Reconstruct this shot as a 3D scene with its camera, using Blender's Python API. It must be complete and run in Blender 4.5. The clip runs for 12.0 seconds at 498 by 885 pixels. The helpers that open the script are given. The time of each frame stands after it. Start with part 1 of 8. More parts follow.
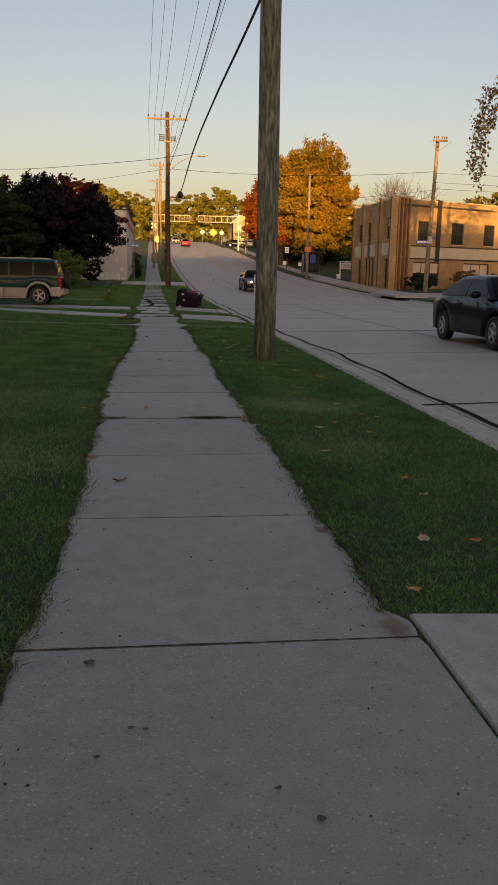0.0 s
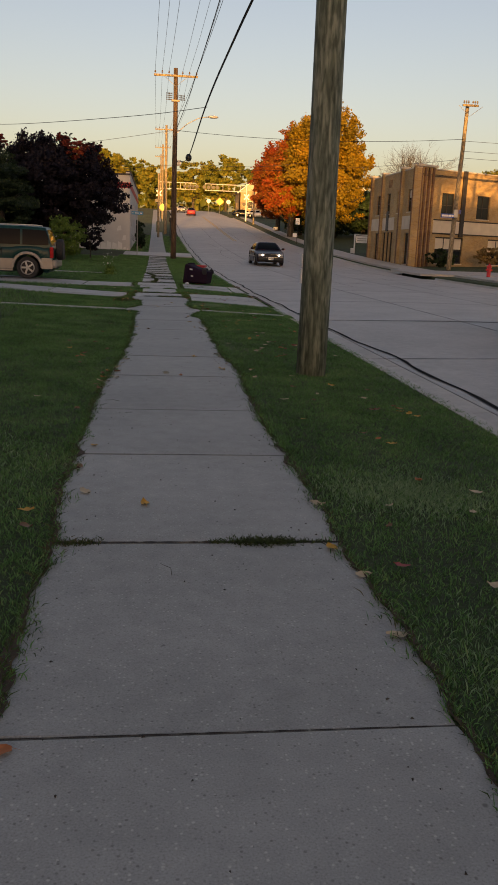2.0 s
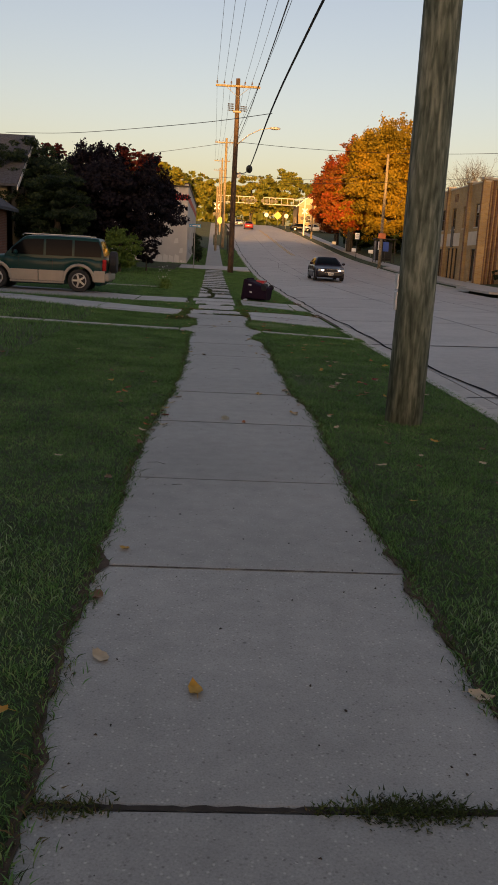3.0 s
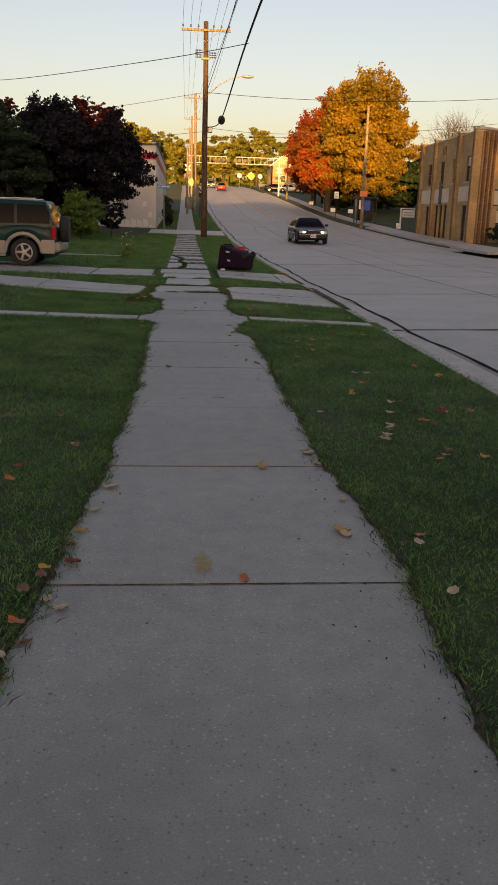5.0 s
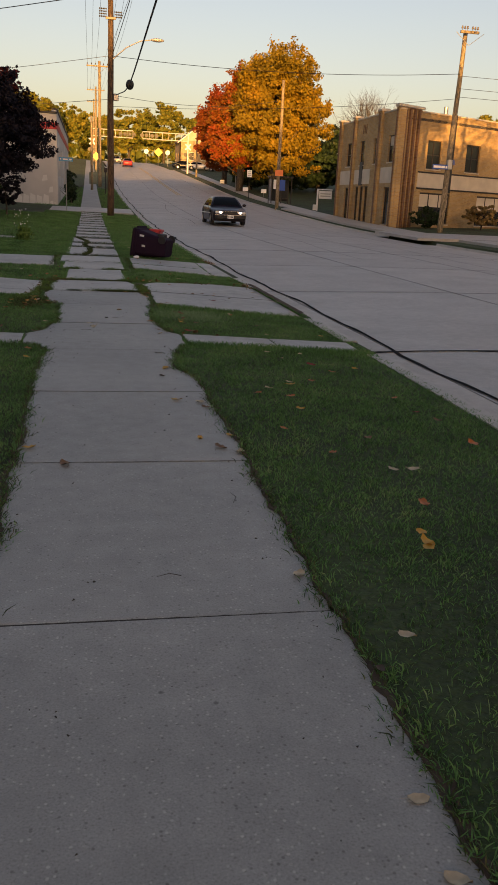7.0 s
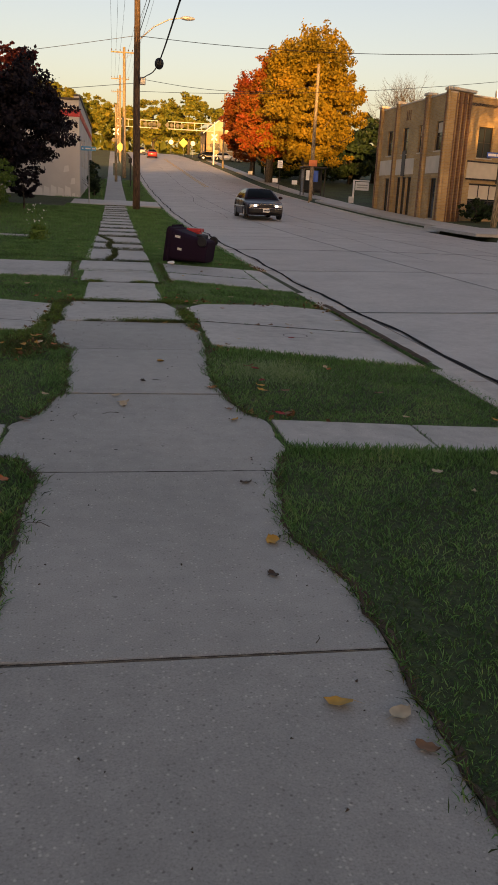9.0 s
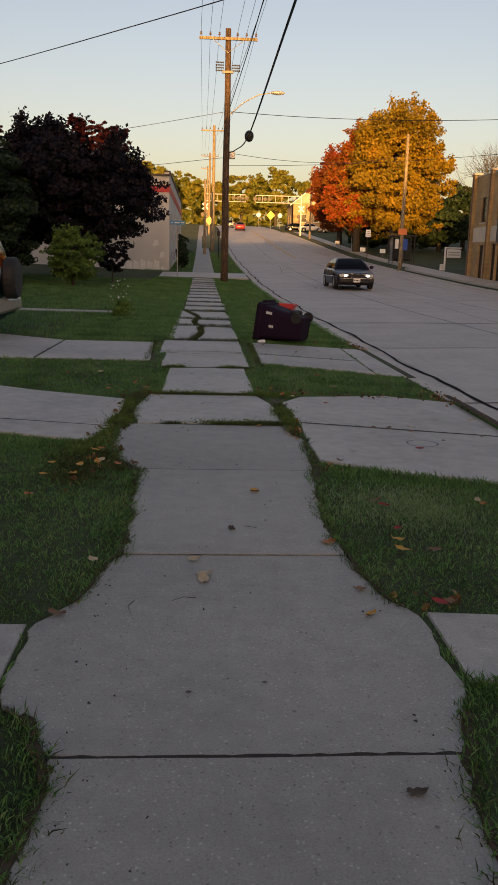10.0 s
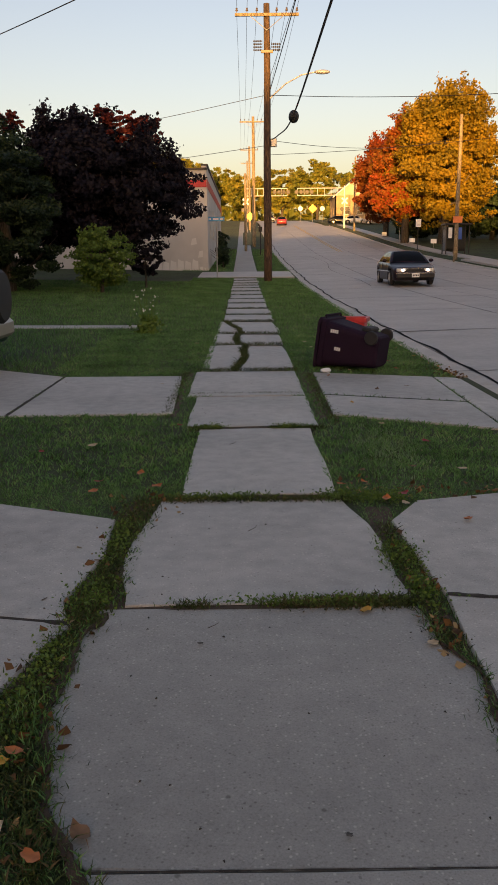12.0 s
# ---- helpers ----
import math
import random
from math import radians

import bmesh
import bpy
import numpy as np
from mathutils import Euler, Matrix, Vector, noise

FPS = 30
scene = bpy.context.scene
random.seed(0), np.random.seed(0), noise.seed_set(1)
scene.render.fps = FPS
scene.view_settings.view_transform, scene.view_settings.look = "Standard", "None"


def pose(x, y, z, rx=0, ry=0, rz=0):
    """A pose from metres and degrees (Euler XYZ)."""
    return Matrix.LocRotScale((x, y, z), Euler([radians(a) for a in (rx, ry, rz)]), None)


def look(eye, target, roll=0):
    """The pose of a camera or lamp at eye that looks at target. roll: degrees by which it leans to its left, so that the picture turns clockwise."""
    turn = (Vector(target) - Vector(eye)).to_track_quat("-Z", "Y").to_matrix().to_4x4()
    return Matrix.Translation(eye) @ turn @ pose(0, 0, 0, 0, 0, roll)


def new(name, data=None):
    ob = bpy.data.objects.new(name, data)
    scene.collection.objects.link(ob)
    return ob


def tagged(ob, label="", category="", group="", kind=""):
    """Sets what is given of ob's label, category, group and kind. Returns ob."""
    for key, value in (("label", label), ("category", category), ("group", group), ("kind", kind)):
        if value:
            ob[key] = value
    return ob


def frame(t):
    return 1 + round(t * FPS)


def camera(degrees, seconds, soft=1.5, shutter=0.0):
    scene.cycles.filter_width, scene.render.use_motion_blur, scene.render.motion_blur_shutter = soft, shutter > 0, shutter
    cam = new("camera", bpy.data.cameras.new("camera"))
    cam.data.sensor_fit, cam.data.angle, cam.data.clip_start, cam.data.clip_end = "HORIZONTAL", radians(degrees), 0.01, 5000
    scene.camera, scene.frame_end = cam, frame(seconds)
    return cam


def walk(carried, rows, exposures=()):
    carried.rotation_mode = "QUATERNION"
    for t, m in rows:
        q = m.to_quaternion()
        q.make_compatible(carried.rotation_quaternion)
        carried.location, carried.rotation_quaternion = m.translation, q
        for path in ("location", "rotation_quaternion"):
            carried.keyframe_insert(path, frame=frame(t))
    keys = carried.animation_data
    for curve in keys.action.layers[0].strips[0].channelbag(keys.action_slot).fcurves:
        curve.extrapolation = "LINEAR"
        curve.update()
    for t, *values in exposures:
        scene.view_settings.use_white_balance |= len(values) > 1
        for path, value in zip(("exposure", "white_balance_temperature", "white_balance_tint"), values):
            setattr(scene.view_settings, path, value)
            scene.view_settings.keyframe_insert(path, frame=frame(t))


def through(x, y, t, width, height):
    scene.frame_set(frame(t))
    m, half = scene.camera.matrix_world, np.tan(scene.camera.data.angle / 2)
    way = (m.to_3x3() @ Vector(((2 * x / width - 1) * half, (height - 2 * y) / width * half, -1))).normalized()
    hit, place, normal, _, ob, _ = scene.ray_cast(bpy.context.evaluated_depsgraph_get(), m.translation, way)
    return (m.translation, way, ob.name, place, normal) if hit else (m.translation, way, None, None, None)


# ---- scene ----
cam = camera(33.8, 12.0, soft=1.6)
PATH = [
    (0, (-0.186, -0.843, 1.212), (0.048, 1.102, 0.812), 1.0),
    (0.5, (-0.154, 0.038, 1.222), (-0.043, 1.982, 0.762), 2.7),
    (1, (-0.163, 0.916, 1.275), (-0.048, 2.858, 0.814), 1.7),
    (1.5, (-0.161, 1.822, 1.294), (0.054, 3.761, 0.855), 1.9),
    (2, (-0.2, 2.674, 1.289), (0.032, 4.605, 0.823), 2.2),
    (2.5, (-0.235, 3.516, 1.302), (-0.091, 5.465, 0.875), 3.1),
    (3, (-0.239, 4.387, 1.299), (-0.131, 6.335, 0.859), 2.9),
    (5, (-0.157, 8.103, 1.267), (0.003, 10.028, 0.746), 1.6),
    (5.5, (-0.166, 8.948, 1.265), (0.122, 10.853, 0.73), 2.8),
    (6, (-0.182, 9.741, 1.276), (0.098, 11.644, 0.727), 2.3),
    (6.5, (-0.162, 10.562, 1.266), (0.195, 12.45, 0.712), 2.0),
    (8.5, (-0.188, 14.007, 1.263), (0.194, 15.885, 0.688), 3.8),
    (9, (-0.191, 14.867, 1.27), (0.135, 16.753, 0.691), 2.7),
    (9.5, (-0.183, 15.704, 1.309), (-0.077, 17.654, 0.877), 1.2),
    (10, (-0.156, 16.558, 1.31), (-0.035, 18.506, 0.878), 1.5),
    (10.5, (-0.159, 17.411, 1.319), (-0.039, 19.356, 0.866), 2.6),
    (11, (-0.136, 18.294, 1.34), (-0.042, 20.234, 0.865), 2.2),
    (11.5, (-0.123, 19.196, 1.35), (-0.059, 21.116, 0.795), 1.2),
    (12, (-0.155, 20.011, 1.401), (-0.146, 21.961, 0.958), -0.6),
]
walk(cam, [(t, look(eye, target, roll)) for t, eye, target, roll in PATH], exposures=[(0, 0.8, 6900, 30.5), (0.5, 0.92, 6900, 30.5), (1, 1.02, 6900, 30.5), (1.5, 0.95, 6900, 30.5), (2, 0.84, 6900, 30.5), (3, 0.92, 6900, 30.5), (5, 1.1, 6900, 30.5), (5.5, 1.0, 6900, 30.5), (6, 0.94, 6900, 30.5), (6.5, 0.95, 6900, 30.5), (8.5, 1.08, 6900, 30.5), (9.5, 1.03, 6900, 30.5), (10, 0.96, 6900, 30.5), (11, 0.92, 6900, 30.5), (12, 1.18, 6900, 30.5)])

# ---- light: the sun stands low behind the walker, under a clear sky ----
SUN_AZ = -6.0      # degrees from straight behind, towards the far side of the road
SUN_EL = 4.2
sun_dir = Vector((math.sin(radians(SUN_AZ)) * math.cos(radians(SUN_EL)),
                  -math.cos(radians(SUN_AZ)) * math.cos(radians(SUN_EL)),
                  math.sin(radians(SUN_EL))))
world = bpy.data.worlds.new("world")
scene.world = world
world.use_nodes = True
wn, wl = world.node_tree.nodes, world.node_tree.links
sky = wn.new("ShaderNodeTexSky")
sky.sky_type = "NISHITA"
sky.sun_disc = False
sky.sun_elevation = radians(SUN_EL)
sky.sun_rotation = math.atan2(sun_dir.x, sun_dir.y)
sky.air_density, sky.dust_density, sky.ozone_density = 0.9, 2.6, 0.7
wl.new(sky.outputs["Color"], wn["Background"].inputs["Color"])
wn["Background"].inputs["Strength"].default_value = 0.15
lamp = bpy.data.lights.new("sun", "SUN")
lamp.energy, lamp.angle, lamp.color = 5.0, radians(0.6), (1.0, 0.55, 0.13)
sun = new("sun", lamp)
sun.matrix_world = look(sun_dir * 100, (0, 0, 0))

# ---- materials ----
def mat(name, rough=0.8, metal=0.0):
    m = bpy.data.materials.new(name)
    m.use_nodes = True
    b = m.node_tree.nodes["Principled BSDF"]
    b.inputs["Roughness"].default_value = rough
    b.inputs["Metallic"].default_value = metal
    return m, m.node_tree.nodes, m.node_tree.links, b


def plain(name, color, rough=0.6, metal=0.0, vary=0.12, scale=6.0, bump=0.0, coat=0.0):
    """A near-plain surface with slight unevenness at two scales."""
    m, n, l, b = mat(name, rough, metal)
    tc = n.new("ShaderNodeTexCoord")
    mp = n.new("ShaderNodeMapping")
    l.new(tc.outputs["Object"], mp.inputs["Vector"])
    a = n.new("ShaderNodeTexNoise")
    a.inputs["Scale"].default_value, a.inputs["Detail"].default_value = scale, 6
    l.new(mp.outputs["Vector"], a.inputs["Vector"])
    r = n.new("ShaderNodeValToRGB")
    lo, hi = [c * (1 - vary) for c in color], [min(1, c * (1 + vary)) for c in color]
    r.color_ramp.elements[0].color, r.color_ramp.elements[1].color = (*lo, 1), (*hi, 1)
    r.color_ramp.elements[0].position, r.color_ramp.elements[1].position = 0.3, 0.7
    l.new(a.outputs["Fac"], r.inputs["Fac"])
    l.new(r.outputs["Color"], b.inputs["Base Color"])
    if bump:
        bp = n.new("ShaderNodeBump")
        bp.inputs["Strength"].default_value, bp.inputs["Distance"].default_value = bump, 0.01
        f = n.new("ShaderNodeTexNoise")
        f.inputs["Scale"].default_value, f.inputs["Detail"].default_value = scale * 9, 4
        l.new(mp.outputs["Vector"], f.inputs["Vector"])
        l.new(f.outputs["Fac"], bp.inputs["Height"])
        l.new(bp.outputs["Normal"], b.inputs["Normal"])
    if coat:
        b.inputs["Coat Weight"].default_value, b.inputs["Coat Roughness"].default_value = coat, 0.06
    return m


def ramp(n, stops):
    r = n.new("ShaderNodeValToRGB")
    els = r.color_ramp.elements
    for i, (p, c) in enumerate(stops):
        e = els[i] if i < 2 else els.new(p)
        e.position, e.color = p, (*c, 1)
    return r


def concrete(name, base, speck=0.5, stain=0.25, aggregate=90.0):
    """Worn concrete: broad stains, blotches, exposed aggregate and small pits."""
    m, n, l, b = mat(name, 0.62)
    b.inputs["Specular IOR Level"].default_value = 0.5
    g = n.new("ShaderNodeNewGeometry")
    oi = n.new("ShaderNodeObjectInfo")
    big = n.new("ShaderNodeTexNoise"); big.inputs["Scale"].default_value, big.inputs["Detail"].default_value = 0.9, 7
    mid = n.new("ShaderNodeTexNoise"); mid.inputs["Scale"].default_value, mid.inputs["Detail"].default_value = 9, 8
    fine = n.new("ShaderNodeTexNoise"); fine.inputs["Scale"].default_value, fine.inputs["Detail"].default_value = aggregate, 5
    vor = n.new("ShaderNodeTexVoronoi"); vor.inputs["Scale"].default_value = aggregate * 0.42
    pit = n.new("ShaderNodeTexVoronoi"); pit.inputs["Scale"].default_value = 5.5
    for t in (big, mid, fine, vor, pit):
        l.new(g.outputs["Position"], t.inputs["Vector"])
    r = ramp(n, [(0.28, [c * (1 - stain) for c in base]), (0.72, [c * (1 + stain * 0.6) for c in base])])
    mixf = n.new("ShaderNodeMath"); mixf.operation = "MULTIPLY_ADD"
    mixf.inputs[1].default_value, mixf.inputs[2].default_value = 0.55, 0.0
    l.new(big.outputs["Fac"], mixf.inputs[0])
    add = n.new("ShaderNodeMath"); add.operation = "MULTIPLY_ADD"; add.inputs[1].default_value = 0.45
    l.new(mid.outputs["Fac"], add.inputs[0]); l.new(mixf.outputs[0], add.inputs[2])
    l.new(add.outputs[0], r.inputs["Fac"])
    # aggregate: light and dark grains
    gr = ramp(n, [(0.30, (0.62, 0.60, 0.58)), (0.45, (0.95, 0.95, 0.95)), (0.56, (1.02, 1.02, 1.02)), (0.70, (1.25, 1.24, 1.22))])
    l.new(fine.outputs["Fac"], gr.inputs["Fac"])
    mx = n.new("ShaderNodeMix"); mx.data_type, mx.blend_type = "RGBA", "MULTIPLY"
    mx.inputs["Factor"].default_value = speck
    l.new(r.outputs["Color"], mx.inputs["A"]); l.new(gr.outputs["Color"], mx.inputs["B"])
    # light chips and dark pits
    tone = ramp(n, [(0.10, (0.42, 0.40, 0.38)), (0.16, (1, 1, 1)), (0.74, (1, 1, 1)), (0.86, (1.75, 1.72, 1.66))])
    sep = n.new("ShaderNodeSeparateColor")
    l.new(vor.outputs["Color"], sep.inputs[0]); l.new(sep.outputs[0], tone.inputs["Fac"])
    near = n.new("ShaderNodeMapRange"); near.inputs["From Min"].default_value, near.inputs["From Max"].default_value = 0.18, 0.36
    near.inputs["To Min"].default_value, near.inputs["To Max"].default_value = 1.0, 0.0
    l.new(vor.outputs["Distance"], near.inputs["Value"])
    chip = n.new("ShaderNodeMix"); chip.data_type = "RGBA"
    chip.inputs["A"].default_value = (1, 1, 1, 1)
    l.new(near.outputs["Result"], chip.inputs["Factor"]); l.new(tone.outputs["Color"], chip.inputs["B"])
    mx2 = n.new("ShaderNodeMix"); mx2.data_type, mx2.blend_type = "RGBA", "MULTIPLY"
    mx2.inputs["Factor"].default_value = speck
    l.new(mx.outputs["Result"], mx2.inputs["A"]); l.new(chip.outputs["Result"], mx2.inputs["B"])
    pr = ramp(n, [(0.025, (0.25, 0.23, 0.21)), (0.05, (1, 1, 1))])
    l.new(pit.outputs["Distance"], pr.inputs["Fac"])
    mx3 = n.new("ShaderNodeMix"); mx3.data_type, mx3.blend_type = "RGBA", "MULTIPLY"
    mx3.inputs["Factor"].default_value = speck
    l.new(mx2.outputs["Result"], mx3.inputs["A"]); l.new(pr.outputs["Color"], mx3.inputs["B"])
    # each slab slightly different
    hv = n.new("ShaderNodeMapRange"); hv.inputs["To Min"].default_value, hv.inputs["To Max"].default_value = 0.95, 1.05
    l.new(oi.outputs["Random"], hv.inputs["Value"])
    mx4 = n.new("ShaderNodeMix"); mx4.data_type, mx4.blend_type = "RGBA", "MULTIPLY"; mx4.inputs["Factor"].default_value = 1
    l.new(mx3.outputs["Result"], mx4.inputs["A"]); l.new(hv.outputs["Result"], mx4.inputs["B"])
    l.new(mx4.outputs["Result"], b.inputs["Base Color"])
    bp = n.new("ShaderNodeBump"); bp.inputs["Strength"].default_value, bp.inputs["Distance"].default_value = 0.06, 0.003
    l.new(fine.outputs["Fac"], bp.inputs["Height"]); l.new(bp.outputs["Normal"], b.inputs["Normal"])
    return m


def foliage(name, stops, rough=0.6, through=0.25, vscale=0.6, each=0.5):
    """Leaf colours that vary leaf by leaf and in drifts; thin leaves let light through."""
    m, n, l, b = mat(name, rough)
    g = n.new("ShaderNodeNewGeometry")
    nz = n.new("ShaderNodeTexNoise"); nz.inputs["Scale"].default_value, nz.inputs["Detail"].default_value = vscale, 3
    l.new(g.outputs["Position"], nz.inputs["Vector"])
    ma = n.new("ShaderNodeMath"); ma.operation = "MULTIPLY_ADD"; ma.inputs[1].default_value = each
    l.new(g.outputs["Random Per Island"], ma.inputs[0])
    mb = n.new("ShaderNodeMath"); mb.operation = "MULTIPLY_ADD"; mb.inputs[1].default_value, mb.inputs[2].default_value = 1.1, -0.3
    l.new(nz.outputs["Fac"], mb.inputs[0]); l.new(mb.outputs[0], ma.inputs[2])
    r = ramp(n, stops)
    l.new(ma.outputs[0], r.inputs["Fac"]); l.new(r.outputs["Color"], b.inputs["Base Color"])
    b.inputs["Specular IOR Level"].default_value = 0.25
    if through:
        tr = n.new("ShaderNodeBsdfTranslucent"); mixs = n.new("ShaderNodeMixShader")
        mixs.inputs["Fac"].default_value = through
        l.new(r.outputs["Color"], tr.inputs["Color"])
        l.new(b.outputs[0], mixs.inputs[1]); l.new(tr.outputs[0], mixs.inputs[2])
        l.new(mixs.outputs[0], n["Material Output"].inputs["Surface"])
    return m


def wood_pole(name, c0, c1, c2):
    """Weathered pole timber: long streaks along the grain, checks and blotches."""
    m, n, l, b = mat(name, 0.85)
    tc = n.new("ShaderNodeTexCoord")
    mp = n.new("ShaderNodeMapping"); mp.inputs["Scale"].default_value = (14, 14, 1.6)
    l.new(tc.outputs["Object"], mp.inputs["Vector"])
    a = n.new("ShaderNodeTexNoise"); a.inputs["Scale"].default_value, a.inputs["Detail"].default_value = 1.6, 8
    a.inputs["Distortion"].default_value = 0.6
    l.new(mp.outputs["Vector"], a.inputs["Vector"])
    w = n.new("ShaderNodeTexNoise"); w.inputs["Scale"].default_value, w.inputs["Detail"].default_value = 5.5, 3
    mp2 = n.new("ShaderNodeMapping"); mp2.inputs["Scale"].default_value = (5.0, 5.0, 1.1)
    l.new(tc.outputs["Object"], mp2.inputs["Vector"]); l.new(mp2.outputs["Vector"], w.inputs["Vector"])
    r = ramp(n, [(0.3, c0), (0.5, c1), (0.68, c2)])
    l.new(a.outputs["Fac"], r.inputs["Fac"])
    r2 = ramp(n, [(0.38, (0.45, 0.47, 0.42)), (0.55, (1, 1, 1)), (0.72, (1.25, 1.2, 1.1))])
    l.new(w.outputs["Fac"], r2.inputs["Fac"])
    mx = n.new("ShaderNodeMix"); mx.data_type, mx.blend_type = "RGBA", "MULTIPLY"; mx.inputs["Factor"].default_value = 0.85
    l.new(r.outputs["Color"], mx.inputs["A"]); l.new(r2.outputs["Color"], mx.inputs["B"])
    l.new(mx.outputs["Result"], b.inputs["Base Color"])
    bp = n.new("ShaderNodeBump"); bp.inputs["Strength"].default_value, bp.inputs["Distance"].default_value = 0.6, 0.012
    l.new(a.outputs["Fac"], bp.inputs["Height"]); l.new(bp.outputs["Normal"], b.inputs["Normal"])
    return m


def brickwork(name, c1, c2, mortar):
    """Small bricks seen from far off, laid by the wall's own directions."""
    m, n, l, b = mat(name, 0.85)
    g = n.new("ShaderNodeNewGeometry")
    sp = n.new("ShaderNodeSeparateXYZ"); l.new(g.outputs["Position"], sp.inputs[0])
    ad = n.new("ShaderNodeMath"); l.new(sp.outputs["X"], ad.inputs[0]); l.new(sp.outputs["Y"], ad.inputs[1])
    cb = n.new("ShaderNodeCombineXYZ"); l.new(ad.outputs[0], cb.inputs["X"]); l.new(sp.outputs["Z"], cb.inputs["Y"])
    br = n.new("ShaderNodeTexBrick")
    br.inputs["Scale"].default_value = 1.0
    br.inputs["Brick Width"].default_value, br.inputs["Row Height"].default_value = 0.22, 0.075
    br.inputs["Mortar Size"].default_value = 0.006
    br.inputs["Color1"].default_value, br.inputs["Color2"].default_value = (*c1, 1), (*c2, 1)
    br.inputs["Mortar"].default_value = (*mortar, 1)
    l.new(cb.outputs[0], br.inputs["Vector"])
    nz = n.new("ShaderNodeTexNoise"); nz.inputs["Scale"].default_value, nz.inputs["Detail"].default_value = 0.7, 6
    l.new(g.outputs["Position"], nz.inputs["Vector"])
    r = ramp(n, [(0.3, (0.72, 0.7, 0.68)), (0.7, (1.12, 1.12, 1.12))])
    l.new(nz.outputs["Fac"], r.inputs["Fac"])
    mx = n.new("ShaderNodeMix"); mx.data_type, mx.blend_type = "RGBA", "MULTIPLY"; mx.inputs["Factor"].default_value = 1
    l.new(br.outputs["Color"], mx.inputs["A"]); l.new(r.outputs["Color"], mx.inputs["B"])
    l.new(mx.outputs["Result"], b.inputs["Base Color"])
    bp = n.new("ShaderNodeBump"); bp.inputs["Strength"].default_value, bp.inputs["Distance"].default_value = 0.5, 0.008
    l.new(br.outputs["Fac"], bp.inputs["Height"]); bp.invert = True
    l.new(bp.outputs["Normal"], b.inputs["Normal"])
    return m


def soil():
    m, n, l, b = mat("turf", 0.95)
    g = n.new("ShaderNodeNewGeometry")
    a = n.new("ShaderNodeTexNoise"); a.inputs["Scale"].default_value, a.inputs["Detail"].default_value = 0.55, 6
    f = n.new("ShaderNodeTexNoise"); f.inputs["Scale"].default_value, f.inputs["Detail"].default_value = 38, 6
    l.new(g.outputs["Position"], a.inputs["Vector"]); l.new(g.outputs["Position"], f.inputs["Vector"])
    ad = n.new("ShaderNodeMath"); ad.operation = "MULTIPLY_ADD"; ad.inputs[1].default_value = 0.5
    l.new(f.outputs["Fac"], ad.inputs[0])
    h = n.new("ShaderNodeMath"); h.operation = "MULTIPLY"; h.inputs[1].default_value = 0.5
    l.new(a.outputs["Fac"], h.inputs[0]); l.new(h.outputs[0], ad.inputs[2])
    r = ramp(n, [(0.32, (0.022, 0.024, 0.012)), (0.5, (0.034, 0.056, 0.018)), (0.68, (0.06, 0.10, 0.030))])
    l.new(ad.outputs[0], r.inputs["Fac"]); l.new(r.outputs["Color"], b.inputs["Base Color"])
    bp = n.new("ShaderNodeBump"); bp.inputs["Strength"].default_value, bp.inputs["Distance"].default_value = 0.8, 0.03
    l.new(f.outputs["Fac"], bp.inputs["Height"]); l.new(bp.outputs["Normal"], b.inputs["Normal"])
    return m


def glass_dark(name, tint=(0.02, 0.025, 0.03), rough=0.05):
    m, n, l, b = mat(name, rough)
    b.inputs["Base Color"].default_value = (*tint, 1)
    b.inputs["Specular IOR Level"].default_value = 0.3
    return m


def glow(name, color, strength):
    m, n, l, b = mat(name, 0.3)
    b.inputs["Base Color"].default_value = (*color, 1)
    b.inputs["Emission Color"].default_value = (*color, 1)
    b.inputs["Emission Strength"].default_value = strength
    return m


M_WALK = concrete("sidewalk_concrete", (0.328, 0.326, 0.298), speck=0.65, aggregate=170)
M_OLDWALK = concrete("old_concrete", (0.425, 0.418, 0.385), speck=0.5, stain=0.35, aggregate=160)
M_ROAD = concrete("road_concrete", (0.44, 0.425, 0.395), speck=0.35, stain=0.25, aggregate=90)
M_CURB = concrete("curb_concrete", (0.46, 0.435, 0.39), speck=0.4, stain=0.3, aggregate=120)
M_TAR = plain("tar", (0.014, 0.014, 0.015), 0.95, vary=0.3, scale=3)
M_TAR.node_tree.nodes["Principled BSDF"].inputs["Specular IOR Level"].default_value = 0.08
M_TURF = soil()
M_GRASS = foliage("grass", [(0.06, (0.050, 0.055, 0.020)), (0.22, (0.035, 0.088, 0.025)), (0.5, (0.092, 0.222, 0.060)), (0.82, (0.145, 0.305, 0.092)), (0.99, (0.24, 0.33, 0.13))], 0.6, 0.3, 1.8, 0.66)
M_PALEGRASS = foliage("pale_fine_grass", [(0.1, (0.11, 0.19, 0.09)), (0.6, (0.20, 0.32, 0.16)), (0.95, (0.30, 0.42, 0.23))], 0.6, 0.3, 1.3, 0.66)
M_WEED = foliage("weeds", [(0.1, (0.026, 0.028, 0.012)), (0.5, (0.045, 0.066, 0.018)), (0.8, (0.070, 0.115, 0.030)), (0.97, (0.13, 0.10, 0.045))], 0.7, 0.2, 2.0, 0.72)
M_POLE = wood_pole("grey_pole_wood", (0.07, 0.085, 0.062), (0.165, 0.188, 0.140), (0.30, 0.318, 0.245))
M_POLE2 = wood_pole("brown_pole_wood", (0.032, 0.021, 0.015), (0.085, 0.052, 0.032), (0.145, 0.09, 0.054))
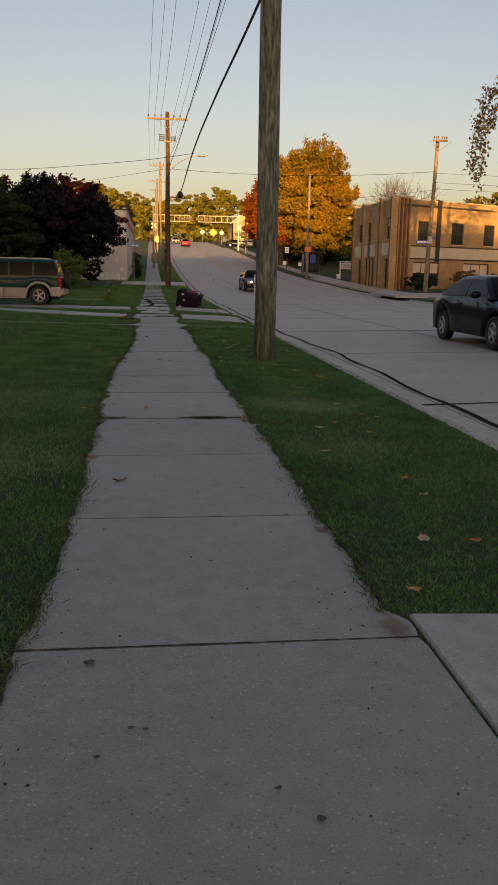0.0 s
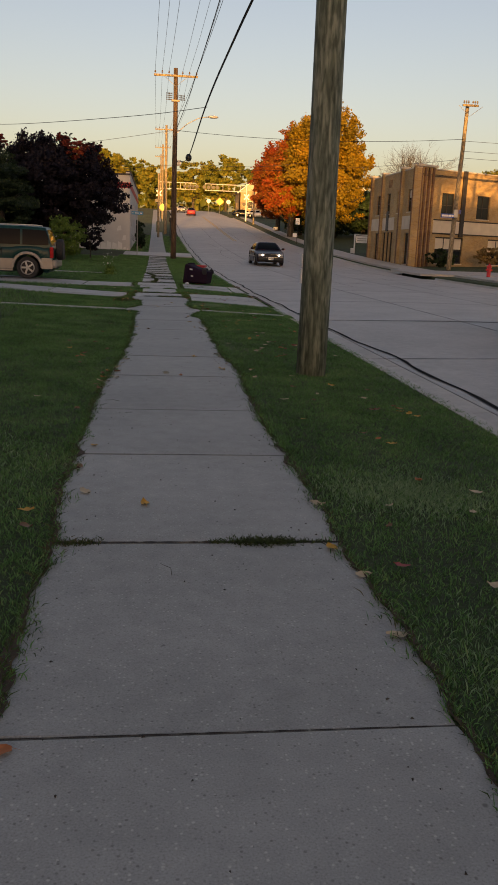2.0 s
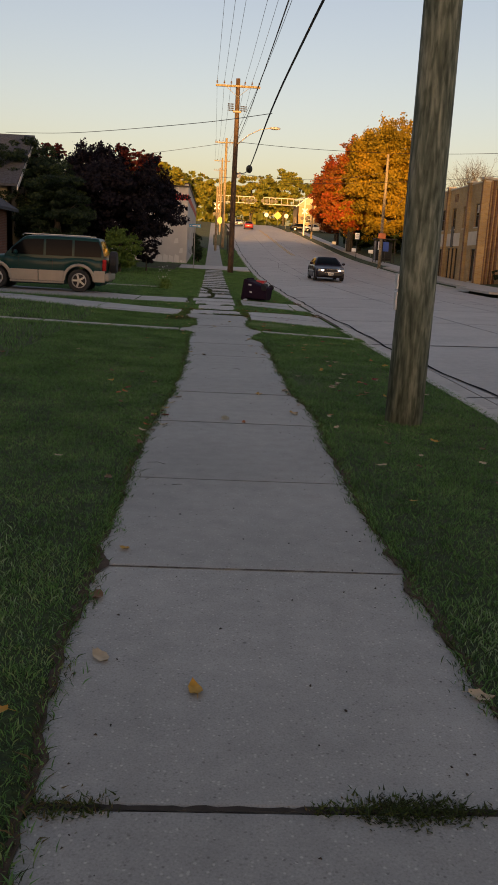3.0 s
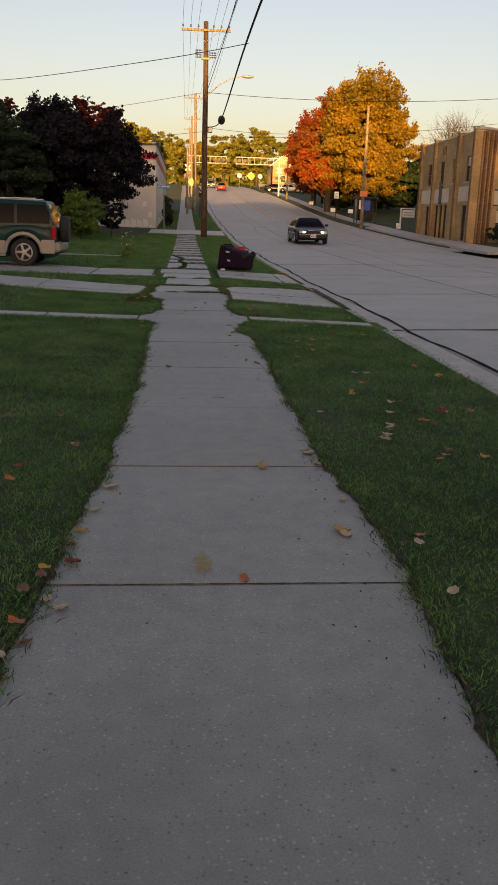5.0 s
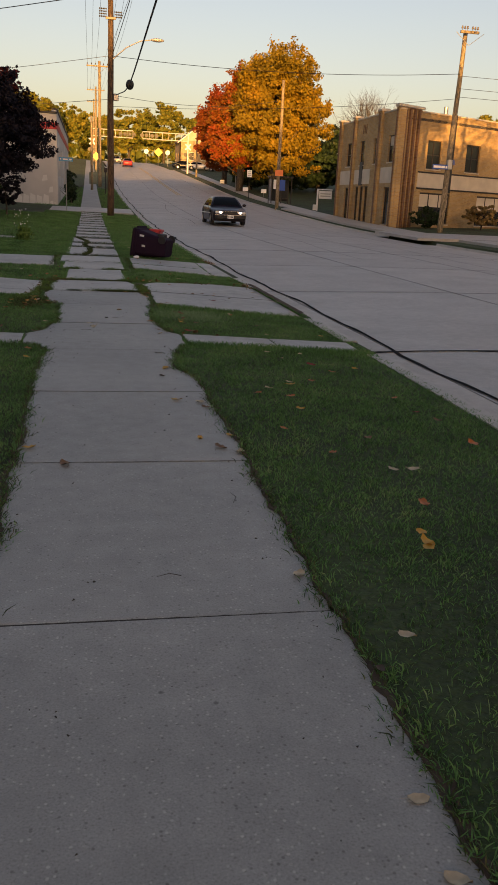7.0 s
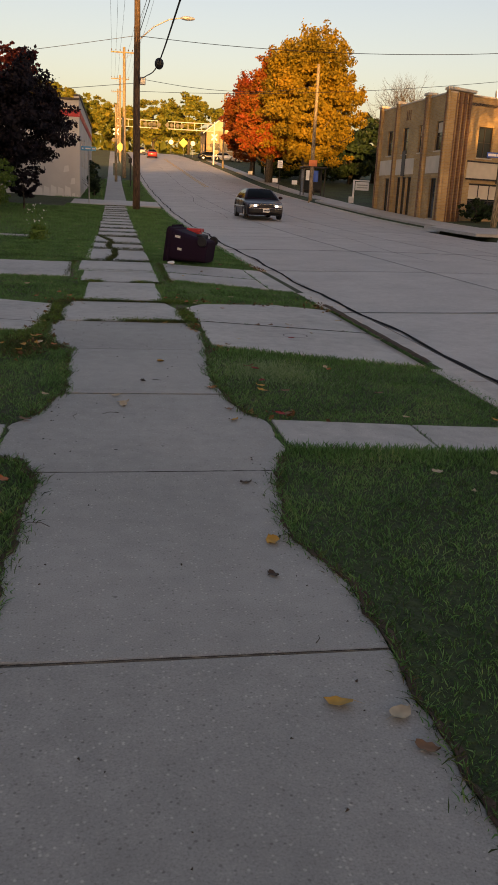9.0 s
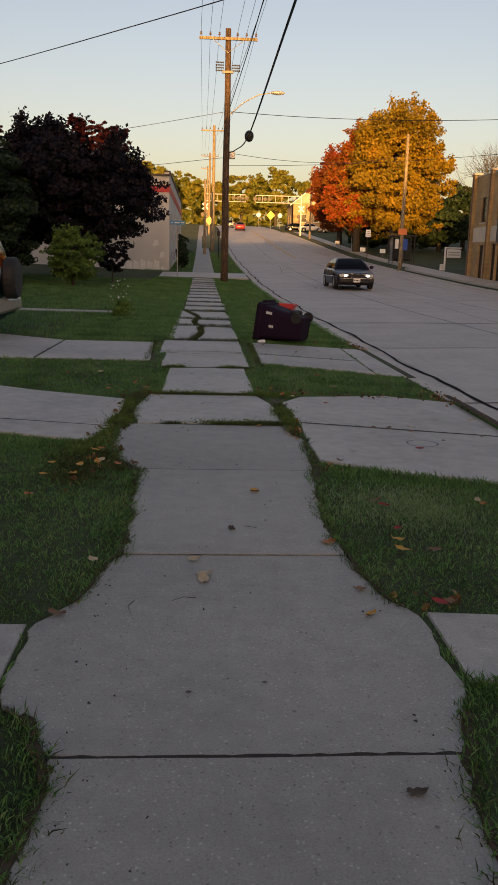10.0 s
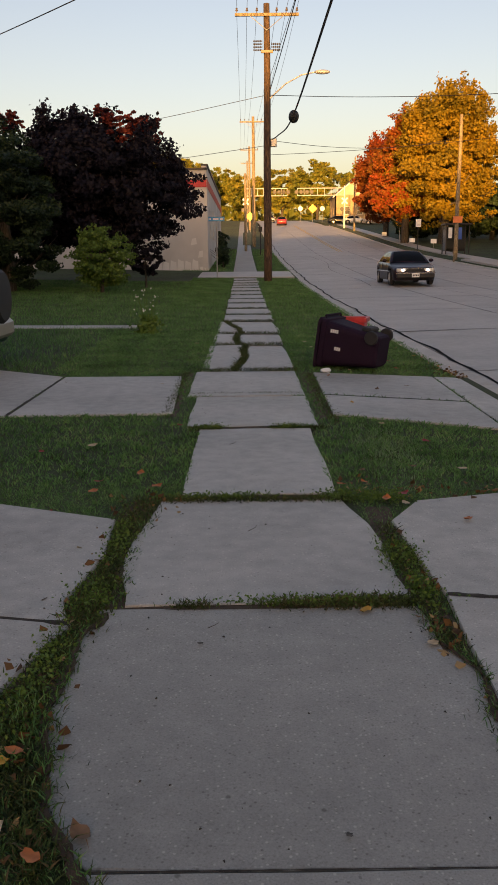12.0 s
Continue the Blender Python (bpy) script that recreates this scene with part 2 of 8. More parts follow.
M_POLE3 = wood_pole("tan_pole_wood", (0.14, 0.11, 0.07), (0.28, 0.22, 0.14), (0.40, 0.32, 0.21))
M_BRICK = brickwork("tan_brick", (0.50, 0.34, 0.14), (0.40, 0.255, 0.10), (0.40, 0.34, 0.24))
M_BRICK_RED = brickwork("red_brick", (0.24, 0.09, 0.055), (0.17, 0.065, 0.045), (0.25, 0.22, 0.2))
M_BRICK_DK = brickwork("brown_brick", (0.24, 0.12, 0.06), (0.17, 0.085, 0.045), (0.2, 0.16, 0.12))
M_STUCCO = plain("cream_stucco", (0.60, 0.565, 0.52), 0.9, vary=0.08, scale=0.8, bump=0.3)
M_STUCCO2 = plain("patched_stucco", (0.74, 0.71, 0.66), 0.9, vary=0.06, scale=1.2, bump=0.3)
M_STONE = plain("pale_stone", (0.60, 0.53, 0.42), 0.8, vary=0.1, scale=1.5, bump=0.2)
M_DARKTRIM = plain("dark_trim", (0.03, 0.025, 0.022), 0.5)
M_WHITE = plain("white_paint", (0.78, 0.77, 0.74), 0.6, vary=0.05)
M_RED = plain("red_paint", (0.50, 0.025, 0.03), 0.5, vary=0.08)
M_GLASS = glass_dark("window_glass")
M_STEEL = plain("galvanised_steel", (0.45, 0.45, 0.44), 0.45, 0.8, vary=0.1)
M_ALU = plain("pale_aluminium", (0.68, 0.66, 0.6), 0.5, 0.4, vary=0.06)
M_BLACK = plain("black_rubber", (0.018, 0.018, 0.019), 0.7, vary=0.2)
M_CABLE = plain("cable_black", (0.02, 0.02, 0.02), 0.6)
M_WIRE = plain("wire_grey", (0.09, 0.085, 0.08), 0.5, 0.3)
M_INSUL = plain("brown_porcelain", (0.10, 0.07, 0.055), 0.4, vary=0.1)
M_SHINGLE = plain("dark_shingle", (0.075, 0.082, 0.10), 0.9, vary=0.35, scale=9, bump=0.6)
M_SIDING = plain("tan_siding", (0.42, 0.36, 0.28), 0.7, vary=0.07, scale=2)
M_ROOF = plain("flat_roofing", (0.08, 0.08, 0.08), 0.95, vary=0.2)
M_BARK = wood_pole("bark", (0.03, 0.025, 0.02), (0.08, 0.065, 0.05), (0.14, 0.12, 0.09))
M_YELLOW = plain("sign_yellow", (0.75, 0.42, 0.02), 0.4, vary=0.05)
M_BLUE = plain("sign_blue", (0.02, 0.09, 0.42), 0.4, vary=0.05)
M_CYAN = plain("sign_light_blue", (0.05, 0.30, 0.55), 0.4, vary=0.05)
M_SIGNW = plain("sign_white", (0.80, 0.80, 0.78), 0.4, vary=0.04)
M_ORANGE = plain("sign_orange", (0.75, 0.22, 0.07), 0.5, vary=0.05)

# ---- building helpers ----
def link(name, bm, material, parent=None, label="", smooth=False):
    me = bpy.data.meshes.new(name)
    if smooth:
        for f in bm.faces:
            f.smooth = True
    bm.to_mesh(me)
    bm.free()
    for m in (material if isinstance(material, (list, tuple)) else [material]):
        me.materials.append(m)
    ob = new(name, me)
    if parent is not None:
        ob.parent = parent
    if label:
        ob["label"] = label
    return ob


def part(name, bm, material, parent, label="", smooth=False):
    return link(name, bm, material, parent, label, smooth)


def empty(name, m=None):
    ob = new(name)
    ob.empty_display_size = 0.2
    if m is not None:
        ob.matrix_world = m
    return ob


def box(x0, x1, y0, y1, z0, z1, bevel=0.0, bm=None):
    bm = bm or bmesh.new()
    v = bmesh.ops.create_cube(bm, size=1.0, matrix=Matrix.LocRotScale(((x0 + x1) / 2, (y0 + y1) / 2, (z0 + z1) / 2), None, (x1 - x0, y1 - y0, z1 - z0)))["verts"]
    if bevel:
        es = list({e for q in v for e in q.link_edges})
        bmesh.ops.bevel(bm, geom=es, offset=bevel, segments=1, affect="EDGES")
    return bm


def tube(points, radii, sides=10, bm=None, caps=True):
    """A tapered round bar along points."""
    bm = bm or bmesh.new()
    rings = []
    pts = [Vector(p) for p in points]
    radii = radii if isinstance(radii, (list, tuple)) else [radii] * len(pts)
    for i, p in enumerate(pts):
        d = (pts[min(i + 1, len(pts) - 1)] - pts[max(i - 1, 0)]).normalized()
        u = d.orthogonal().normalized() if abs(d.z) < 0.9 else Vector((1, 0, 0)).cross(d).normalized()
        w = d.cross(u)
        rings.append([bm.verts.new(p + (u * math.cos(a) + w * math.sin(a)) * radii[i]) for a in [2 * math.pi * k / sides for k in range(sides)]])
    for a, b in zip(rings, rings[1:]):
        for k in range(sides):
            bm.faces.new((a[k], a[(k + 1) % sides], b[(k + 1) % sides], b[k]))
    if caps:
        bm.faces.new(list(reversed(rings[0])))
        bm.faces.new(rings[-1])
    bmesh.ops.recalc_face_normals(bm, faces=bm.faces)
    return bm


def prism(outline, depth, axis="y", start=0.0, bm=None):
    """An outline of (a, b) pairs pushed through a depth along an axis."""
    bm = bm or bmesh.new()
    def p(a, b, d):
        return {"y": (a, d, b), "x": (d, a, b), "z": (a, b, d)}[axis]
    f0 = [bm.verts.new(p(a, b, start)) for a, b in outline]
    f1 = [bm.verts.new(p(a, b, start + depth)) for a, b in outline]
    bm.faces.new(f0)
    bm.faces.new(list(reversed(f1)))
    n = len(outline)
    for i in range(n):
        bm.faces.new((f0[i], f1[i], f1[(i + 1) % n], f0[(i + 1) % n]))
    bmesh.ops.recalc_face_normals(bm, faces=bm.faces)
    return bm


# ---- lie of the land: level at first, a dip's foot near 50 m, then a long climb to the crossing ----
PROFILE_Y = [-400, 36, 48, 59, 70, 79, 94, 110, 126, 150, 180, 215, 250, 300, 600, 3000]
PROFILE_Z = [0, 0, 0.08, 0.26, 0.66, 1.02, 1.68, 2.7, 3.85, 5.5, 7.5, 9.4, 10.7, 11.5, 12.5, 12.5]


def rise(y):
    return float(sum(np.interp(y + d, PROFILE_Y, PROFILE_Z) for d in (-5, -2.5, 0, 2.5, 5)) / 5) - 0.0


CURB_L, CURB_R = 2.60, 14.7
ROAD_DROP = 0.16


def slope(y):
    """Fall of the lawns towards the walk, least about the wide driveway."""
    return np.interp(y, [24, 29, 34, 48], [0.022, 0.003, 0.006, 0.022])


def lie(x, y):
    """Height of the lawns: nearly flat by the walk, climbing gently towards the houses."""
    z = rise(y) - 0.012
    if -0.52 < x < 0.42:
        z -= 0.05          # bed of the sidewalk
    if x < -1.0:
        k = min(9.0, -1.0 - x)
        z += slope(y) * k
    elif 0.7 < x < CURB_L:
        k = (x - 0.7) / (CURB_L - 0.7)
        z -= 0.07 * k
    if x > CURB_R + 0.15:
        k = min(1, (x - CURB_R) / 4)
        z += 0.12 * k - 0.04
    return z


# ground: one sheet to the horizon, sunk under the carriageway
gx = sorted(set([-3000, -1200, -500, -220, -120, -70, -45] + [-30 + i * 2 for i in range(10)] + [-10 + i * 0.5 for i in range(17)]
    + [-1.5, -1.2, -0.95, -0.7, -0.5, 0, 0.5, 0.7, 1.1, 1.6, 2.1, 2.45, 2.58, 2.61, 5, 8, 11, 14.60, 14.72, 14.9, 15.5, 17, 19, 22, 26, 32, 40, 55, 80, 120, 220, 500, 1200, 3000]))
gy = sorted(set([-3000, -1200, -500, -200, -100, -60, -40, -25, -15] + [-8 + i * 0.5 for i in range(100)] + [42 + i * 2 for i in range(60)]
    + [165, 170, 180, 190, 200, 215, 230, 250, 275, 300, 350, 420, 600, 1200, 3000]))
gv = []
for y in gy:
    for x in gx:
        z = rise(y) - 0.45 if CURB_L < x < CURB_R else lie(x, y)
        gv.append((x, y, z))
gf = []
W = len(gx)
for j in range(len(gy) - 1):
    for i in range(W - 1):
        gf.append((j * W + i, j * W + i + 1, (j + 1) * W + i + 1, (j + 1) * W + i))
gm = bpy.data.meshes.new("ground")
gm.from_pydata(gv, [], gf)
gm.materials.append(M_TURF)
for p in gm.polygons:
    p.use_smooth = True
ground = tagged(new("ground", gm), "mown turf and bare earth running to the horizon", "ground", kind="structure")

# road: an empty that holds the concrete panels, laid lane by lane
road = tagged(empty("road"), "worn grey concrete road with tarred joints between panels", "road", kind="structure")
LANES = [3.0, 6.25, 9.35, 12.45, 14.05]
road_y = [-15.4]
while road_y[-1] < 330:
    road_y.append(road_y[-1] + (5.82 if road_y[-1] < 135 else 12.0))


def crown(x, y):
    return rise(y) - ROAD_DROP - 0.02 + 0.09 * (1 - ((x - 8.55) / 6.1) ** 2)


def panel(x0, x1, y0, y1, zf, thick, gap, bev, ny=3):
    bm = bmesh.new()
    xs = [x0 + gap, (x0 + x1) / 2, x1 - gap]
    ys = [y0 + gap + (y1 - y0 - 2 * gap) * k / (ny - 1) for k in range(ny)]
    top = [[bm.verts.new((x, y, zf(x, y))) for x in xs] for y in ys]
    for a, b in zip(top, top[1:]):
        for k in range(2):
            bm.faces.new((a[k], a[k + 1], b[k + 1], b[k]))
    rim = top[0][:] + [r[2] for r in top[1:]] + top[-1][1::-1] + [r[0] for r in top[-2:0:-1]]
    low = [bm.verts.new((v.co.x + bev * (1 if v.co.x > (x0 + x1) / 2 + .01 else -1 if v.co.x < (x0 + x1) / 2 - .01 else 0) , v.co.y, v.co.z - bev)) for v in rim]
    low2 = [bm.verts.new((v.co.x, v.co.y, v.co.z - thick)) for v in low]
    for ra, rb in ((rim, low), (low, low2)):
        n = len(ra)
        for k in range(n):
            bm.faces.new((ra[k], rb[k], rb[(k + 1) % n], ra[(k + 1) % n]))
    bmesh.ops.recalc_face_normals(bm, faces=bm.faces)
    return bm


for j in range(len(road_y) - 1):
    for x0, x1 in zip(LANES, LANES[1:]):
        part("road_panel", panel(x0, x1, road_y[j], road_y[j + 1], crown, 0.2, 0.008, 0.0, 3), M_ROAD, road)

# bed under the joints, and the tar run into them
bm = bmesh.new()
for a, b in zip(road_y, road_y[1:]):
    q = [bm.verts.new((x, y, rise(y) - ROAD_DROP - 0.2)) for x, y in ((2.58, a), (14.75, a), (14.75, b), (2.58, b))]
    bm.faces.new(q)
part("road_bed", bm, M_TAR, road)


def tar_line(points, width, jitter, seed):
    """A hand-poured strip of tar: wavy, uneven in width, a few millimetres proud."""
    rnd = random.Random(seed)
    bm = bmesh.new()
    left, right = [], []
    for i, (x, y) in enumerate(points):
        a, b = points[max(0, i - 1)], points[min(len(points) - 1, i + 1)]
        d = Vector((b[0] - a[0], b[1] - a[1])).normalized()
        w = width * (0.65 + 0.7 * rnd.random()) / 2
        o = jitter * (rnd.random() - 0.5) * 2
        for side, store in ((1, left), (-1, right)):
            px, py = x - d.y * (side * w + o), y + d.x * (side * w + o)
            store.append(bm.verts.new((px, py, crown(px, py) + 0.008)))
    for i in range(len(points) - 1):
        bm.faces.new((left[i], right[i], right[i + 1], left[i + 1]))
    bmesh.ops.recalc_face_normals(bm, faces=bm.faces)
    return bm


ys = [-14 + 0.45 * i for i in range(330)]
part("tar_seam", tar_line([(float(np.interp(y, [0, 14, 19.5, 25, 31, 45], [3.10, 3.12, 3.03, 2.99, 2.99, 2.99])) + 0.04 * math.sin(y * 0.6) + 0.03 * math.sin(y * 1.9), y) for y in ys], 0.056, 0.014, 1), M_TAR, road, "black tar seam along the gutter joint")
for k, x in enumerate((6.25, 9.35, 12.45)):
    part("tar_seam", tar_line([(x, y) for y in ys[::2]], 0.016, 0.006, 5 + k), M_TAR, road)
for j, y in enumerate(road_y[:24]):
    x_end = 14.0 if j % 2 else 12.4
    part("tar_seam", tar_line([(2.7 + i * 0.5, y + 0.03 * math.sin(i * 1.3 + j)) for i in range(int((x_end - 2.7) / 0.5))], 0.065 if j in (4, 6, 9) else 0.03, 0.01, 20 + j), M_TAR, road)
# a lane of cracks that the patching crew followed
for k, (x, y0, y1) in enumerate(((7.6, 34, 60), (10.6, 28, 52), (5.2, 56, 90))):
    part("tar_seam", tar_line([(x + 0.25 * math.sin(y * 0.31 + k) + 0.01 * (y - y0), y) for y in np.arange(y0, y1, 0.8)], 0.018, 0.02, 60 + k), M_TAR, road)
# painted lane marks beyond the dip
def paint(x0, x1, y0, y1, name, material, label):
    bm = bmesh.new()
    n = max(2, int(abs(y1 - y0) / 2) + 1)
    prev = None
    for i in range(n):
        y = y0 + (y1 - y0) * i / (n - 1)
        cur = [bm.verts.new((x, y, crown(x, y) + 0.007)) for x in (x0, x1)]
        if prev:
            bm.faces.new((prev[0], prev[1], cur[1], cur[0]))
        prev = cur
    return part(name, bm, material, road, label)
M_PAINTY = plain("worn_yellow_paint", (0.55, 0.36, 0.08), 0.8, vary=0.3, scale=2)
M_PAINTW = plain("worn_white_paint", (0.55, 0.53, 0.5), 0.8, vary=0.3, scale=2)
paint(8.45, 8.57, 96, 165, "lane_line", M_PAINTY, "worn yellow centre line")
paint(8.72, 8.84, 96, 165, "lane_line", M_PAINTY, "worn yellow centre line")
paint(8.9, 14.0, 88.2, 88.6, "stop_line", M_PAINTW, "worn white stop line")
paint(9.6, 9.9, 80, 86, "lane_line", M_PAINTW, "worn white arrow on the road")

# gutters and kerbs, in three-metre lengths
DROPS = [(18.85, 19.6), (21.3, 24.9), (26.6, 30.0), (61.2, 67.2)]     # lowered kerb on the near side


def kerb_piece(side, y0, y1):
    s = 1 if side == "l" else -1
    x = CURB_L if side == "l" else CURB_R
    bm = bmesh.new()
    prev = None
    for y in (y0 + 0.006, (y0 + y1) / 2, y1 - 0.006):
        low = 0.035 if side == "l" and any(a <= (y0 + y1) / 2 <= b for a, b in DROPS) else 0.0
        top = rise(y) - 0.065 - low
        g = crown(3.0 if side == "l" else 14.05, y)
        gw = 0.38 if side == "l" else 0.68
        prof = [(x - s * 0.16, top - 0.3), (x - s * 0.16, top), (x - s * 0.02, top), (x, top - 0.02),
                (x + s * 0.03, g - 0.012), (x + s * gw, g + 0.002), (x + s * gw, g - 0.25)]
        cur = [bm.verts.new((px, y, pz)) for px, pz in prof]
        if prev:
            for k in range(len(prof)):
                bm.faces.new((prev[k], prev[(k + 1) % len(prof)], cur[(k + 1) % len(prof)], cur[k]))
        else:
            bm.faces.new(cur)
        prev = cur
    bm.faces.new(prev)
    bmesh.ops.recalc_face_normals(bm, faces=bm.faces)
    return bm


kerb_l = tagged(empty("curb_near"), "pale concrete kerb and gutter beside the grass strip", "curb", kind="structure")
kerb_r = tagged(empty("curb_far"), "pale concrete kerb and gutter across the road", "curb", kind="structure")
cuts = [-14 + i * 3.0 for i in range(60)]
cuts = sorted(set([c for c in cuts if not any(a - 0.7 < c < b + 0.7 for a, b in DROPS)] + [v for d in DROPS for v in d]))
for a, b in zip(cuts, cuts[1:]):
    part("curb_stone", kerb_piece("l", a, b), M_CURB, kerb_l)
for i in range(60):
    if 46.5 < -14 + i * 3 + 1.5 < 52.5:
        continue
    part("curb_stone", kerb_piece("r", -14 + i * 3.0, -11 + i * 3.0), M_CURB, kerb_r)

# the side street on the right, by the brick building, and the one on the left past the dark pole
def strip(name, xs, ys_, dz, material, label, category, thick=0.12):
    bm = bmesh.new()
    rows_ = [[bm.verts.new((x, y, rise(y) + dz)) for x in xs] for y in ys_]
    for a, b in zip(rows_, rows_[1:]):
        for k in range(len(xs) - 1):
            bm.faces.new((a[k], a[k + 1], b[k + 1], b[k]))
    r = bmesh.ops.extrude_face_region(bm, geom=list(bm.faces))
    for v in r["geom"]:
        if isinstance(v, bmesh.types.BMVert):
            v.co.z -= thick
    bmesh.ops.recalc_face_normals(bm, faces=bm.faces)
    return tagged(link(name, bm, material), label, category, kind="structure")


strip("side_street_right", [14.05, 16, 20, 30, 50, 90], [46.6, 49.5, 52.4], 0.10, M_ROAD, "grey concrete side street meeting the road", "road")
strip("side_street_left", [-60, -30, -12, -6, -2.5, 0, 2.4], [61.8, 64, 66.8], 0.02, M_ROAD, "grey concrete side street with a low kerb", "road")
strip("pavement_far", [14.9, 16.2, 16.95], [52.6, 55, 58, 62, 66, 70, 74, 78], 0.09, M_CURB, "pale concrete pavement along the brick building", "pavement")
strip("pavement_right", [15.9, 17.2], [78.2, 84, 92, 100, 110, 120, 135, 150, 165], 0.06, M_CURB, "pale concrete pavement climbing along the road", "pavement")
strip("pavement_corner", [15.9, 18.2], [20, 28, 36, 42, 46.4], 0.09, M_CURB, "pale concrete pavement by the side street", "pavement")

# ---- sidewalk: slab by slab ----
sidewalk = tagged(empty("sidewalk"), "worn pale concrete sidewalk of separate slabs, grass in the joints", "sidewalk", kind="structure")
srnd = random.Random(11)


def slab(outline, z=0.0, tilt=(0.0, 0.0), material=M_WALK, thick=0.11, bev=0.004):
    """A slab from its outline (anticlockwise), with worn edges."""
    cx = sum(p[0] for p in outline) / len(outline)
    cy = sum(p[1] for p in outline) / len(outline)
    bm = bmesh.new()
    def zz(x, y):
        return rise(y) + z + tilt[0] * (x - cx) + tilt[1] * (y - cy)
    def inset(p, d):
        v = Vector((p[0] - cx, p[1] - cy))
        k = max(0.0, 1 - d / max(0.05, v.length) * 1.3)
        return cx + v.x * k, cy + v.y * k
    top = [bm.verts.new((*inset(p, bev), zz(*p))) for p in outline]
    mid = [bm.verts.new((*p, zz(*p) - bev * 0.8)) for p in outline]
    low = [bm.verts.new((*p, zz(*p) - thick)) for p in outline]
    bm.faces.new(top)
    n = len(outline)
    for a, b in ((mid, top), (low, mid)):
        for k in range(n):
            bm.faces.new((a[k], a[(k + 1) % n], b[(k + 1) % n], b[k]))
    bmesh.ops.recalc_face_normals(bm, faces=bm.faces)
    return part("slab", bm, material, sidewalk)


def rect(x0, x1, y0, y1, g=0.007, wob=0.0):
    o = []
    for a, b, steps in (((x0 + g, y0 + g), (x1 - g, y0 + g), 5), ((x1 - g, y0 + g), (x1 - g, y1 - g), 5), ((x1 - g, y1 - g), (x0 + g, y1 - g), 5), ((x0 + g, y1 - g), (x0 + g, y0 + g), 5)):
        for k in range(steps):
            t = k / steps
            w = wob * (srnd.random() - 0.5) if k else 0
            o.append((a[0] + (b[0] - a[0]) * t + w, a[1] + (b[1] - a[1]) * t + w))
    return o


EDGE_LY = [-6, 1.7, 2.0, 4, 5.2, 6, 6.3, 7.2, 8.5, 10.3, 10.9, 11.6, 12.2, 13.8, 14.8, 15.8, 17.1, 18.2, 18.45, 18.72, 18.82, 19.37, 19.42, 19.6, 20.1, 21.2, 21.6, 21.9, 22.3, 22.9, 23.2]
EDGE_LX = [-0.64, -0.65, -0.60, -0.60, -0.645, -0.62, -0.65, -0.68, -0.68, -0.67, -0.65, -0.60, -0.57, -0.53, -0.53, -0.54, -0.56, -0.56, -0.52, -0.62, -0.75, -0.77, -0.71, -0.62, -0.51, -0.52, -0.54, -0.68, -0.77, -0.79, -0.77]
EDGE_RY = [-6, 1.87, 1.9, 2.0, 3, 5, 6, 7.2, 8.4, 9.2, 10.4, 11.1, 11.6, 12, 12.4, 13.5, 14.8, 15.5, 16, 17, 17.5, 17.7, 18.05, 18.5, 18.8, 18.93, 19.48, 19.52, 19.65, 20, 20.5, 21.2, 21.6, 21.9, 22.2, 22.65, 22.82, 23.2]
EDGE_RX = [0.735, 0.735, 0.70, 0.67, 0.67, 0.68, 0.65, 0.655, 0.62, 0.62, 0.65, 0.70, 0.67, 0.63, 0.61, 0.615, 0.61, 0.64, 0.62, 0.62, 0.58, 0.49, 0.52, 0.57, 0.66, 0.70, 0.71, 0.67, 0.58, 0.53, 0.50, 0.53, 0.57, 0.61, 0.63, 0.63, 0.55, 0.57]


def walk_left(y):
    return np.interp(y, EDGE_LY, EDGE_LX) + 0.008 * np.sin(y * 5.3) + 0.008 * np.sin(y * 13.1 + 1) + 0.005 * np.sin(y * 37.0)


def walk_right(y):
    return np.interp(y, EDGE_RY, EDGE_RX) + (0.008 * np.sin(y * 4.7 + 2) + 0.008 * np.sin(y * 15.7) + 0.005 * np.sin(y * 41.0)) * (np.asarray(y) > 1.9)


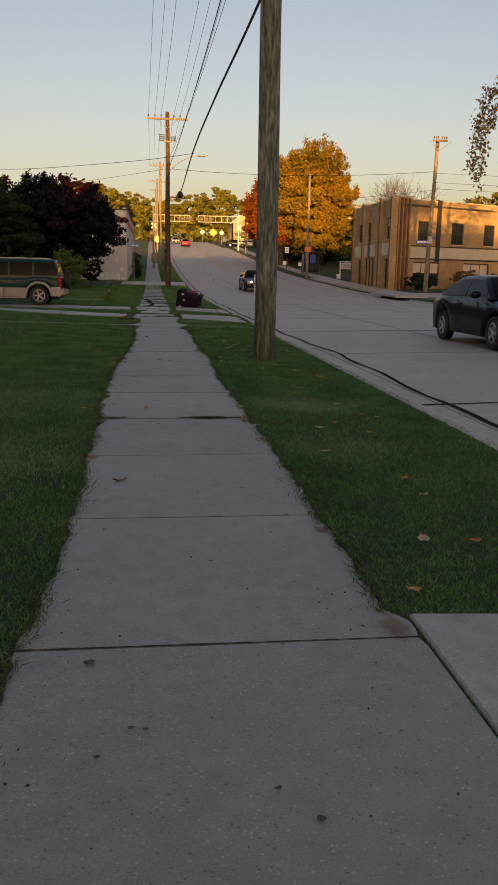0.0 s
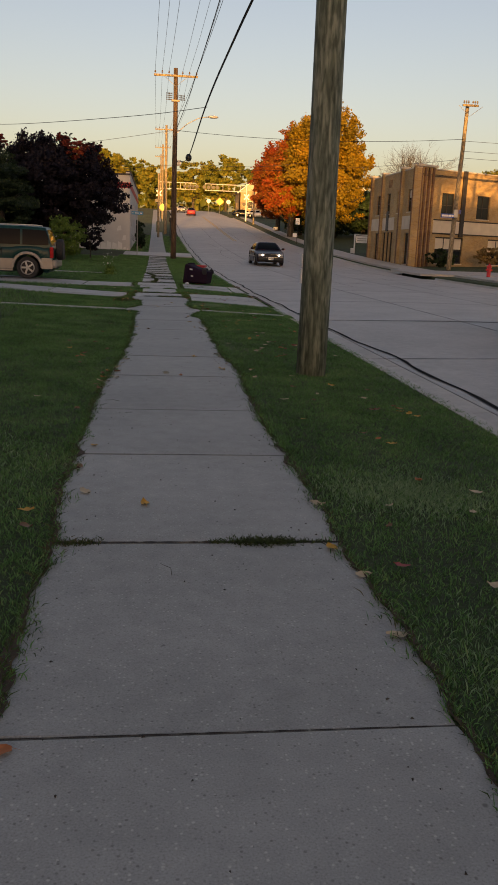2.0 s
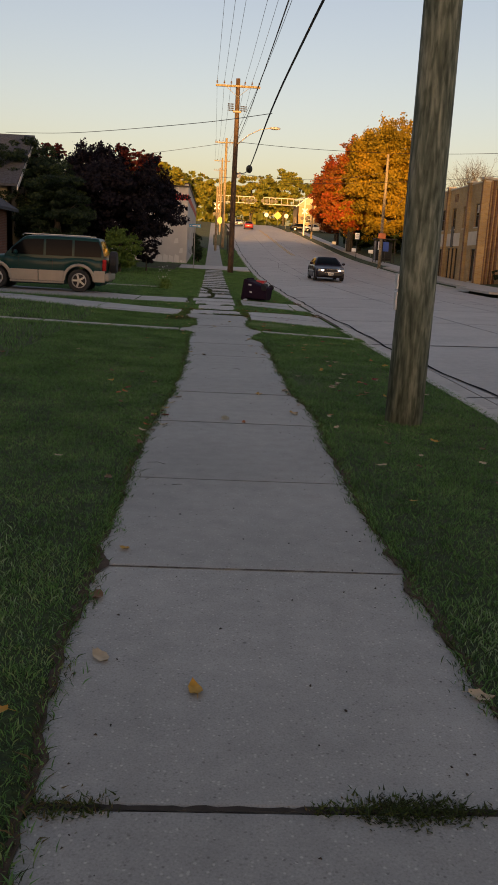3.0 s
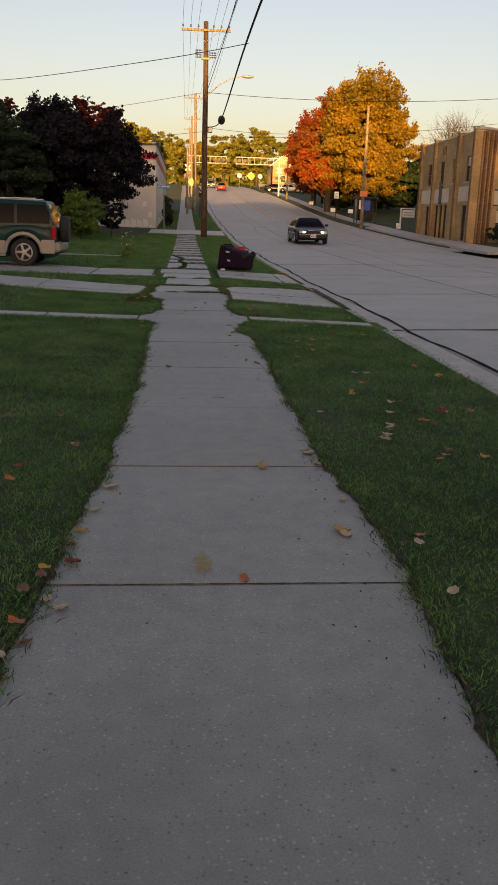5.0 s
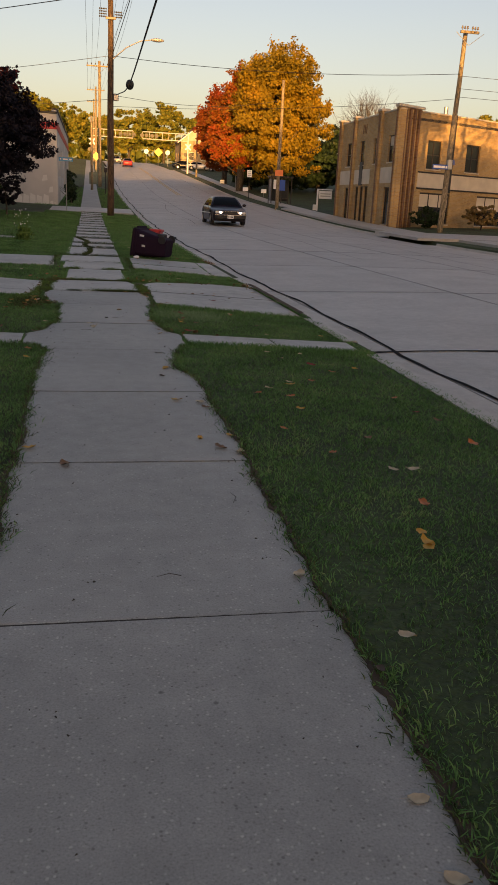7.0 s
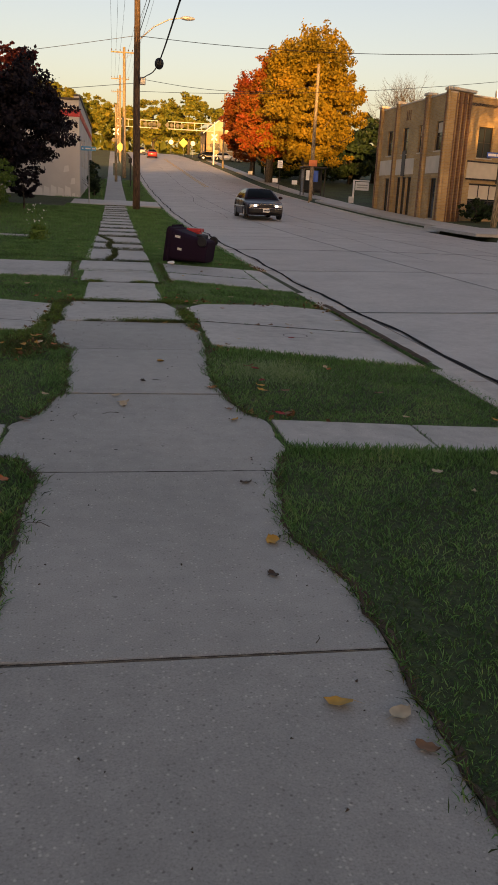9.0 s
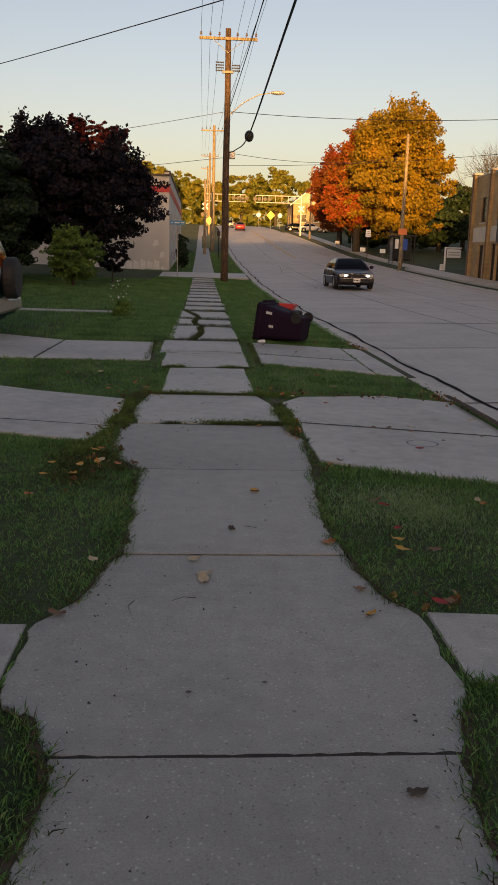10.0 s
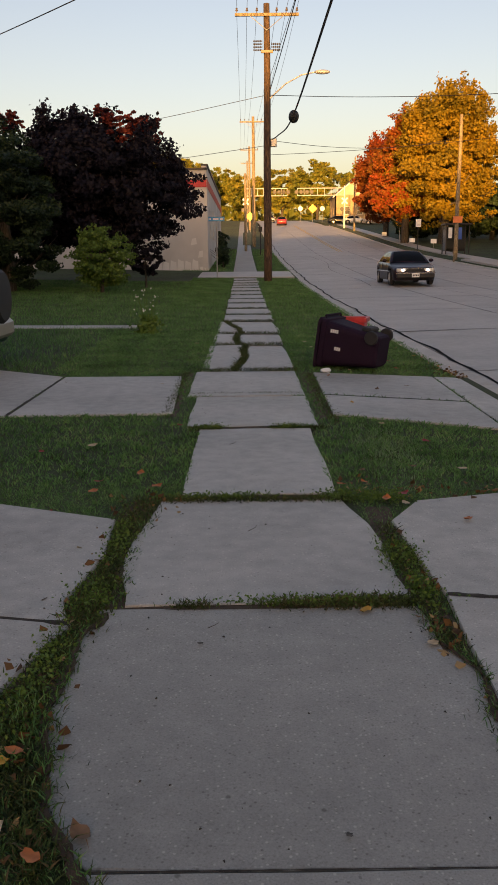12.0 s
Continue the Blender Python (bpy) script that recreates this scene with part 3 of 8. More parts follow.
M_JOINT = plain("joint_dirt", (0.035, 0.028, 0.022), 0.95, vary=0.4, scale=30)
JOINTS = [-5.75, -4.25, -2.76, -1.27, 0.22, 1.71, 3.18, 4.65, 6.12, 7.68, 9.1, 10.83, 12.3, 13.73, 15.35, 16.92, 18.54, 20.1, 21.66, 23.14]
for y0, y1 in zip(JOINTS, JOINTS[1:]):
    g0 = 0.009 if y0 == 6.12 else 0.0035
    g1 = 0.009 if y1 == 6.12 else 0.0035
    n = 24
    yy = [y0 + g0 + (y1 - y0 - g0 - g1) * k / n for k in range(n + 1)]
    tilt = srnd.uniform(-0.002, 0.002)
    out = [(float(walk_left(yy[0])) + 0.012, yy[0] + 0.012), (-0.3, yy[0]), (0.0, yy[0] + srnd.uniform(0, 0.003)), (0.3, yy[0])]
    out += [(float(walk_right(y)) - (0.012 if k in (0, n) else 0), y) for k, y in enumerate(yy)]
    out += [(0.3, yy[-1]), (0.0, yy[-1] - srnd.uniform(0, 0.003)), (-0.3, yy[-1])]
    out += [(float(walk_left(y)) + (0.012 if k in (0, n) else 0), y) for k, y in reversed(list(enumerate(yy)))][:-1]
    slab(out, srnd.uniform(-0.003, 0.003), (tilt, srnd.uniform(-0.002, 0.002)))
    # dark packed dirt in the joint
    w = 0.012 if y0 in (6.12, 18.54) else srnd.uniform(0.003, 0.0055)
    bm = bmesh.new()
    prev = None
    xa, xb = float(walk_left(y0)), float(walk_right(y0))
    for k in range(49):
        x = xa + (xb - xa) * k / 48
        ww = w * srnd.uniform(0.35, 1.25)
        cur = [bm.verts.new((x, y0 - ww, rise(y0) - 0.001)), bm.verts.new((x, y0 + ww, rise(y0) - 0.001))]
        if prev:
            bm.faces.new((prev[0], cur[0], cur[1], prev[1]))
        prev = cur
    part("joint_dirt", bm, M_JOINT, sidewalk, "dark dirt packed in a slab joint")
OLD = [(23.17, 24.69, -0.69, 0.49), (24.75, 26.71, -0.55, 0.40), (26.80, 28.33, -0.66, 0.48), (28.36, 30.2, -0.76, 0.48)]
for y0, y1, x0, x1 in OLD:
    outline = rect(x0, x1, y0, y1, 0.012, 0.022)
    if y0 < 24:      # worn, bulging sides of the first old slab
        outline = [(-0.66, 23.168), (0.55, 23.168), (0.515, 23.45), (0.53, 23.83), (0.50, 24.2), (0.43, 24.5), (0.40, 24.68), (-0.1, 24.69), (-0.65, 24.68), (-0.69, 24.28), (-0.73, 23.98), (-0.74, 23.74), (-0.72, 23.5), (-0.67, 23.28)]
    slab(outline, srnd.uniform(-0.002, 0.003), (srnd.uniform(-0.003, 0.003), srnd.uniform(-0.002, 0.002)), M_OLDWALK)
# cracked slabs: two pieces each, parted by a crooked crack
def cracked(y0, y1, x0, x1, line, z=0.0):
    line = [(lx, y0 + (y1 - y0) * i / (len(line) - 1)) for i, lx in enumerate(line)]
    left = [(x0, y0 + 0.03)] + [(lx - 0.05, min(max(ly, y0 + 0.03), y1 - 0.03)) for lx, ly in line] + [(x0, y1 - 0.03)]
    right = [(x1, y1 - 0.03)] + [(lx + 0.06, min(max(ly, y0 + 0.03), y1 - 0.03)) for lx, ly in reversed(line)] + [(x1, y0 + 0.03)]
    slab(left, z, (0.012, 0.004), M_OLDWALK)
    slab(list(right), z - 0.008, (-0.008, -0.004), M_OLDWALK)
cracked(30.24, 33.25, -0.70, 0.49, [-0.30, -0.21, -0.14, -0.17, -0.13])
cracked(33.33, 35.15, -0.68, 0.51, [-0.24, -0.30, -0.27])
cracked(35.23, 38.0, -0.66, 0.53, [-0.20, -0.26, -0.42, -0.56])
OLD_JOINTS = [30.22, 33.29, 35.19, 38.03]
y = 38.06
while y < 60.8:
    d = srnd.uniform(1.75, 2.5)
    slab(rect(-0.63 + srnd.uniform(-.03, .03), 0.55 + srnd.uniform(-.03, .03), y, min(y + d, 61.2), 0.03, 0.05), srnd.uniform(0.0, 0.014), (srnd.uniform(-0.006, 0.006), srnd.uniform(-0.008, 0.008)), M_OLDWALK)
    y += d
    OLD_JOINTS.append(y)
y = 67.0
while y < 200:
    slab(rect(-0.72, 0.62, y, y + 1.8, 0.012, 0.01), 0.0, (0, (rise(y + 1.8) - rise(y)) * 0), M_WALK)
    y += 1.8

# ---- walks and driveways that cross the verge ----
PAVED = []     # outlines on which no grass grows


def paved(name, label, category, pieces, material=M_OLDWALK, sunk=0.0):
    root = tagged(empty(name), label, category, kind="structure")
    for o in pieces:
        bm = bmesh.new()
        cx = sum(p[0] for p in o) / len(o); cy = sum(p[1] for p in o) / len(o)
        top = [bm.verts.new((p[0] + (cx - p[0]) * 0.008, p[1] + (cy - p[1]) * 0.008, lie(p[0], p[1]) + 0.018 - sunk)) for p in o]
        mid = [bm.verts.new((p[0], p[1], lie(p[0], p[1]) + 0.008 - sunk)) for p in o]
        low = [bm.verts.new((p[0], p[1], lie(p[0], p[1]) - 0.12 - sunk)) for p in o]
        bm.faces.new(top)
        n = len(o)
        for a, b in ((mid, top), (low, mid)):
            for k in range(n):
                bm.faces.new((a[k], a[(k + 1) % n], b[(k + 1) % n], b[k]))
        bmesh.ops.recalc_face_normals(bm, faces=bm.faces)
        part("slab", bm, material, root)
        PAVED.append(o)
    return root


paved("house_walk", "narrow pale concrete walk through the lawn", "path", [[(x - 1.2, 18.83), (x - 0.012, 18.83), (x - 0.012, 19.38), (x - 1.2, 19.38)] for x in (-0.765, -1.975, -3.185, -4.395, -5.605, -6.815)], sunk=0.012)
paved("verge_walk", "narrow pale concrete walk across the grass strip", "path", [[(0.735, 18.95), (1.6, 18.97), (1.6, 19.48), (0.735, 19.48)], [(1.612, 18.97), (2.43, 18.98), (2.43, 19.5), (1.612, 19.48)]], sunk=0.008)
paved("verge_pad", "pale concrete pad across the grass strip", "driveway", [[(0.75, -3), (2.43, -3), (2.43, -0.6), (0.75, -0.6)], [(0.75, -0.58), (2.43, -0.58), (2.43, 1.92), (0.75, 1.9)]])
paved("driveway_apron", "pale concrete driveway apron with cracked slabs and leaves", "driveway", [
    [(0.665, 21.92), (1.17, 21.68), (2.43, 21.4), (2.43, 23.03), (0.685, 23.22), (0.662, 22.83), (0.652, 22.4)], [(0.685, 23.24), (2.43, 23.05), (2.43, 24.75), (1.76, 24.95), (0.84, 24.6), (0.63, 24.23), (0.655, 23.55)]])
paved("driveway_apron", "pale concrete driveway apron the wheeled bin lies on", "driveway", [
    [(0.64, 27.28), (2.06, 26.78), (2.08, 28.10), (0.66, 28.33)], [(0.66, 28.37), (2.08, 28.14), (2.12, 29.88), (0.69, 30.0)], [(2.08, 26.77), (2.435, 26.65), (2.435, 29.85), (2.14, 29.87), (2.10, 28.12)]])
paved("driveway", "pale concrete driveway with grass-grown edges", "driveway", [
    [(-0.99, 22.46), (-0.91, 22.75), (-0.84, 22.98), (-2.8, 23.31), (-2.8, 23.0)], [(-0.86, 23.0), (-0.92, 23.2), (-0.84, 23.74), (-0.87, 24.3), (-1.8, 24.66), (-2.8, 25.2), (-2.8, 23.33)], [(-2.83, 23.0), (-2.83, 25.22), (-5.2, 26.6), (-5.2, 24.4)], [(-5.23, 24.4), (-5.23, 26.62), (-9, 28.0), (-9, 26.0)], [(-9.03, 26.0), (-9.03, 28.0), (-15, 29), (-15, 27.2)]])
paved("driveway", "pale concrete driveway under the parked off-roader", "driveway", [
    [(-0.82, 27.4), (-0.9, 29.8), (-2.3, 29.8), (-2.3, 27.3)], [(-2.33, 27.3), (-2.33, 29.82), (-5, 31.6), (-5, 27.6)], [(-5.03, 27.6), (-5.03, 31.6), (-9, 32.2), (-9, 28.2)], [(-9.03, 28.2), (-9.03, 32.2), (-15, 32.4), (-15, 28.6)]])
paved("garden_path", "narrow pale concrete path across the far lawn", "path", [[(x - 1.3, 36.5), (x - 0.02, 36.5), (x - 0.02, 37.1), (x - 1.3, 37.1)] for x in (-2.3, -3.6, -4.9, -6.2, -7.5)])

# dirt packed flush in the joints of the drives
for (xa, ya), (xb, yb) in (((-0.86, 22.99), (-2.8, 23.32)), ((0.69, 23.23), (2.43, 23.04)), ((0.66, 28.35), (2.09, 28.12)), ((-2.315, 27.32), (-2.315, 29.8))):
    bm = bmesh.new()
    prev = None
    side = Vector((yb - ya, xa - xb, 0)).normalized()
    for k in range(41):
        x, y = xa + (xb - xa) * k / 40, ya + (yb - ya) * k / 40
        w = 0.017 * srnd.uniform(0.75, 1.35)
        cur = [bm.verts.new((x + side.x * q, y + side.y * q, lie(x, y) + (0.0195 if q else 0.021))) for q in (w, 0.0, -w)]
        if prev:
            bm.faces.new((prev[0], prev[1], cur[1], cur[0])); bm.faces.new((prev[1], prev[2], cur[2], cur[1]))
        prev = cur
    bmesh.ops.recalc_face_normals(bm, faces=bm.faces)
    tagged(link("joint_dirt", bm, M_JOINT), "dark dirt packed in a driveway joint", "soil", kind="stuff")

# ---- poles and wires ----
def utility_pole(x, y, top, r0, r1, material, lean=(0.0, 0.0), arm=None, arm_z=0.0, label="", base=None):
    z0 = lie(x, y) if base is None else base
    root = tagged(empty("utility_pole", Matrix.Translation((x, y, z0))), label, "utility pole", "utility poles")
    h = top - z0
    pts = [(lean[0] * k / 8 + 0.012 * math.sin(k * 1.3), lean[1] * k / 8, -0.4 + (h + 0.4) * k / 8) for k in range(9)]
    part("pole", tube(pts, [r0 + (r1 - r0) * k / 8 for k in range(9)], 20), material, root, smooth=True)
    if arm:
        az = arm_z - z0
        part("crossarm", box(lean[0] - arm / 2, lean[0] + arm / 2, -0.2, -0.09, az - 0.06, az + 0.06, 0.008), M_POLE3, root, "pale wooden crossarm")
        for s in (-1, 1):
            part("brace", tube([(lean[0] + s * 0.75, -0.21, az - 0.04), (lean[0], -0.16, az - 0.62)], 0.014, 6), M_STEEL, root)
        for k in (-1, -0.66, -0.33, 0.33, 0.66, 1):
            ix = lean[0] + k * (arm / 2 - 0.08)
            bm = tube([(ix, -0.145, az + 0.05), (ix, -0.145, az + 0.14), (ix, -0.145, az + 0.15), (ix, -0.145, az + 0.19), (ix, -0.145, az + 0.2), (ix, -0.145, az + 0.27)],
                      [0.012, 0.012, 0.055, 0.06, 0.035, 0.045], 8)
            part("insulator", bm, M_INSUL, root)
    return root


near_pole = utility_pole(1.48, 11.35, 12.2, 0.162, 0.125, M_POLE, (0.0, -0.2), 2.7, 11.75, "weathered grey-green wooden utility pole on the grass strip")
for dz, dx, hh in ((1.14, -0.158, 0.13), (0.97, -0.158, 0.15), (1.06, 0.157, 0.18)):
    part("tag", box(dx - 0.007, dx + 0.007, -0.05, 0.03, dz, dz + hh, 0.002), M_SIGNW, near_pole, "small pale marker plate nailed to the pole")
dark_pole = utility_pole(0.98, 58.6, 12.0, 0.19, 0.13, M_POLE2, (0.0, 0.0), 2.75, 11.53, "tall brown wooden utility pole with a crossarm and street light")
dz0 = lie(0.98, 58.6)
for s, ex in ((-1, 4), (1, 3)):
    for k in range(ex):
        zz = 10.15 - dz0 + 0.12 * k
        xs_ = [0.2 + 0.03 * q for q in range(14)]
        bm = tube([(s * xx, -0.02, zz) for xx in xs_], [0.02 if q % 3 else 0.055 for q in range(14)], 8)
        part("strain_insulator", bm, M_WIRE, dark_pole)
part("bracket", box(-0.26, 0.26, -0.2, -0.1, 10.0 - dz0, 10.12 - dz0, 0.01), M_INSUL, dark_pole)
arm_pts = [(0.1, -0.05, 8.15 - dz0), (0.8, -0.1, 8.75 - dz0), (1.5, -0.15, 9.1 - dz0), (2.1, -0.2, 9.2 - dz0)]
part("lamp_arm", tube(arm_pts, [0.035, 0.032, 0.03, 0.03], 8), M_ALU, dark_pole, "pale metal lamp arm")
bm = bmesh.new()
bmesh.ops.create_uvsphere(bm, u_segments=14, v_segments=8, radius=1, matrix=Matrix.LocRotScale((2.4, -0.22, 9.2 - dz0), None, (0.36, 0.15, 0.095)))
part("lamp_head", bm, M_ALU, dark_pole, "pale oval street lamp head", True)
part("junction_box", box(0.15, 0.42, -0.12, 0.1, 6.15 - dz0, 6.5 - dz0, 0.02), M_STEEL, dark_pole, "small grey junction box")

utility_pole(0.95, 103.8, 14.5, 0.19, 0.13, M_POLE3, (0, 0), 2.6, 14.0, "pale wooden utility pole farther up the hill")
utility_pole(0.1, 96.5, 8.6, 0.13, 0.1, M_POLE3, (0, 0), None, 0, "plain short wooden pole beside the sidewalk")
utility_pole(0.9, 146, 17.0, 0.18, 0.13, M_POLE3, (0, 0), 2.6, 16.5, "pale wooden utility pole near the crossing")
utility_pole(0.85, 192, 20.0, 0.18, 0.13, M_POLE3, (0, 0), 2.6, 19.5, "pale wooden utility pole beyond the crossing")
utility_pole(18.40, 54.45, 10.25, 0.16, 0.11, M_POLE3, (0.42, 0.35), 1.0, 10.12, "leaning pale wooden utility pole at the street corner")
bus_pole = utility_pole(14.75, 79.0, 10.65, 0.15, 0.105, M_POLE3, (0.05, 0.1), None, 0, "plain pale wooden pole with an orange notice")
part("notice", box(-0.30, 0.34, -0.2, -0.17, 2.5, 2.95, 0.01), M_ORANGE, bus_pole, "faded orange notice board")
utility_pole(13.9 + 1.6, 139, 14.6, 0.15, 0.1, M_POLE3, (0, 0), None, 0, "pale wooden pole by the crossing signals")

def wire(name, pts, r, material, label, category="cable", sides=5):
    """A hanging wire through its points."""
    fine = []
    P = [Vector(p) for p in pts]
    for i in range(len(P) - 1):
        p0, p1, p2, p3 = P[max(0, i - 1)], P[i], P[i + 1], P[min(len(P) - 1, i + 2)]
        for k in range(8):
            t = k / 8
            fine.append(0.5 * ((2 * p1) + (-p0 + p2) * t + (2 * p0 - 5 * p1 + 4 * p2 - p3) * t * t + (-p0 + 3 * p1 - 3 * p2 + p3) * t ** 3))
    fine.append(P[-1])
    return tagged(link(name, tube(fine, r, sides), material), label, category, "overhead wires")


def sag(a, b, drop, n=6):
    a, b = Vector(a), Vector(b)
    return [tuple(a.lerp(b, k / n) - Vector((0, 0, 4 * drop * (k / n) * (1 - k / n)))) for k in range(n + 1)]


for k in (-1, -0.66, -0.33, 0.33, 0.66, 1):
    ox = k * 1.29
    A, B, C, D = (1.49 + ox, -36, 12.0), (1.49 + ox, 11.0, 12.0), (0.98 + ox, 58.46, 11.78), (0.95 + ox * 0.93, 103.66, 14.25)
    E_ = (0.9 + ox * 0.93, 145.86, 16.75)
    pts = sag(A, B, 0.5)[:-1] + sag(B, C, 0.5)[:-1] + sag(C, D, 0.5)[:-1] + sag(D, E_, 0.4)
    wire("power_line", pts, 0.0085, M_WIRE, "thin bare power line along the crossarms", "power line")
cable = wire("telephone_cable", [(1.62, -20, 6.0), (1.62, -4, 5.6), (1.60, 11.4, 5.55), (1.34, 20, 5.32), (1.28, 29, 5.38), (1.40, 46.3, 5.52), (1.25, 54, 6.0), (1.12, 58.4, 6.42)], 0.024, M_CABLE, "thick black telephone cable sagging between poles")
wire("telephone_cable", [(1.75, -20, 8.7), (1.75, 11.4, 8.5), (1.68, 24, 8.35), (1.4, 42, 8.2), (1.1, 58.4, 8.45)], 0.016, M_CABLE, "black cable sagging between poles")
wire("telephone_cable", [(2.1, -20, 9.4), (2.1, 11.4, 9.2), (2.0, 25, 9.0), (1.6, 42, 8.8), (1.1, 58.4, 9.0)], 0.009, M_WIRE, "thin grey service wire between poles")
bm = bmesh.new()
bmesh.ops.create_uvsphere(bm, u_segments=14, v_segments=10, radius=1, matrix=Matrix.LocRotScale((1.42, 46.3, 5.5), None, (0.16, 0.21, 0.19)))
tagged(link("cable_coil", bm, M_CABLE, smooth=True), "round black splice case hanging on the cable", "cable box")
wire("service_wire", sag((1.0, 58.5, 8.3), (18.7, 54.6, 8.2), 0.35), 0.014, M_CABLE, "dark wire across the road", "cable")
wire("service_wire", sag((1.2, 58.5, 6.4), (14.77, 79, 9.2), 0.5), 0.012, M_CABLE, "dark wire across the road to a pole", "cable")
wire("service_wire", sag((18.6, 54.6, 7.0), (1.05, 62, 6.2), 0.3), 0.011, M_CABLE, "dark wire across the road", "cable")
wire("service_wire", sag((0.95, 58.5, 8.3), (-26, 66, 5.6), 0.4), 0.012, M_WIRE, "grey wire to the houses", "cable")
wire("service_wire", [(1.34, 29.5, 5.38), (-0.9, 32.0, 5.36), (-5.8, 38.5, 5.7), (-9.6, 43.5, 6.2)], 0.010, M_WIRE, "grey wire to the houses", "cable")
wire("service_wire", sag((0.95, 58.5, 6.2), (-30, 68, 4.6), 0.4), 0.012, M_WIRE, "grey wire to the houses", "cable")
for z in (7.1, 7.5, 8.1):
    wire("service_wire", sag((18.68, 54.6, z), (42, 45, z - 0.3), 0.4), 0.011, M_WIRE, "dark wire along the side street", "cable")

# ---- buildings ----
def wall(p0, p1, z0, z1, holes, thick=0.3):
    """A wall from p0 to p1 (outer face on the right of the way), with openings (s0, s1, h0, h1) cut through it."""
    p0, p1 = Vector(p0), Vector(p1)
    u = (p1 - p0).normalized()
    L = (p1 - p0).length
    nrm = Vector((u.y, -u.x))
    us = sorted({0.0, L, *[v for h in holes for v in h[:2]]})
    zs = sorted({z0, z1, *[z0 + v for h in holes for v in h[2:4]]})
    bm = bmesh.new()
    def solid(i, j):
        if not (0 <= i < len(us) - 1 and 0 <= j < len(zs) - 1):
            return False
        cu, cz = (us[i] + us[i + 1]) / 2, (zs[j] + zs[j + 1]) / 2 - z0
        return not any(h[0] < cu < h[1] and h[2] < cz < h[3] for h in holes)
    cache = {}
    def v(i, j, k):
        if (i, j, k) not in cache:
            q = p0 + u * us[i] - nrm * (thick * k)
            cache[i, j, k] = bm.verts.new((q.x, q.y, zs[j]))
        return cache[i, j, k]
    for i in range(len(us) - 1):
        for j in range(len(zs) - 1):
            if not solid(i, j):
                continue
            bm.faces.new((v(i, j, 0), v(i + 1, j, 0), v(i + 1, j + 1, 0), v(i, j + 1, 0)))
            bm.faces.new((v(i, j + 1, 1), v(i + 1, j + 1, 1), v(i + 1, j, 1), v(i, j, 1)))
            for di, dj, a, b in ((-1, 0, (i, j + 1), (i, j)), (1, 0, (i + 1, j), (i + 1, j + 1)), (0, -1, (i, j), (i + 1, j)), (0, 1, (i + 1, j + 1), (i, j + 1))):
                if not solid(i + di, j + dj):
                    bm.faces.new((v(*a, 0), v(*a, 1), v(*b, 1), v(*b, 0)))
    bmesh.ops.recalc_face_normals(bm, faces=bm.faces)
    return bm


def on_wall(p0, p1, z0):
    """A pose whose x runs along the wall, y outwards through it reversed (inwards), z up."""
    u = (Vector(p1) - Vector(p0)).normalized()
    return Matrix.Translation((p0[0], p0[1], z0)) @ Matrix.Rotation(math.atan2(u.y, u.x), 4, "Z")


def slat_box(m, x0, x1, y0, y1, z0, z1, bevel=0.0):
    bm = box(x0, x1, y0, y1, z0, z1, bevel)
    bm.transform(m)
    return bm


def window_in(root, m, hole, frame_mat, cols=1, rows=2, blind=None, name="window", fw=0.06):
    """A glazed window in an opening: frame, bars and panes, set back in the wall."""
    s0, s1, h0, h1 = hole
    win = part(name, slat_box(m, s0 - 0.03, s1 + 0.03, -0.05, 0.12, h0 - 0.06, h0, 0.006), M_STONE, root)
    for a, b, c, d in ((s0, s0 + fw, h0, h1), (s1 - fw, s1, h0, h1), (s0 + fw, s1 - fw, h1 - fw, h1), (s0 + fw, s1 - fw, h0, h0 + fw)):
        part("frame", slat_box(m, a, b, 0.10, 0.16, c, d), frame_mat, win)
    for k in range(1, cols):
        x = s0 + (s1 - s0) * k / cols
        part("mullion", slat_box(m, x - 0.03, x + 0.03, 0.10, 0.16, h0 + fw, h1 - fw), frame_mat, win)
    for k in range(1, rows):
        z = h0 + (h1 - h0) * k / rows
        part("mullion", slat_box(m, s0 + fw, s1 - fw, 0.105, 0.155, z - 0.025, z + 0.025), frame_mat, win)
    part("pane", slat_box(m, s0 + 0.01, s1 - 0.01, 0.125, 0.14, h0 + 0.01, h1 - 0.01), M_GLASS, win)
    if blind:
        part("blind", slat_box(m, s0 + fw, s1 - fw, 0.118, 0.124, h0 + (h1 - h0) * blind, h1 - fw), M_STONE, win, "pale drawn blind")
    return win


# brick building on the far corner
BA, BB, BC = (17.15, 70.2), (17.18, 58.6), (18.75, 59.5)
BD, BE = (33.3, 66.1), (33.3, 72.0)
B0, BH = 0.25, 6.55
office = tagged(empty("brick_building"), "two-storey tan brick corner building with pilasters and pale stone panels", "building")
side_holes = [(s - 0.48, s + 0.48, 3.75, 5.25) for s in (2.15, 5.0, 7.75, 10.35)]
low_holes = [(1.75, 2.6, 0.25, 2.4), (4.0, 4.75, 0.25, 2.45), (4.95, 5.7, 0.25, 2.45), (5.9, 6.65, 0.25, 2.45), (9.7, 10.6, 0.2, 2.35)]
part("wall", wall(BA, BB, B0 - 0.4, B0 + BH, [(a, b, c + 0.4, d + 0.4) for a, b, c, d in side_holes + low_holes]), M_BRICK, office)
ms = on_wall(BA, BB, B0)
for h in side_holes:
    window_in(office, ms, h, M_DARKTRIM, 1, 2, 0.62 if h[0] > 6 else None)
for h in low_holes:
    window_in(office, ms, h, M_DARKTRIM, 1, 1)
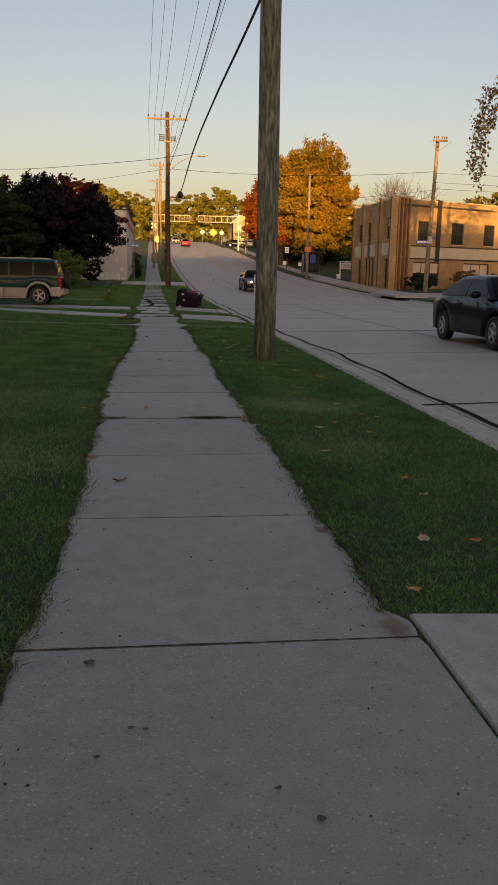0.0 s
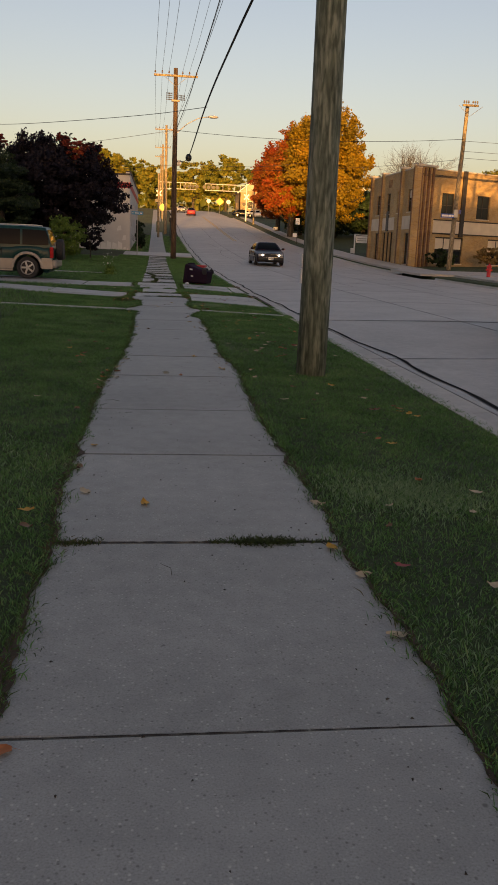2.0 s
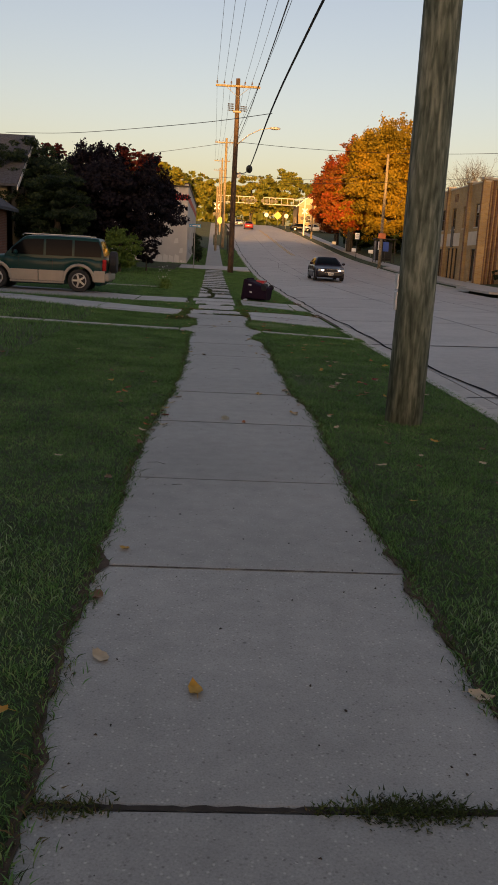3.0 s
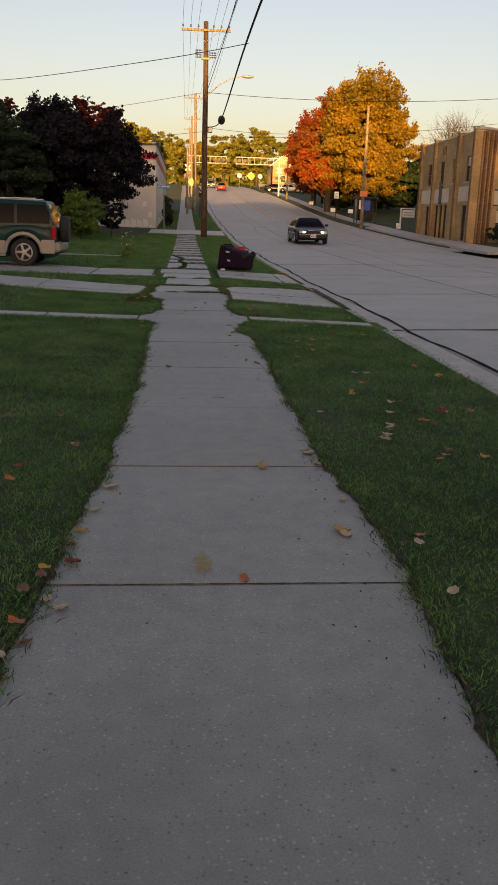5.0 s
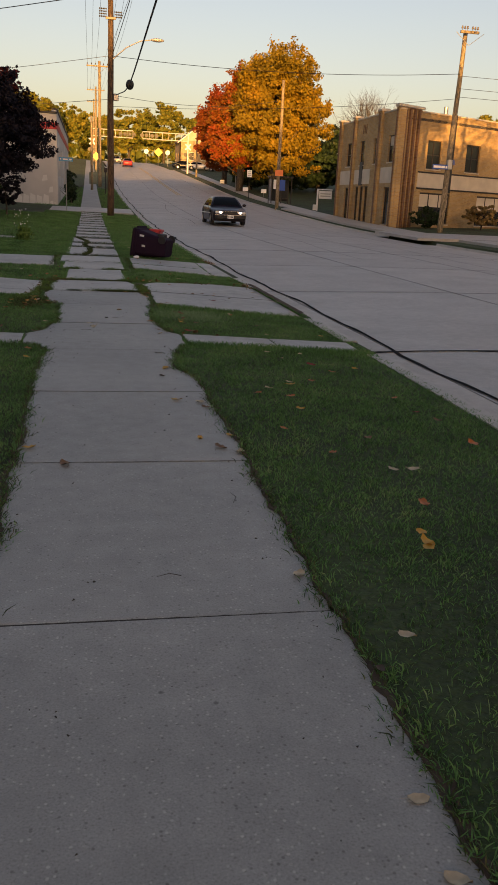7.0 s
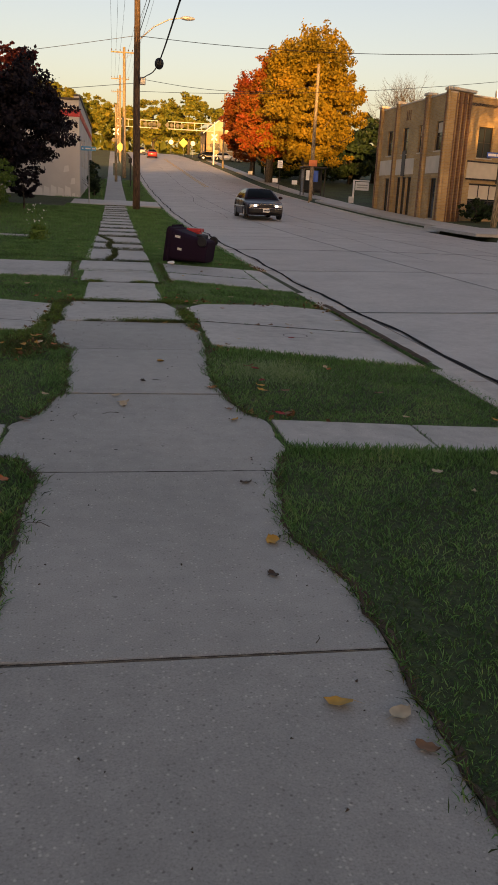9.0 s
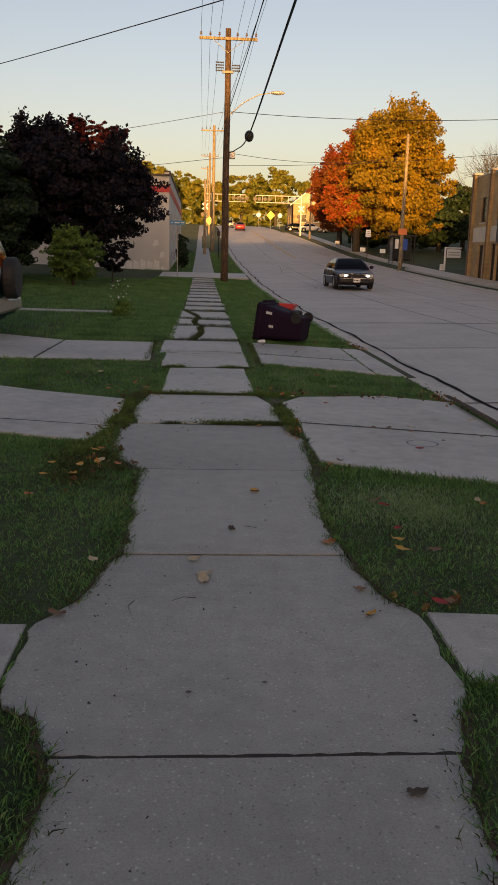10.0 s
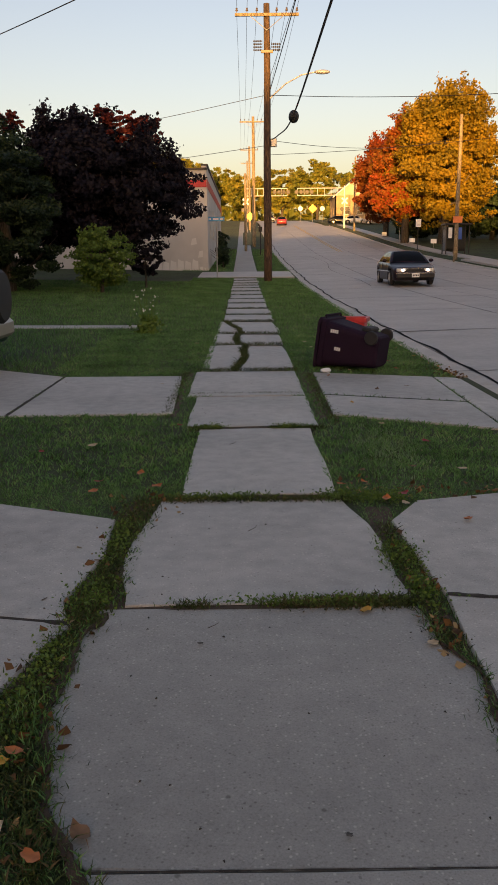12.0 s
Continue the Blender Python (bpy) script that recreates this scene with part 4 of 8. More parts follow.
for s0, s1 in ((0.55, 3.05), (3.75, 5.0), (5.25, 6.9), (8.9, 11.1)):
    part("stone_panel", slat_box(ms, s0, s1, -0.03, 0.05, 2.58, 3.48, 0.01), M_STONE, office, "pale stone panel")
part("stone_panel", slat_box(ms, 4.85, 5.45, -0.06, 0.05, 2.5, 3.95, 0.01), M_DARKTRIM, office, "dark green vertical sign board")
for s0, w in ((0.0, 0.5), (3.25, 0.4), (8.15, 0.55), (11.2, 0.38)):
    part("pilaster", slat_box(ms, s0, s0 + w, -0.16, 0.02, -0.4, BH + 0.16, 0.01), M_BRICK, office)
    part("pilaster_band", slat_box(ms, s0 + w * 0.3, s0 + w * 0.7, -0.2, 0.0, -0.4, BH + 0.05, 0.01), M_BRICK_DK, office)
    part("pilaster_cap", slat_box(ms, s0 - 0.06, s0 + w + 0.06, -0.22, 0.35, BH + 0.16, BH + 0.28, 0.01), M_STONE, office)
for s in (5.0, 5.3, 5.6):
    part("brick_slit", slat_box(ms, s, s + 0.07, -0.04, 0.02, 5.65, 6.2), M_BRICK_DK, office)
part("coping", slat_box(ms, 0, 11.6, -0.05, 0.35, BH, BH + 0.08, 0.01), M_STONE, office)
part("wall", wall(BB, BC, B0 - 0.4, B0 + BH + 0.12, []), M_BRICK, office)
mc = on_wall(BB, BC, B0)
for s in (0.25, 0.65, 1.05, 1.45):
    part("rib", slat_box(mc, s, s + 0.16, -0.12, 0.02, -0.4, BH + 0.06, 0.01), M_BRICK_DK, office)
part("coping", slat_box(mc, -0.1, 1.9, -0.16, 0.4, BH + 0.12, BH + 0.26, 0.01), M_STONE, office)
fr_up = [(0.75, 1.95, 3.5, 5.1), (4.15, 5.4, 3.5, 5.1), (7.6, 8.8, 3.5, 5.1), (11.0, 12.2, 3.5, 5.1)]
fr_low = [(0.45, 3.1, 0.35, 2.15), (5.6, 8.4, 0.35, 2.15), (10.6, 13.4, 0.35, 2.15)]
part("wall", wall(BC, BD, B0 - 0.4, B0 + BH, [(a, b, c + 0.4, d + 0.4) for a, b, c, d in fr_up + fr_low]), M_BRICK, office)
mf = on_wall(BC, BD, B0)
for h in fr_up:
    window_in(office, mf, h, M_DARKTRIM, 2, 2)
for i, h in enumerate(fr_low):
    window_in(office, mf, h, M_DARKTRIM, 3, 2, 0.5 if i else 0.55, fw=0.09)
part("stone_band", slat_box(mf, 0.1, 15.7, -0.04, 0.05, 2.42, 3.25, 0.01), M_STONE, office, "pale stone band")
for z in (2.34, 3.25):
    part("trim", slat_box(mf, 0.1, 15.7, -0.07, 0.05, z, z + 0.08, 0.01), M_DARKTRIM, office)
part("coping", slat_box(mf, 0, 15.9, -0.05, 0.35, BH, BH + 0.08, 0.01), M_STONE, office)
part("vent_pipe", tube([(21.5, 62.6, B0 + BH - 0.4), (21.5, 62.6, B0 + BH + 0.75)], [0.13, 0.13], 10), M_STEEL, office, "steel vent pipe on the roof")
part("downpipe", slat_box(mf, 2.55, 2.9, -0.14, 0.0, 2.2, BH + 0.1, 0.01), M_DARKTRIM, office, "dark flat chimney duct")
part("wall", wall(BD, BE, B0 - 0.4, B0 + BH, []), M_BRICK, office)
part("wall", wall(BE, BA, B0 - 0.2, B0 + BH, []), M_BRICK, office)
part("roof", prism([BB, BC, BD, BE, (17.4, 70.2)], 0.15, "z", B0 + BH - 0.45), M_ROOF, office)

# rendered white building past the side street
shop = tagged(empty("rendered_building"), "windowless cream rendered building with a red band under its eaves", "building")
Z0, SH = 0.45, 5.7
part("wall", wall((-17.0, 69.0), (-2.15, 68.0), Z0 - 0.5, Z0 + SH, []), M_STUCCO, shop)
part("wall", wall((-2.15, 68.0), (-2.1, 96.0), Z0 - 0.5, Z0 + SH + 0.2, [(3, 4.6, 2.6, 4.2), (8, 9.6, 2.6, 4.4), (14, 15.2, 1.8, 4.4), (19, 20.6, 3.0, 4.8)]), M_STUCCO, shop)
part("wall", wall((-2.1, 96.0), (-17, 96.0), Z0, Z0 + SH, []), M_STUCCO, shop)
part("wall", wall((-17.0, 96.0), (-17, 69.0), Z0 - 0.5, Z0 + SH, []), M_STUCCO, shop)
mw = on_wall((-17.0, 69.0), (-2.15, 68.0), Z0)
part("eaves", slat_box(mw, 0, 14.9, -0.08, 0.3, SH - 0.02, SH + 0.1, 0.01), M_DARKTRIM, shop)
part("red_band", slat_box(mw, 12.7, 14.87, -0.03, 0.02, SH - 0.95, SH - 0.55, 0.005), M_RED, shop, "faded red painted band")
mr = on_wall((-2.15, 68.0), (-2.1, 96.0), Z0)
part("red_band", slat_box(mr, 0.0, 28, -0.03, 0.02, SH - 0.95, SH - 0.5, 0.005), M_RED, shop, "faded red painted band")
part("eaves", slat_box(mr, 0, 28, -0.08, 0.3, SH + 0.18, SH + 0.3, 0.01), M_DARKTRIM, shop)
for h in ((3, 4.6, 2.1, 3.7), (8, 9.6, 2.1, 3.9), (14, 15.2, 1.3, 3.9), (19, 20.6, 2.5, 4.3)):
    window_in(shop, mr, h, M_DARKTRIM, 2, 1)
part("roof", prism([(-16.9, 69.2), (-2.3, 68.2), (-2.3, 95.9), (-16.9, 95.9)], 0.12, "z", Z0 + SH - 0.3), M_ROOF, shop)
prnd = random.Random(5)
for k in range(7):
    s = 11.8 + 0.42 * k; hgt = 0.25 + 0.45 * prnd.random()
    o = [(s, 0.05), (s + 0.42, 0.05), (s + 0.4, 0.05 + hgt), (s + 0.28, 0.2 + hgt * 0.8), (s + 0.1, 0.1 + hgt * 1.1)]
    bm = prism(o, 0.012, "y", -0.014); bm.transform(mw)
    part("render_patch", bm, M_STUCCO2, shop)
for s, z in ((13.3, 3.5), (13.9, 1.6), (12.6, 2.6), (14.3, 0.9)):
    o = [(s, z), (s + 0.35, z + 0.06), (s + 0.3, z + 0.4), (s + 0.08, z + 0.36)]
    bm = prism(o, 0.012, "y", -0.014); bm.transform(mw)
    part("render_patch", bm, M_STUCCO2, shop)
for k in range(16):
    s = 0.3 + 1.6 * k * prnd.uniform(0.8, 1.1); z = prnd.uniform(0.3, 4.2)
    if any(a - 1 < s < b + 0.2 for a, b in ((3, 4.6), (8, 9.6), (14, 15.2), (19, 20.6))) or s > 26:
        continue
    o = [(s, z), (s + 0.7, z + 0.05), (s + 0.6, z + 0.7), (s + 0.15, z + 0.6)]
    bm = prism(o, 0.012, "y", -0.014); bm.transform(mr)
    part("render_patch", bm, M_STUCCO2, shop)


def house(x, y, turn, w, d, eave, ridge, wall_m, roof_m, label, base=None, wins=2, awning=False):
    """A small gabled house; its gable end faces its own -y."""
    z0 = lie(x, y) if base is None else base
    root = tagged(empty("house", Matrix.Translation((x, y, z0)) @ Matrix.Rotation(radians(turn), 4, "Z")), label, "house", "houses")
    holes = []
    for k in range(wins):
        c = w * (k + 1) / (wins + 1)
        holes.append((c - 0.5, c + 0.5, 1.2 + 0.4, 2.6 + 0.4))
    A, B, C, D = (-w / 2, -d / 2), (w / 2, -d / 2), (w / 2, d / 2), (-w / 2, d / 2)
    part("wall", wall(A, B, -0.4, eave, holes, 0.2), wall_m, root)
    sidew = [(d * 0.3 - 0.45, d * 0.3 + 0.45, 1.6, 2.9), (d * 0.7 - 0.45, d * 0.7 + 0.45, 1.6, 2.9)]
    part("wall", wall(B, C, -0.4, eave, sidew, 0.2), wall_m, root)
    part("wall", wall(C, D, -0.4, eave, [], 0.2), wall_m, root)
    part("wall", wall(D, A, -0.4, eave, sidew, 0.2), wall_m, root)
    m = on_wall(A, B, -0.4)
    for h in holes:
        window_in(root, m, h, M_WHITE, 1, 2)
    for p, q in ((B, C), (D, A)):
        mm = on_wall(p, q, -0.4)
        for h in sidew:
            window_in(root, mm, h, M_WHITE, 1, 2)
    for yy in (-d / 2, d / 2 - 0.15):
        part("gable", prism([(-w / 2, eave), (w / 2, eave), (0, ridge - 0.08)], 0.15, "y", yy), M_SIDING, root, "sided gable")
    for s in (-1, 1):
        o = 0.45
        sl = (ridge - eave) / (w / 2)
        part("roof", prism([(0, ridge), (s * (w / 2 + o), eave - sl * o), (s * (w / 2 + o), eave - sl * o + 0.14), (0, ridge + 0.16)], d + 0.8, "y", -d / 2 - 0.4), roof_m, root)
        part("bargeboard", prism([(0, ridge - 0.2), (s * (w / 2 + o), eave - sl * o - 0.2), (s * (w / 2 + o), eave - sl * o), (0, ridge)], 0.05, "y", -d / 2 - 0.44), M_WHITE, root)
    if awning:
        part("awning", prism([(-d * 0.1, 2.55), (-d * 0.1 + 0.02, 2.65), (-d * 0.1 - 1.3, 2.25), (-d * 0.1 - 1.3, 2.15)], w * 0.5, "x", w * 0.05), M_WHITE, root, "white metal awning over the porch").location.y = -d * 0.4
    part("chimney", box(w * 0.2, w * 0.2 + 0.6, 0, 0.6, eave, ridge + 0.7, 0.02), M_BRICK_RED, root)
    return root


house(-14.5, 42.0, 0, 8.4, 9.0, 3.0, 5.5, M_BRICK_RED, M_SHINGLE, "brick bungalow with a sided gable and a white porch awning", awning=True)
house(-15.2, 53.0, 90, 8.0, 9.0, 4.2, 6.8, M_SIDING, M_SHINGLE, "sided house with a dark shingled roof behind the trees")
house(21, 178, 0, 9, 9, 4.6, 8.2, plain("yellow_siding", (0.34, 0.25, 0.13), 0.7), M_SHINGLE, "yellow sided house beyond the crossing", wins=3)
house(36, 168, 20, 9, 9, 4.4, 7.6, M_SIDING, M_SHINGLE, "tan sided house beyond the crossing", wins=3)
house(-14, 190, 0, 9, 9, 4.2, 7.0, M_SIDING, M_SHINGLE, "sided house far up the hill")
# unseen houses added beside the road, only for bounce light and reflections
for k, (hx, hy, ht) in enumerate(((-13, 6, 90), (-13, -16, 90), (37, 8, -90), (37, -14, -90), (-13, 22, 90))):
    house(hx, hy, ht, 8.0, 9.0, 3.4, 6.4, M_SIDING if k % 2 else M_BRICK_RED, M_SHINGLE, "unseen gabled house added for bounce light and reflections")

# ---- trees and shrubs ----
def mesh_np(name, verts, faces, material, smooth=False):
    """A mesh from arrays; faces all of one size."""
    me = bpy.data.meshes.new(name)
    n, k = faces.shape
    me.vertices.add(len(verts)); me.vertices.foreach_set("co", verts.astype(np.float32).ravel())
    me.loops.add(n * k); me.loops.foreach_set("vertex_index", faces.astype(np.int32).ravel())
    me.polygons.add(n)
    me.polygons.foreach_set("loop_start", np.arange(0, n * k, k, dtype=np.int32))
    me.update(calc_edges=True)
    me.materials.append(material)
    return me


def leaves_np(rs, centres, size, droop=0.3, out=None):
    """Small bent leaf sprays, each two triangles folded along the midrib, at the given places."""
    n = len(centres)
    a = rs.normal(size=(n, 3)); a[:, 2] -= droop; a /= np.linalg.norm(a, axis=1)[:, None]
    if out is not None:
        face = out / np.maximum(0.1, np.linalg.norm(out, axis=1))[:, None] * 0.8 + rs.normal(size=(n, 3)) * 0.75
        b = np.cross(a, face); b /= np.linalg.norm(b, axis=1)[:, None]
        a = np.cross(face, b); a /= np.linalg.norm(a, axis=1)[:, None]
    else:
        b = np.cross(a, rs.normal(size=(n, 3)))
    b /= np.linalg.norm(b, axis=1)[:, None]
    c = np.cross(a, b)
    s = size * rs.uniform(0.6, 1.35, (n, 1))
    v = np.empty((n, 4, 3))
    v[:, 0] = centres - a * s * 0.6
    v[:, 1] = centres + b * s * 0.42 + c * s * 0.16
    v[:, 2] = centres + a * s * 0.6
    v[:, 3] = centres - b * s * 0.42 + c * s * 0.16
    i = np.arange(n)[:, None] * 4
    f = np.concatenate([i + np.array([[0, 1, 2]]), i + np.array([[0, 2, 3]])], axis=0)
    return v.reshape(-1, 3), f


def crown_points(rs, n, rx, ry, rz, cz, clumps, shell=0.3, taper=0.0, shoots=0, reach=0.8):
    """Leaf places on many small flat clumps that fill an uneven crown, with leafy shoots standing out of its upper edge."""
    clumps *= 3
    d = rs.normal(size=(clumps, 3)); d /= np.linalg.norm(d, axis=1)[:, None]
    az, ph = np.arctan2(d[:, 1], d[:, 0]), rs.uniform(0, 6.28, 3)
    lump = 1 + 0.09 * np.sin(3 * az + ph[0]) + 0.07 * np.sin(7 * az + 4 * d[:, 2] + ph[1]) + 0.06 * np.sin(9 * d[:, 2] + ph[2])
    rad = rs.uniform(0.12, 1.0, clumps) ** 0.4 * lump
    cc = d * rad[:, None]
    if taper:
        cc[:, :2] *= (1 - taper * (cc[:, 2:3] * 0.5 + 0.5))
    box_ = np.array([[rx, ry, rz]])
    centre = cc * box_ * 0.92
    size = rs.uniform(0.07, 0.155, clumps) * (rx + ry + rz) / 3
    m = n - n // 9 if shoots else n
    pick = rs.choice(clumps, m, p=size ** 2 / np.sum(size ** 2))
    q = rs.normal(size=(m, 3)); q /= np.linalg.norm(q, axis=1)[:, None]
    q *= rs.uniform(shell, 1.0, (m, 1)) ** 0.7
    p = centre[pick] + q * size[pick][:, None] * np.array([[1.3, 1.3, 0.62]])
    if shoots:
        up = np.flatnonzero((d[:, 2] > -0.1) & (rad > 0.8))
        root = centre[rs.choice(up, shoots)]
        lean = root / np.array([[rx * 2.2, ry * 2.2, rz * 4]]) + rs.normal(0, 0.15, (shoots, 3)) + np.array([[0, 0, 0.9]])
        own = rs.integers(0, shoots, n - m)
        t = rs.uniform(0, 1, (n - m, 1))
        far_ = (rs.uniform(0.5, 1.2, shoots) * reach)[own][:, None]
        p = np.concatenate([p, root[own] + lean[own] * t * far_ + rs.normal(0, 0.17, (n - m, 3))])
    p[:, 2] += cz
    return p


def limbs(rs, h, crown_z, spread, r0, count, bm=None):
    trunk = [(0, 0, -0.3), (0.05 * spread * 0.3, 0.02, h * 0.25), (-0.05, 0.04, h * 0.5), (0.08, -0.05, h * 0.85)]
    bm = tube(trunk, [r0 * 1.25, r0, r0 * 0.75, r0 * 0.2], 10, bm)
    for k in range(count):
        a = k * 2.4 + rs.uniform(-0.4, 0.4)
        z = crown_z * rs.uniform(0.75, 1.0) + (h - crown_z) * rs.uniform(0, 0.55)
        L = spread * rs.uniform(0.5, 0.9)
        e = Vector((math.cos(a) * L, math.sin(a) * L, z + L * rs.uniform(0.35, 0.8)))
        m = Vector((math.cos(a) * L * 0.45, math.sin(a) * L * 0.45, z + L * 0.15))
        tube([(0, 0, z - 0.15), m, e], [r0 * 0.4, r0 * 0.25, r0 * 0.06], 6, bm)
        for s in (-0.6, 0.6):
            a2 = a + s
            e2 = m + Vector((math.cos(a2), math.sin(a2), 0.7)) * L * 0.5
            tube([m, e2], [r0 * 0.18, r0 * 0.04], 5, bm)
    return bm


def tree(name, x, y, h, crown_z, rx, ry, n, size, leaf_m, label, seed, clumps=60, r0=0.25, taper=0.0, bark=None, base=None, category="tree", shoots=0, reach=0.8):
    rs = np.random.default_rng(seed)
    z0 = lie(x, y) if base is None else base
    root = tagged(empty(name, Matrix.Translation((x, y, z0))), label, category, "trees")
    part("trunk", limbs(rs, h, crown_z + 0.4, max(rx, ry) * 0.8, r0, 9), bark or M_BARK, root, smooth=True)
    rz = (h - crown_z) / 2
    p = crown_points(rs, n, rx, ry, rz, crown_z + rz, clumps, taper=taper, shoots=shoots, reach=reach)
    v, f = leaves_np(rs, p, size, out=p - np.array([[0, 0, crown_z + rz * 0.7]]))
    ob = new("crown", mesh_np("crown", v, f, leaf_m)); ob.parent = root
    return root


L_YELLOW = foliage("gold_leaves", [(0.12, (0.13, 0.105, 0.010)), (0.42, (0.28, 0.195, 0.012)), (0.70, (0.37, 0.225, 0.012)), (0.96, (0.38, 0.125, 0.012))], 0.6, 0.4, 0.3, 0.34)
L_ORANGE = foliage("orange_leaves", [(0.15, (0.22, 0.12, 0.014)), (0.45, (0.32, 0.095, 0.014)), (0.75, (0.36, 0.046, 0.014)), (0.95, (0.36, 0.022, 0.014))], 0.6, 0.4, 0.3, 0.34)
L_RED = foliage("red_leaves", [(0.15, (0.22, 0.10, 0.016)), (0.5, (0.30, 0.065, 0.016)), (0.85, (0.30, 0.03, 0.014))], 0.6, 0.5, 0.3, 0.24)
L_OLIVE = foliage("olive_leaves", [(0.1, (0.06, 0.085, 0.014)), (0.5, (0.15, 0.165, 0.022)), (0.9, (0.28, 0.225, 0.026))], 0.6, 0.3, 0.12)
L_GREEN = foliage("dark_green_leaves", [(0.1, (0.010, 0.022, 0.009)), (0.6, (0.021, 0.042, 0.016)), (0.95, (0.036, 0.066, 0.020))], 0.55, 0.15, 0.7)
L_BUSH = foliage("bush_leaves", [(0.1, (0.05, 0.10, 0.020)), (0.6, (0.11, 0.20, 0.035)), (0.95, (0.20, 0.28, 0.06))], 0.55, 0.2, 1.2)
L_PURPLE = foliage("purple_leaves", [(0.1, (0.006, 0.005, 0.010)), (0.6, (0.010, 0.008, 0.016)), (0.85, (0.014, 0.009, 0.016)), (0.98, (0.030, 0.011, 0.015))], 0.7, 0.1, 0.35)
L_BIRCH = foliage("pale_leaves", [(0.1, (0.16, 0.11, 0.04)), (0.6, (0.35, 0.24, 0.09)), (0.95, (0.45, 0.35, 0.16))], 0.6, 0.3, 0.6)
L_SHADEBELT = foliage("shade_belt_leaves", [(0.1, (0.04, 0.05, 0.015)), (0.9, (0.10, 0.09, 0.02))], 0.7, 0.0, 0.1)

# the gold maple over the bus stop, with its orange and red neighbours
tree("maple_tree", 19.9, 104.5, 15.7, 1.4, 7.1, 6.4, 64000, 0.25, L_YELLOW, "tall golden maple tree lit by the low sun", 1, 170, 0.45, 0.38, shoots=90, reach=1.2)
tree("maple_tree", 16.6, 107.5, 12.6, 1.6, 4.6, 4.6, 34000, 0.25, L_ORANGE, "orange-red maple tree beside the golden one", 2, 110, 0.35, 0.4, shoots=60, reach=1.2)
tree("maple_tree", 16.9, 121.0, 11.6, 1.4, 5.0, 4.6, 34000, 0.27, L_RED, "red maple tree by the climbing road", 3, 110, 0.3, 0.35, shoots=80, reach=1.4)
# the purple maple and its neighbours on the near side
tree("purple_maple_tree", -6.75, 56.2, 6.7, 0.9, 4.9, 4.6, 62000, 0.15, L_PURPLE, "dark purple-leaved maple tree, top coloured red as if sunlit", 4, 120, 0.3, shoots=46, reach=0.6)
tree("evergreen_tree", -10.6, 52.0, 7.0, 0.3, 3.4, 3.4, 70000, 0.10, L_GREEN, "dark green dense evergreen beside the purple maple", 5, 90, 0.25, 0.2)
tree("evergreen_tree", -8.4, 49.5, 5.2, 0.1, 2.4, 2.6, 50000, 0.09, L_GREEN, "low dark green evergreen on the lawn's edge", 6, 70, 0.2, 0.2)
tree("evergreen_tree", -14.5, 47.8, 6.2, 0.2, 3.0, 3.0, 18000, 0.18, L_GREEN, "dark green evergreen beside the house", 7, 70, 0.2, 0.2)
tree("bush", -5.15, 49.5, 2.35, 0.05, 1.15, 1.1, 9000, 0.085, L_BUSH, "round leafy green bush on the lawn", 8, 130, 0.06, category="bush")
tree("purple_bush", -4.0, 53.0, 1.65, 0.35, 0.75, 0.75, 2200, 0.13, L_PURPLE, "small dark purple bush on the lawn", 9, 26, 0.04, category="bush")
tree("bush", -2.0, 88.0, 2.0, 0.0, 0.9, 1.6, 2600, 0.2, L_GREEN, "clipped dark green bush beside the sidewalk", 10, 30, 0.06, category="bush")
tree("bush", -1.4, 71.5, 1.5, 0.05, 0.45, 1.6, 2000, 0.14, L_GREEN, "dark shrubs along the rendered wall", 11, 26, 0.04, category="bush")
# sprays at the purple maple's top, low sun painted in as redder leaves
L_SUNTIP = foliage("sunlit_tips", [(0.1, (0.05, 0.012, 0.014)), (0.55, (0.16, 0.028, 0.02)), (0.95, (0.30, 0.06, 0.03))], 0.7, 0.2, 1.0)
maple = [o for o in scene.objects if o.name == "purple_maple_tree"][0]
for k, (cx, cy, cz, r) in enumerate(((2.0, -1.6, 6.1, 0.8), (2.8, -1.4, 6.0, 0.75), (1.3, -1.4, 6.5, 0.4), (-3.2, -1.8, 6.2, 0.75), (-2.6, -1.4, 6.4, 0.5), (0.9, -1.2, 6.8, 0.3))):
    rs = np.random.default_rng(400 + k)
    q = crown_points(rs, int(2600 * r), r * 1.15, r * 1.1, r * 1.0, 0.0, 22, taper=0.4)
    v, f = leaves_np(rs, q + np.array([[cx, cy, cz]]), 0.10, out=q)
    ob = tagged(new("sunlit_spray", mesh_np("sunlit_spray", v, f, L_SUNTIP)), "leaf spray coloured red for sunlit tips", kind="stuff"); ob.parent = maple
# along the brick building
tree("bush", 19.2, 58.3, 1.25, 0.0, 1.1, 0.6, 2600, 0.13, L_GREEN, "dark clipped shrub under the brick wall", 12, 30, 0.05, category="bush")
tree("bush", 23.3, 59.6, 1.5, 0.1, 1.2, 0.7, 2600, 0.14, L_BIRCH, "sunlit golden shrub under the windows", 13, 30, 0.05, category="bush")
tree("bush", 26.6, 61.3, 1.3, 0.0, 1.4, 0.7, 2400, 0.14, L_BIRCH, "sunlit golden shrub under the windows", 14, 30, 0.05, category="bush")
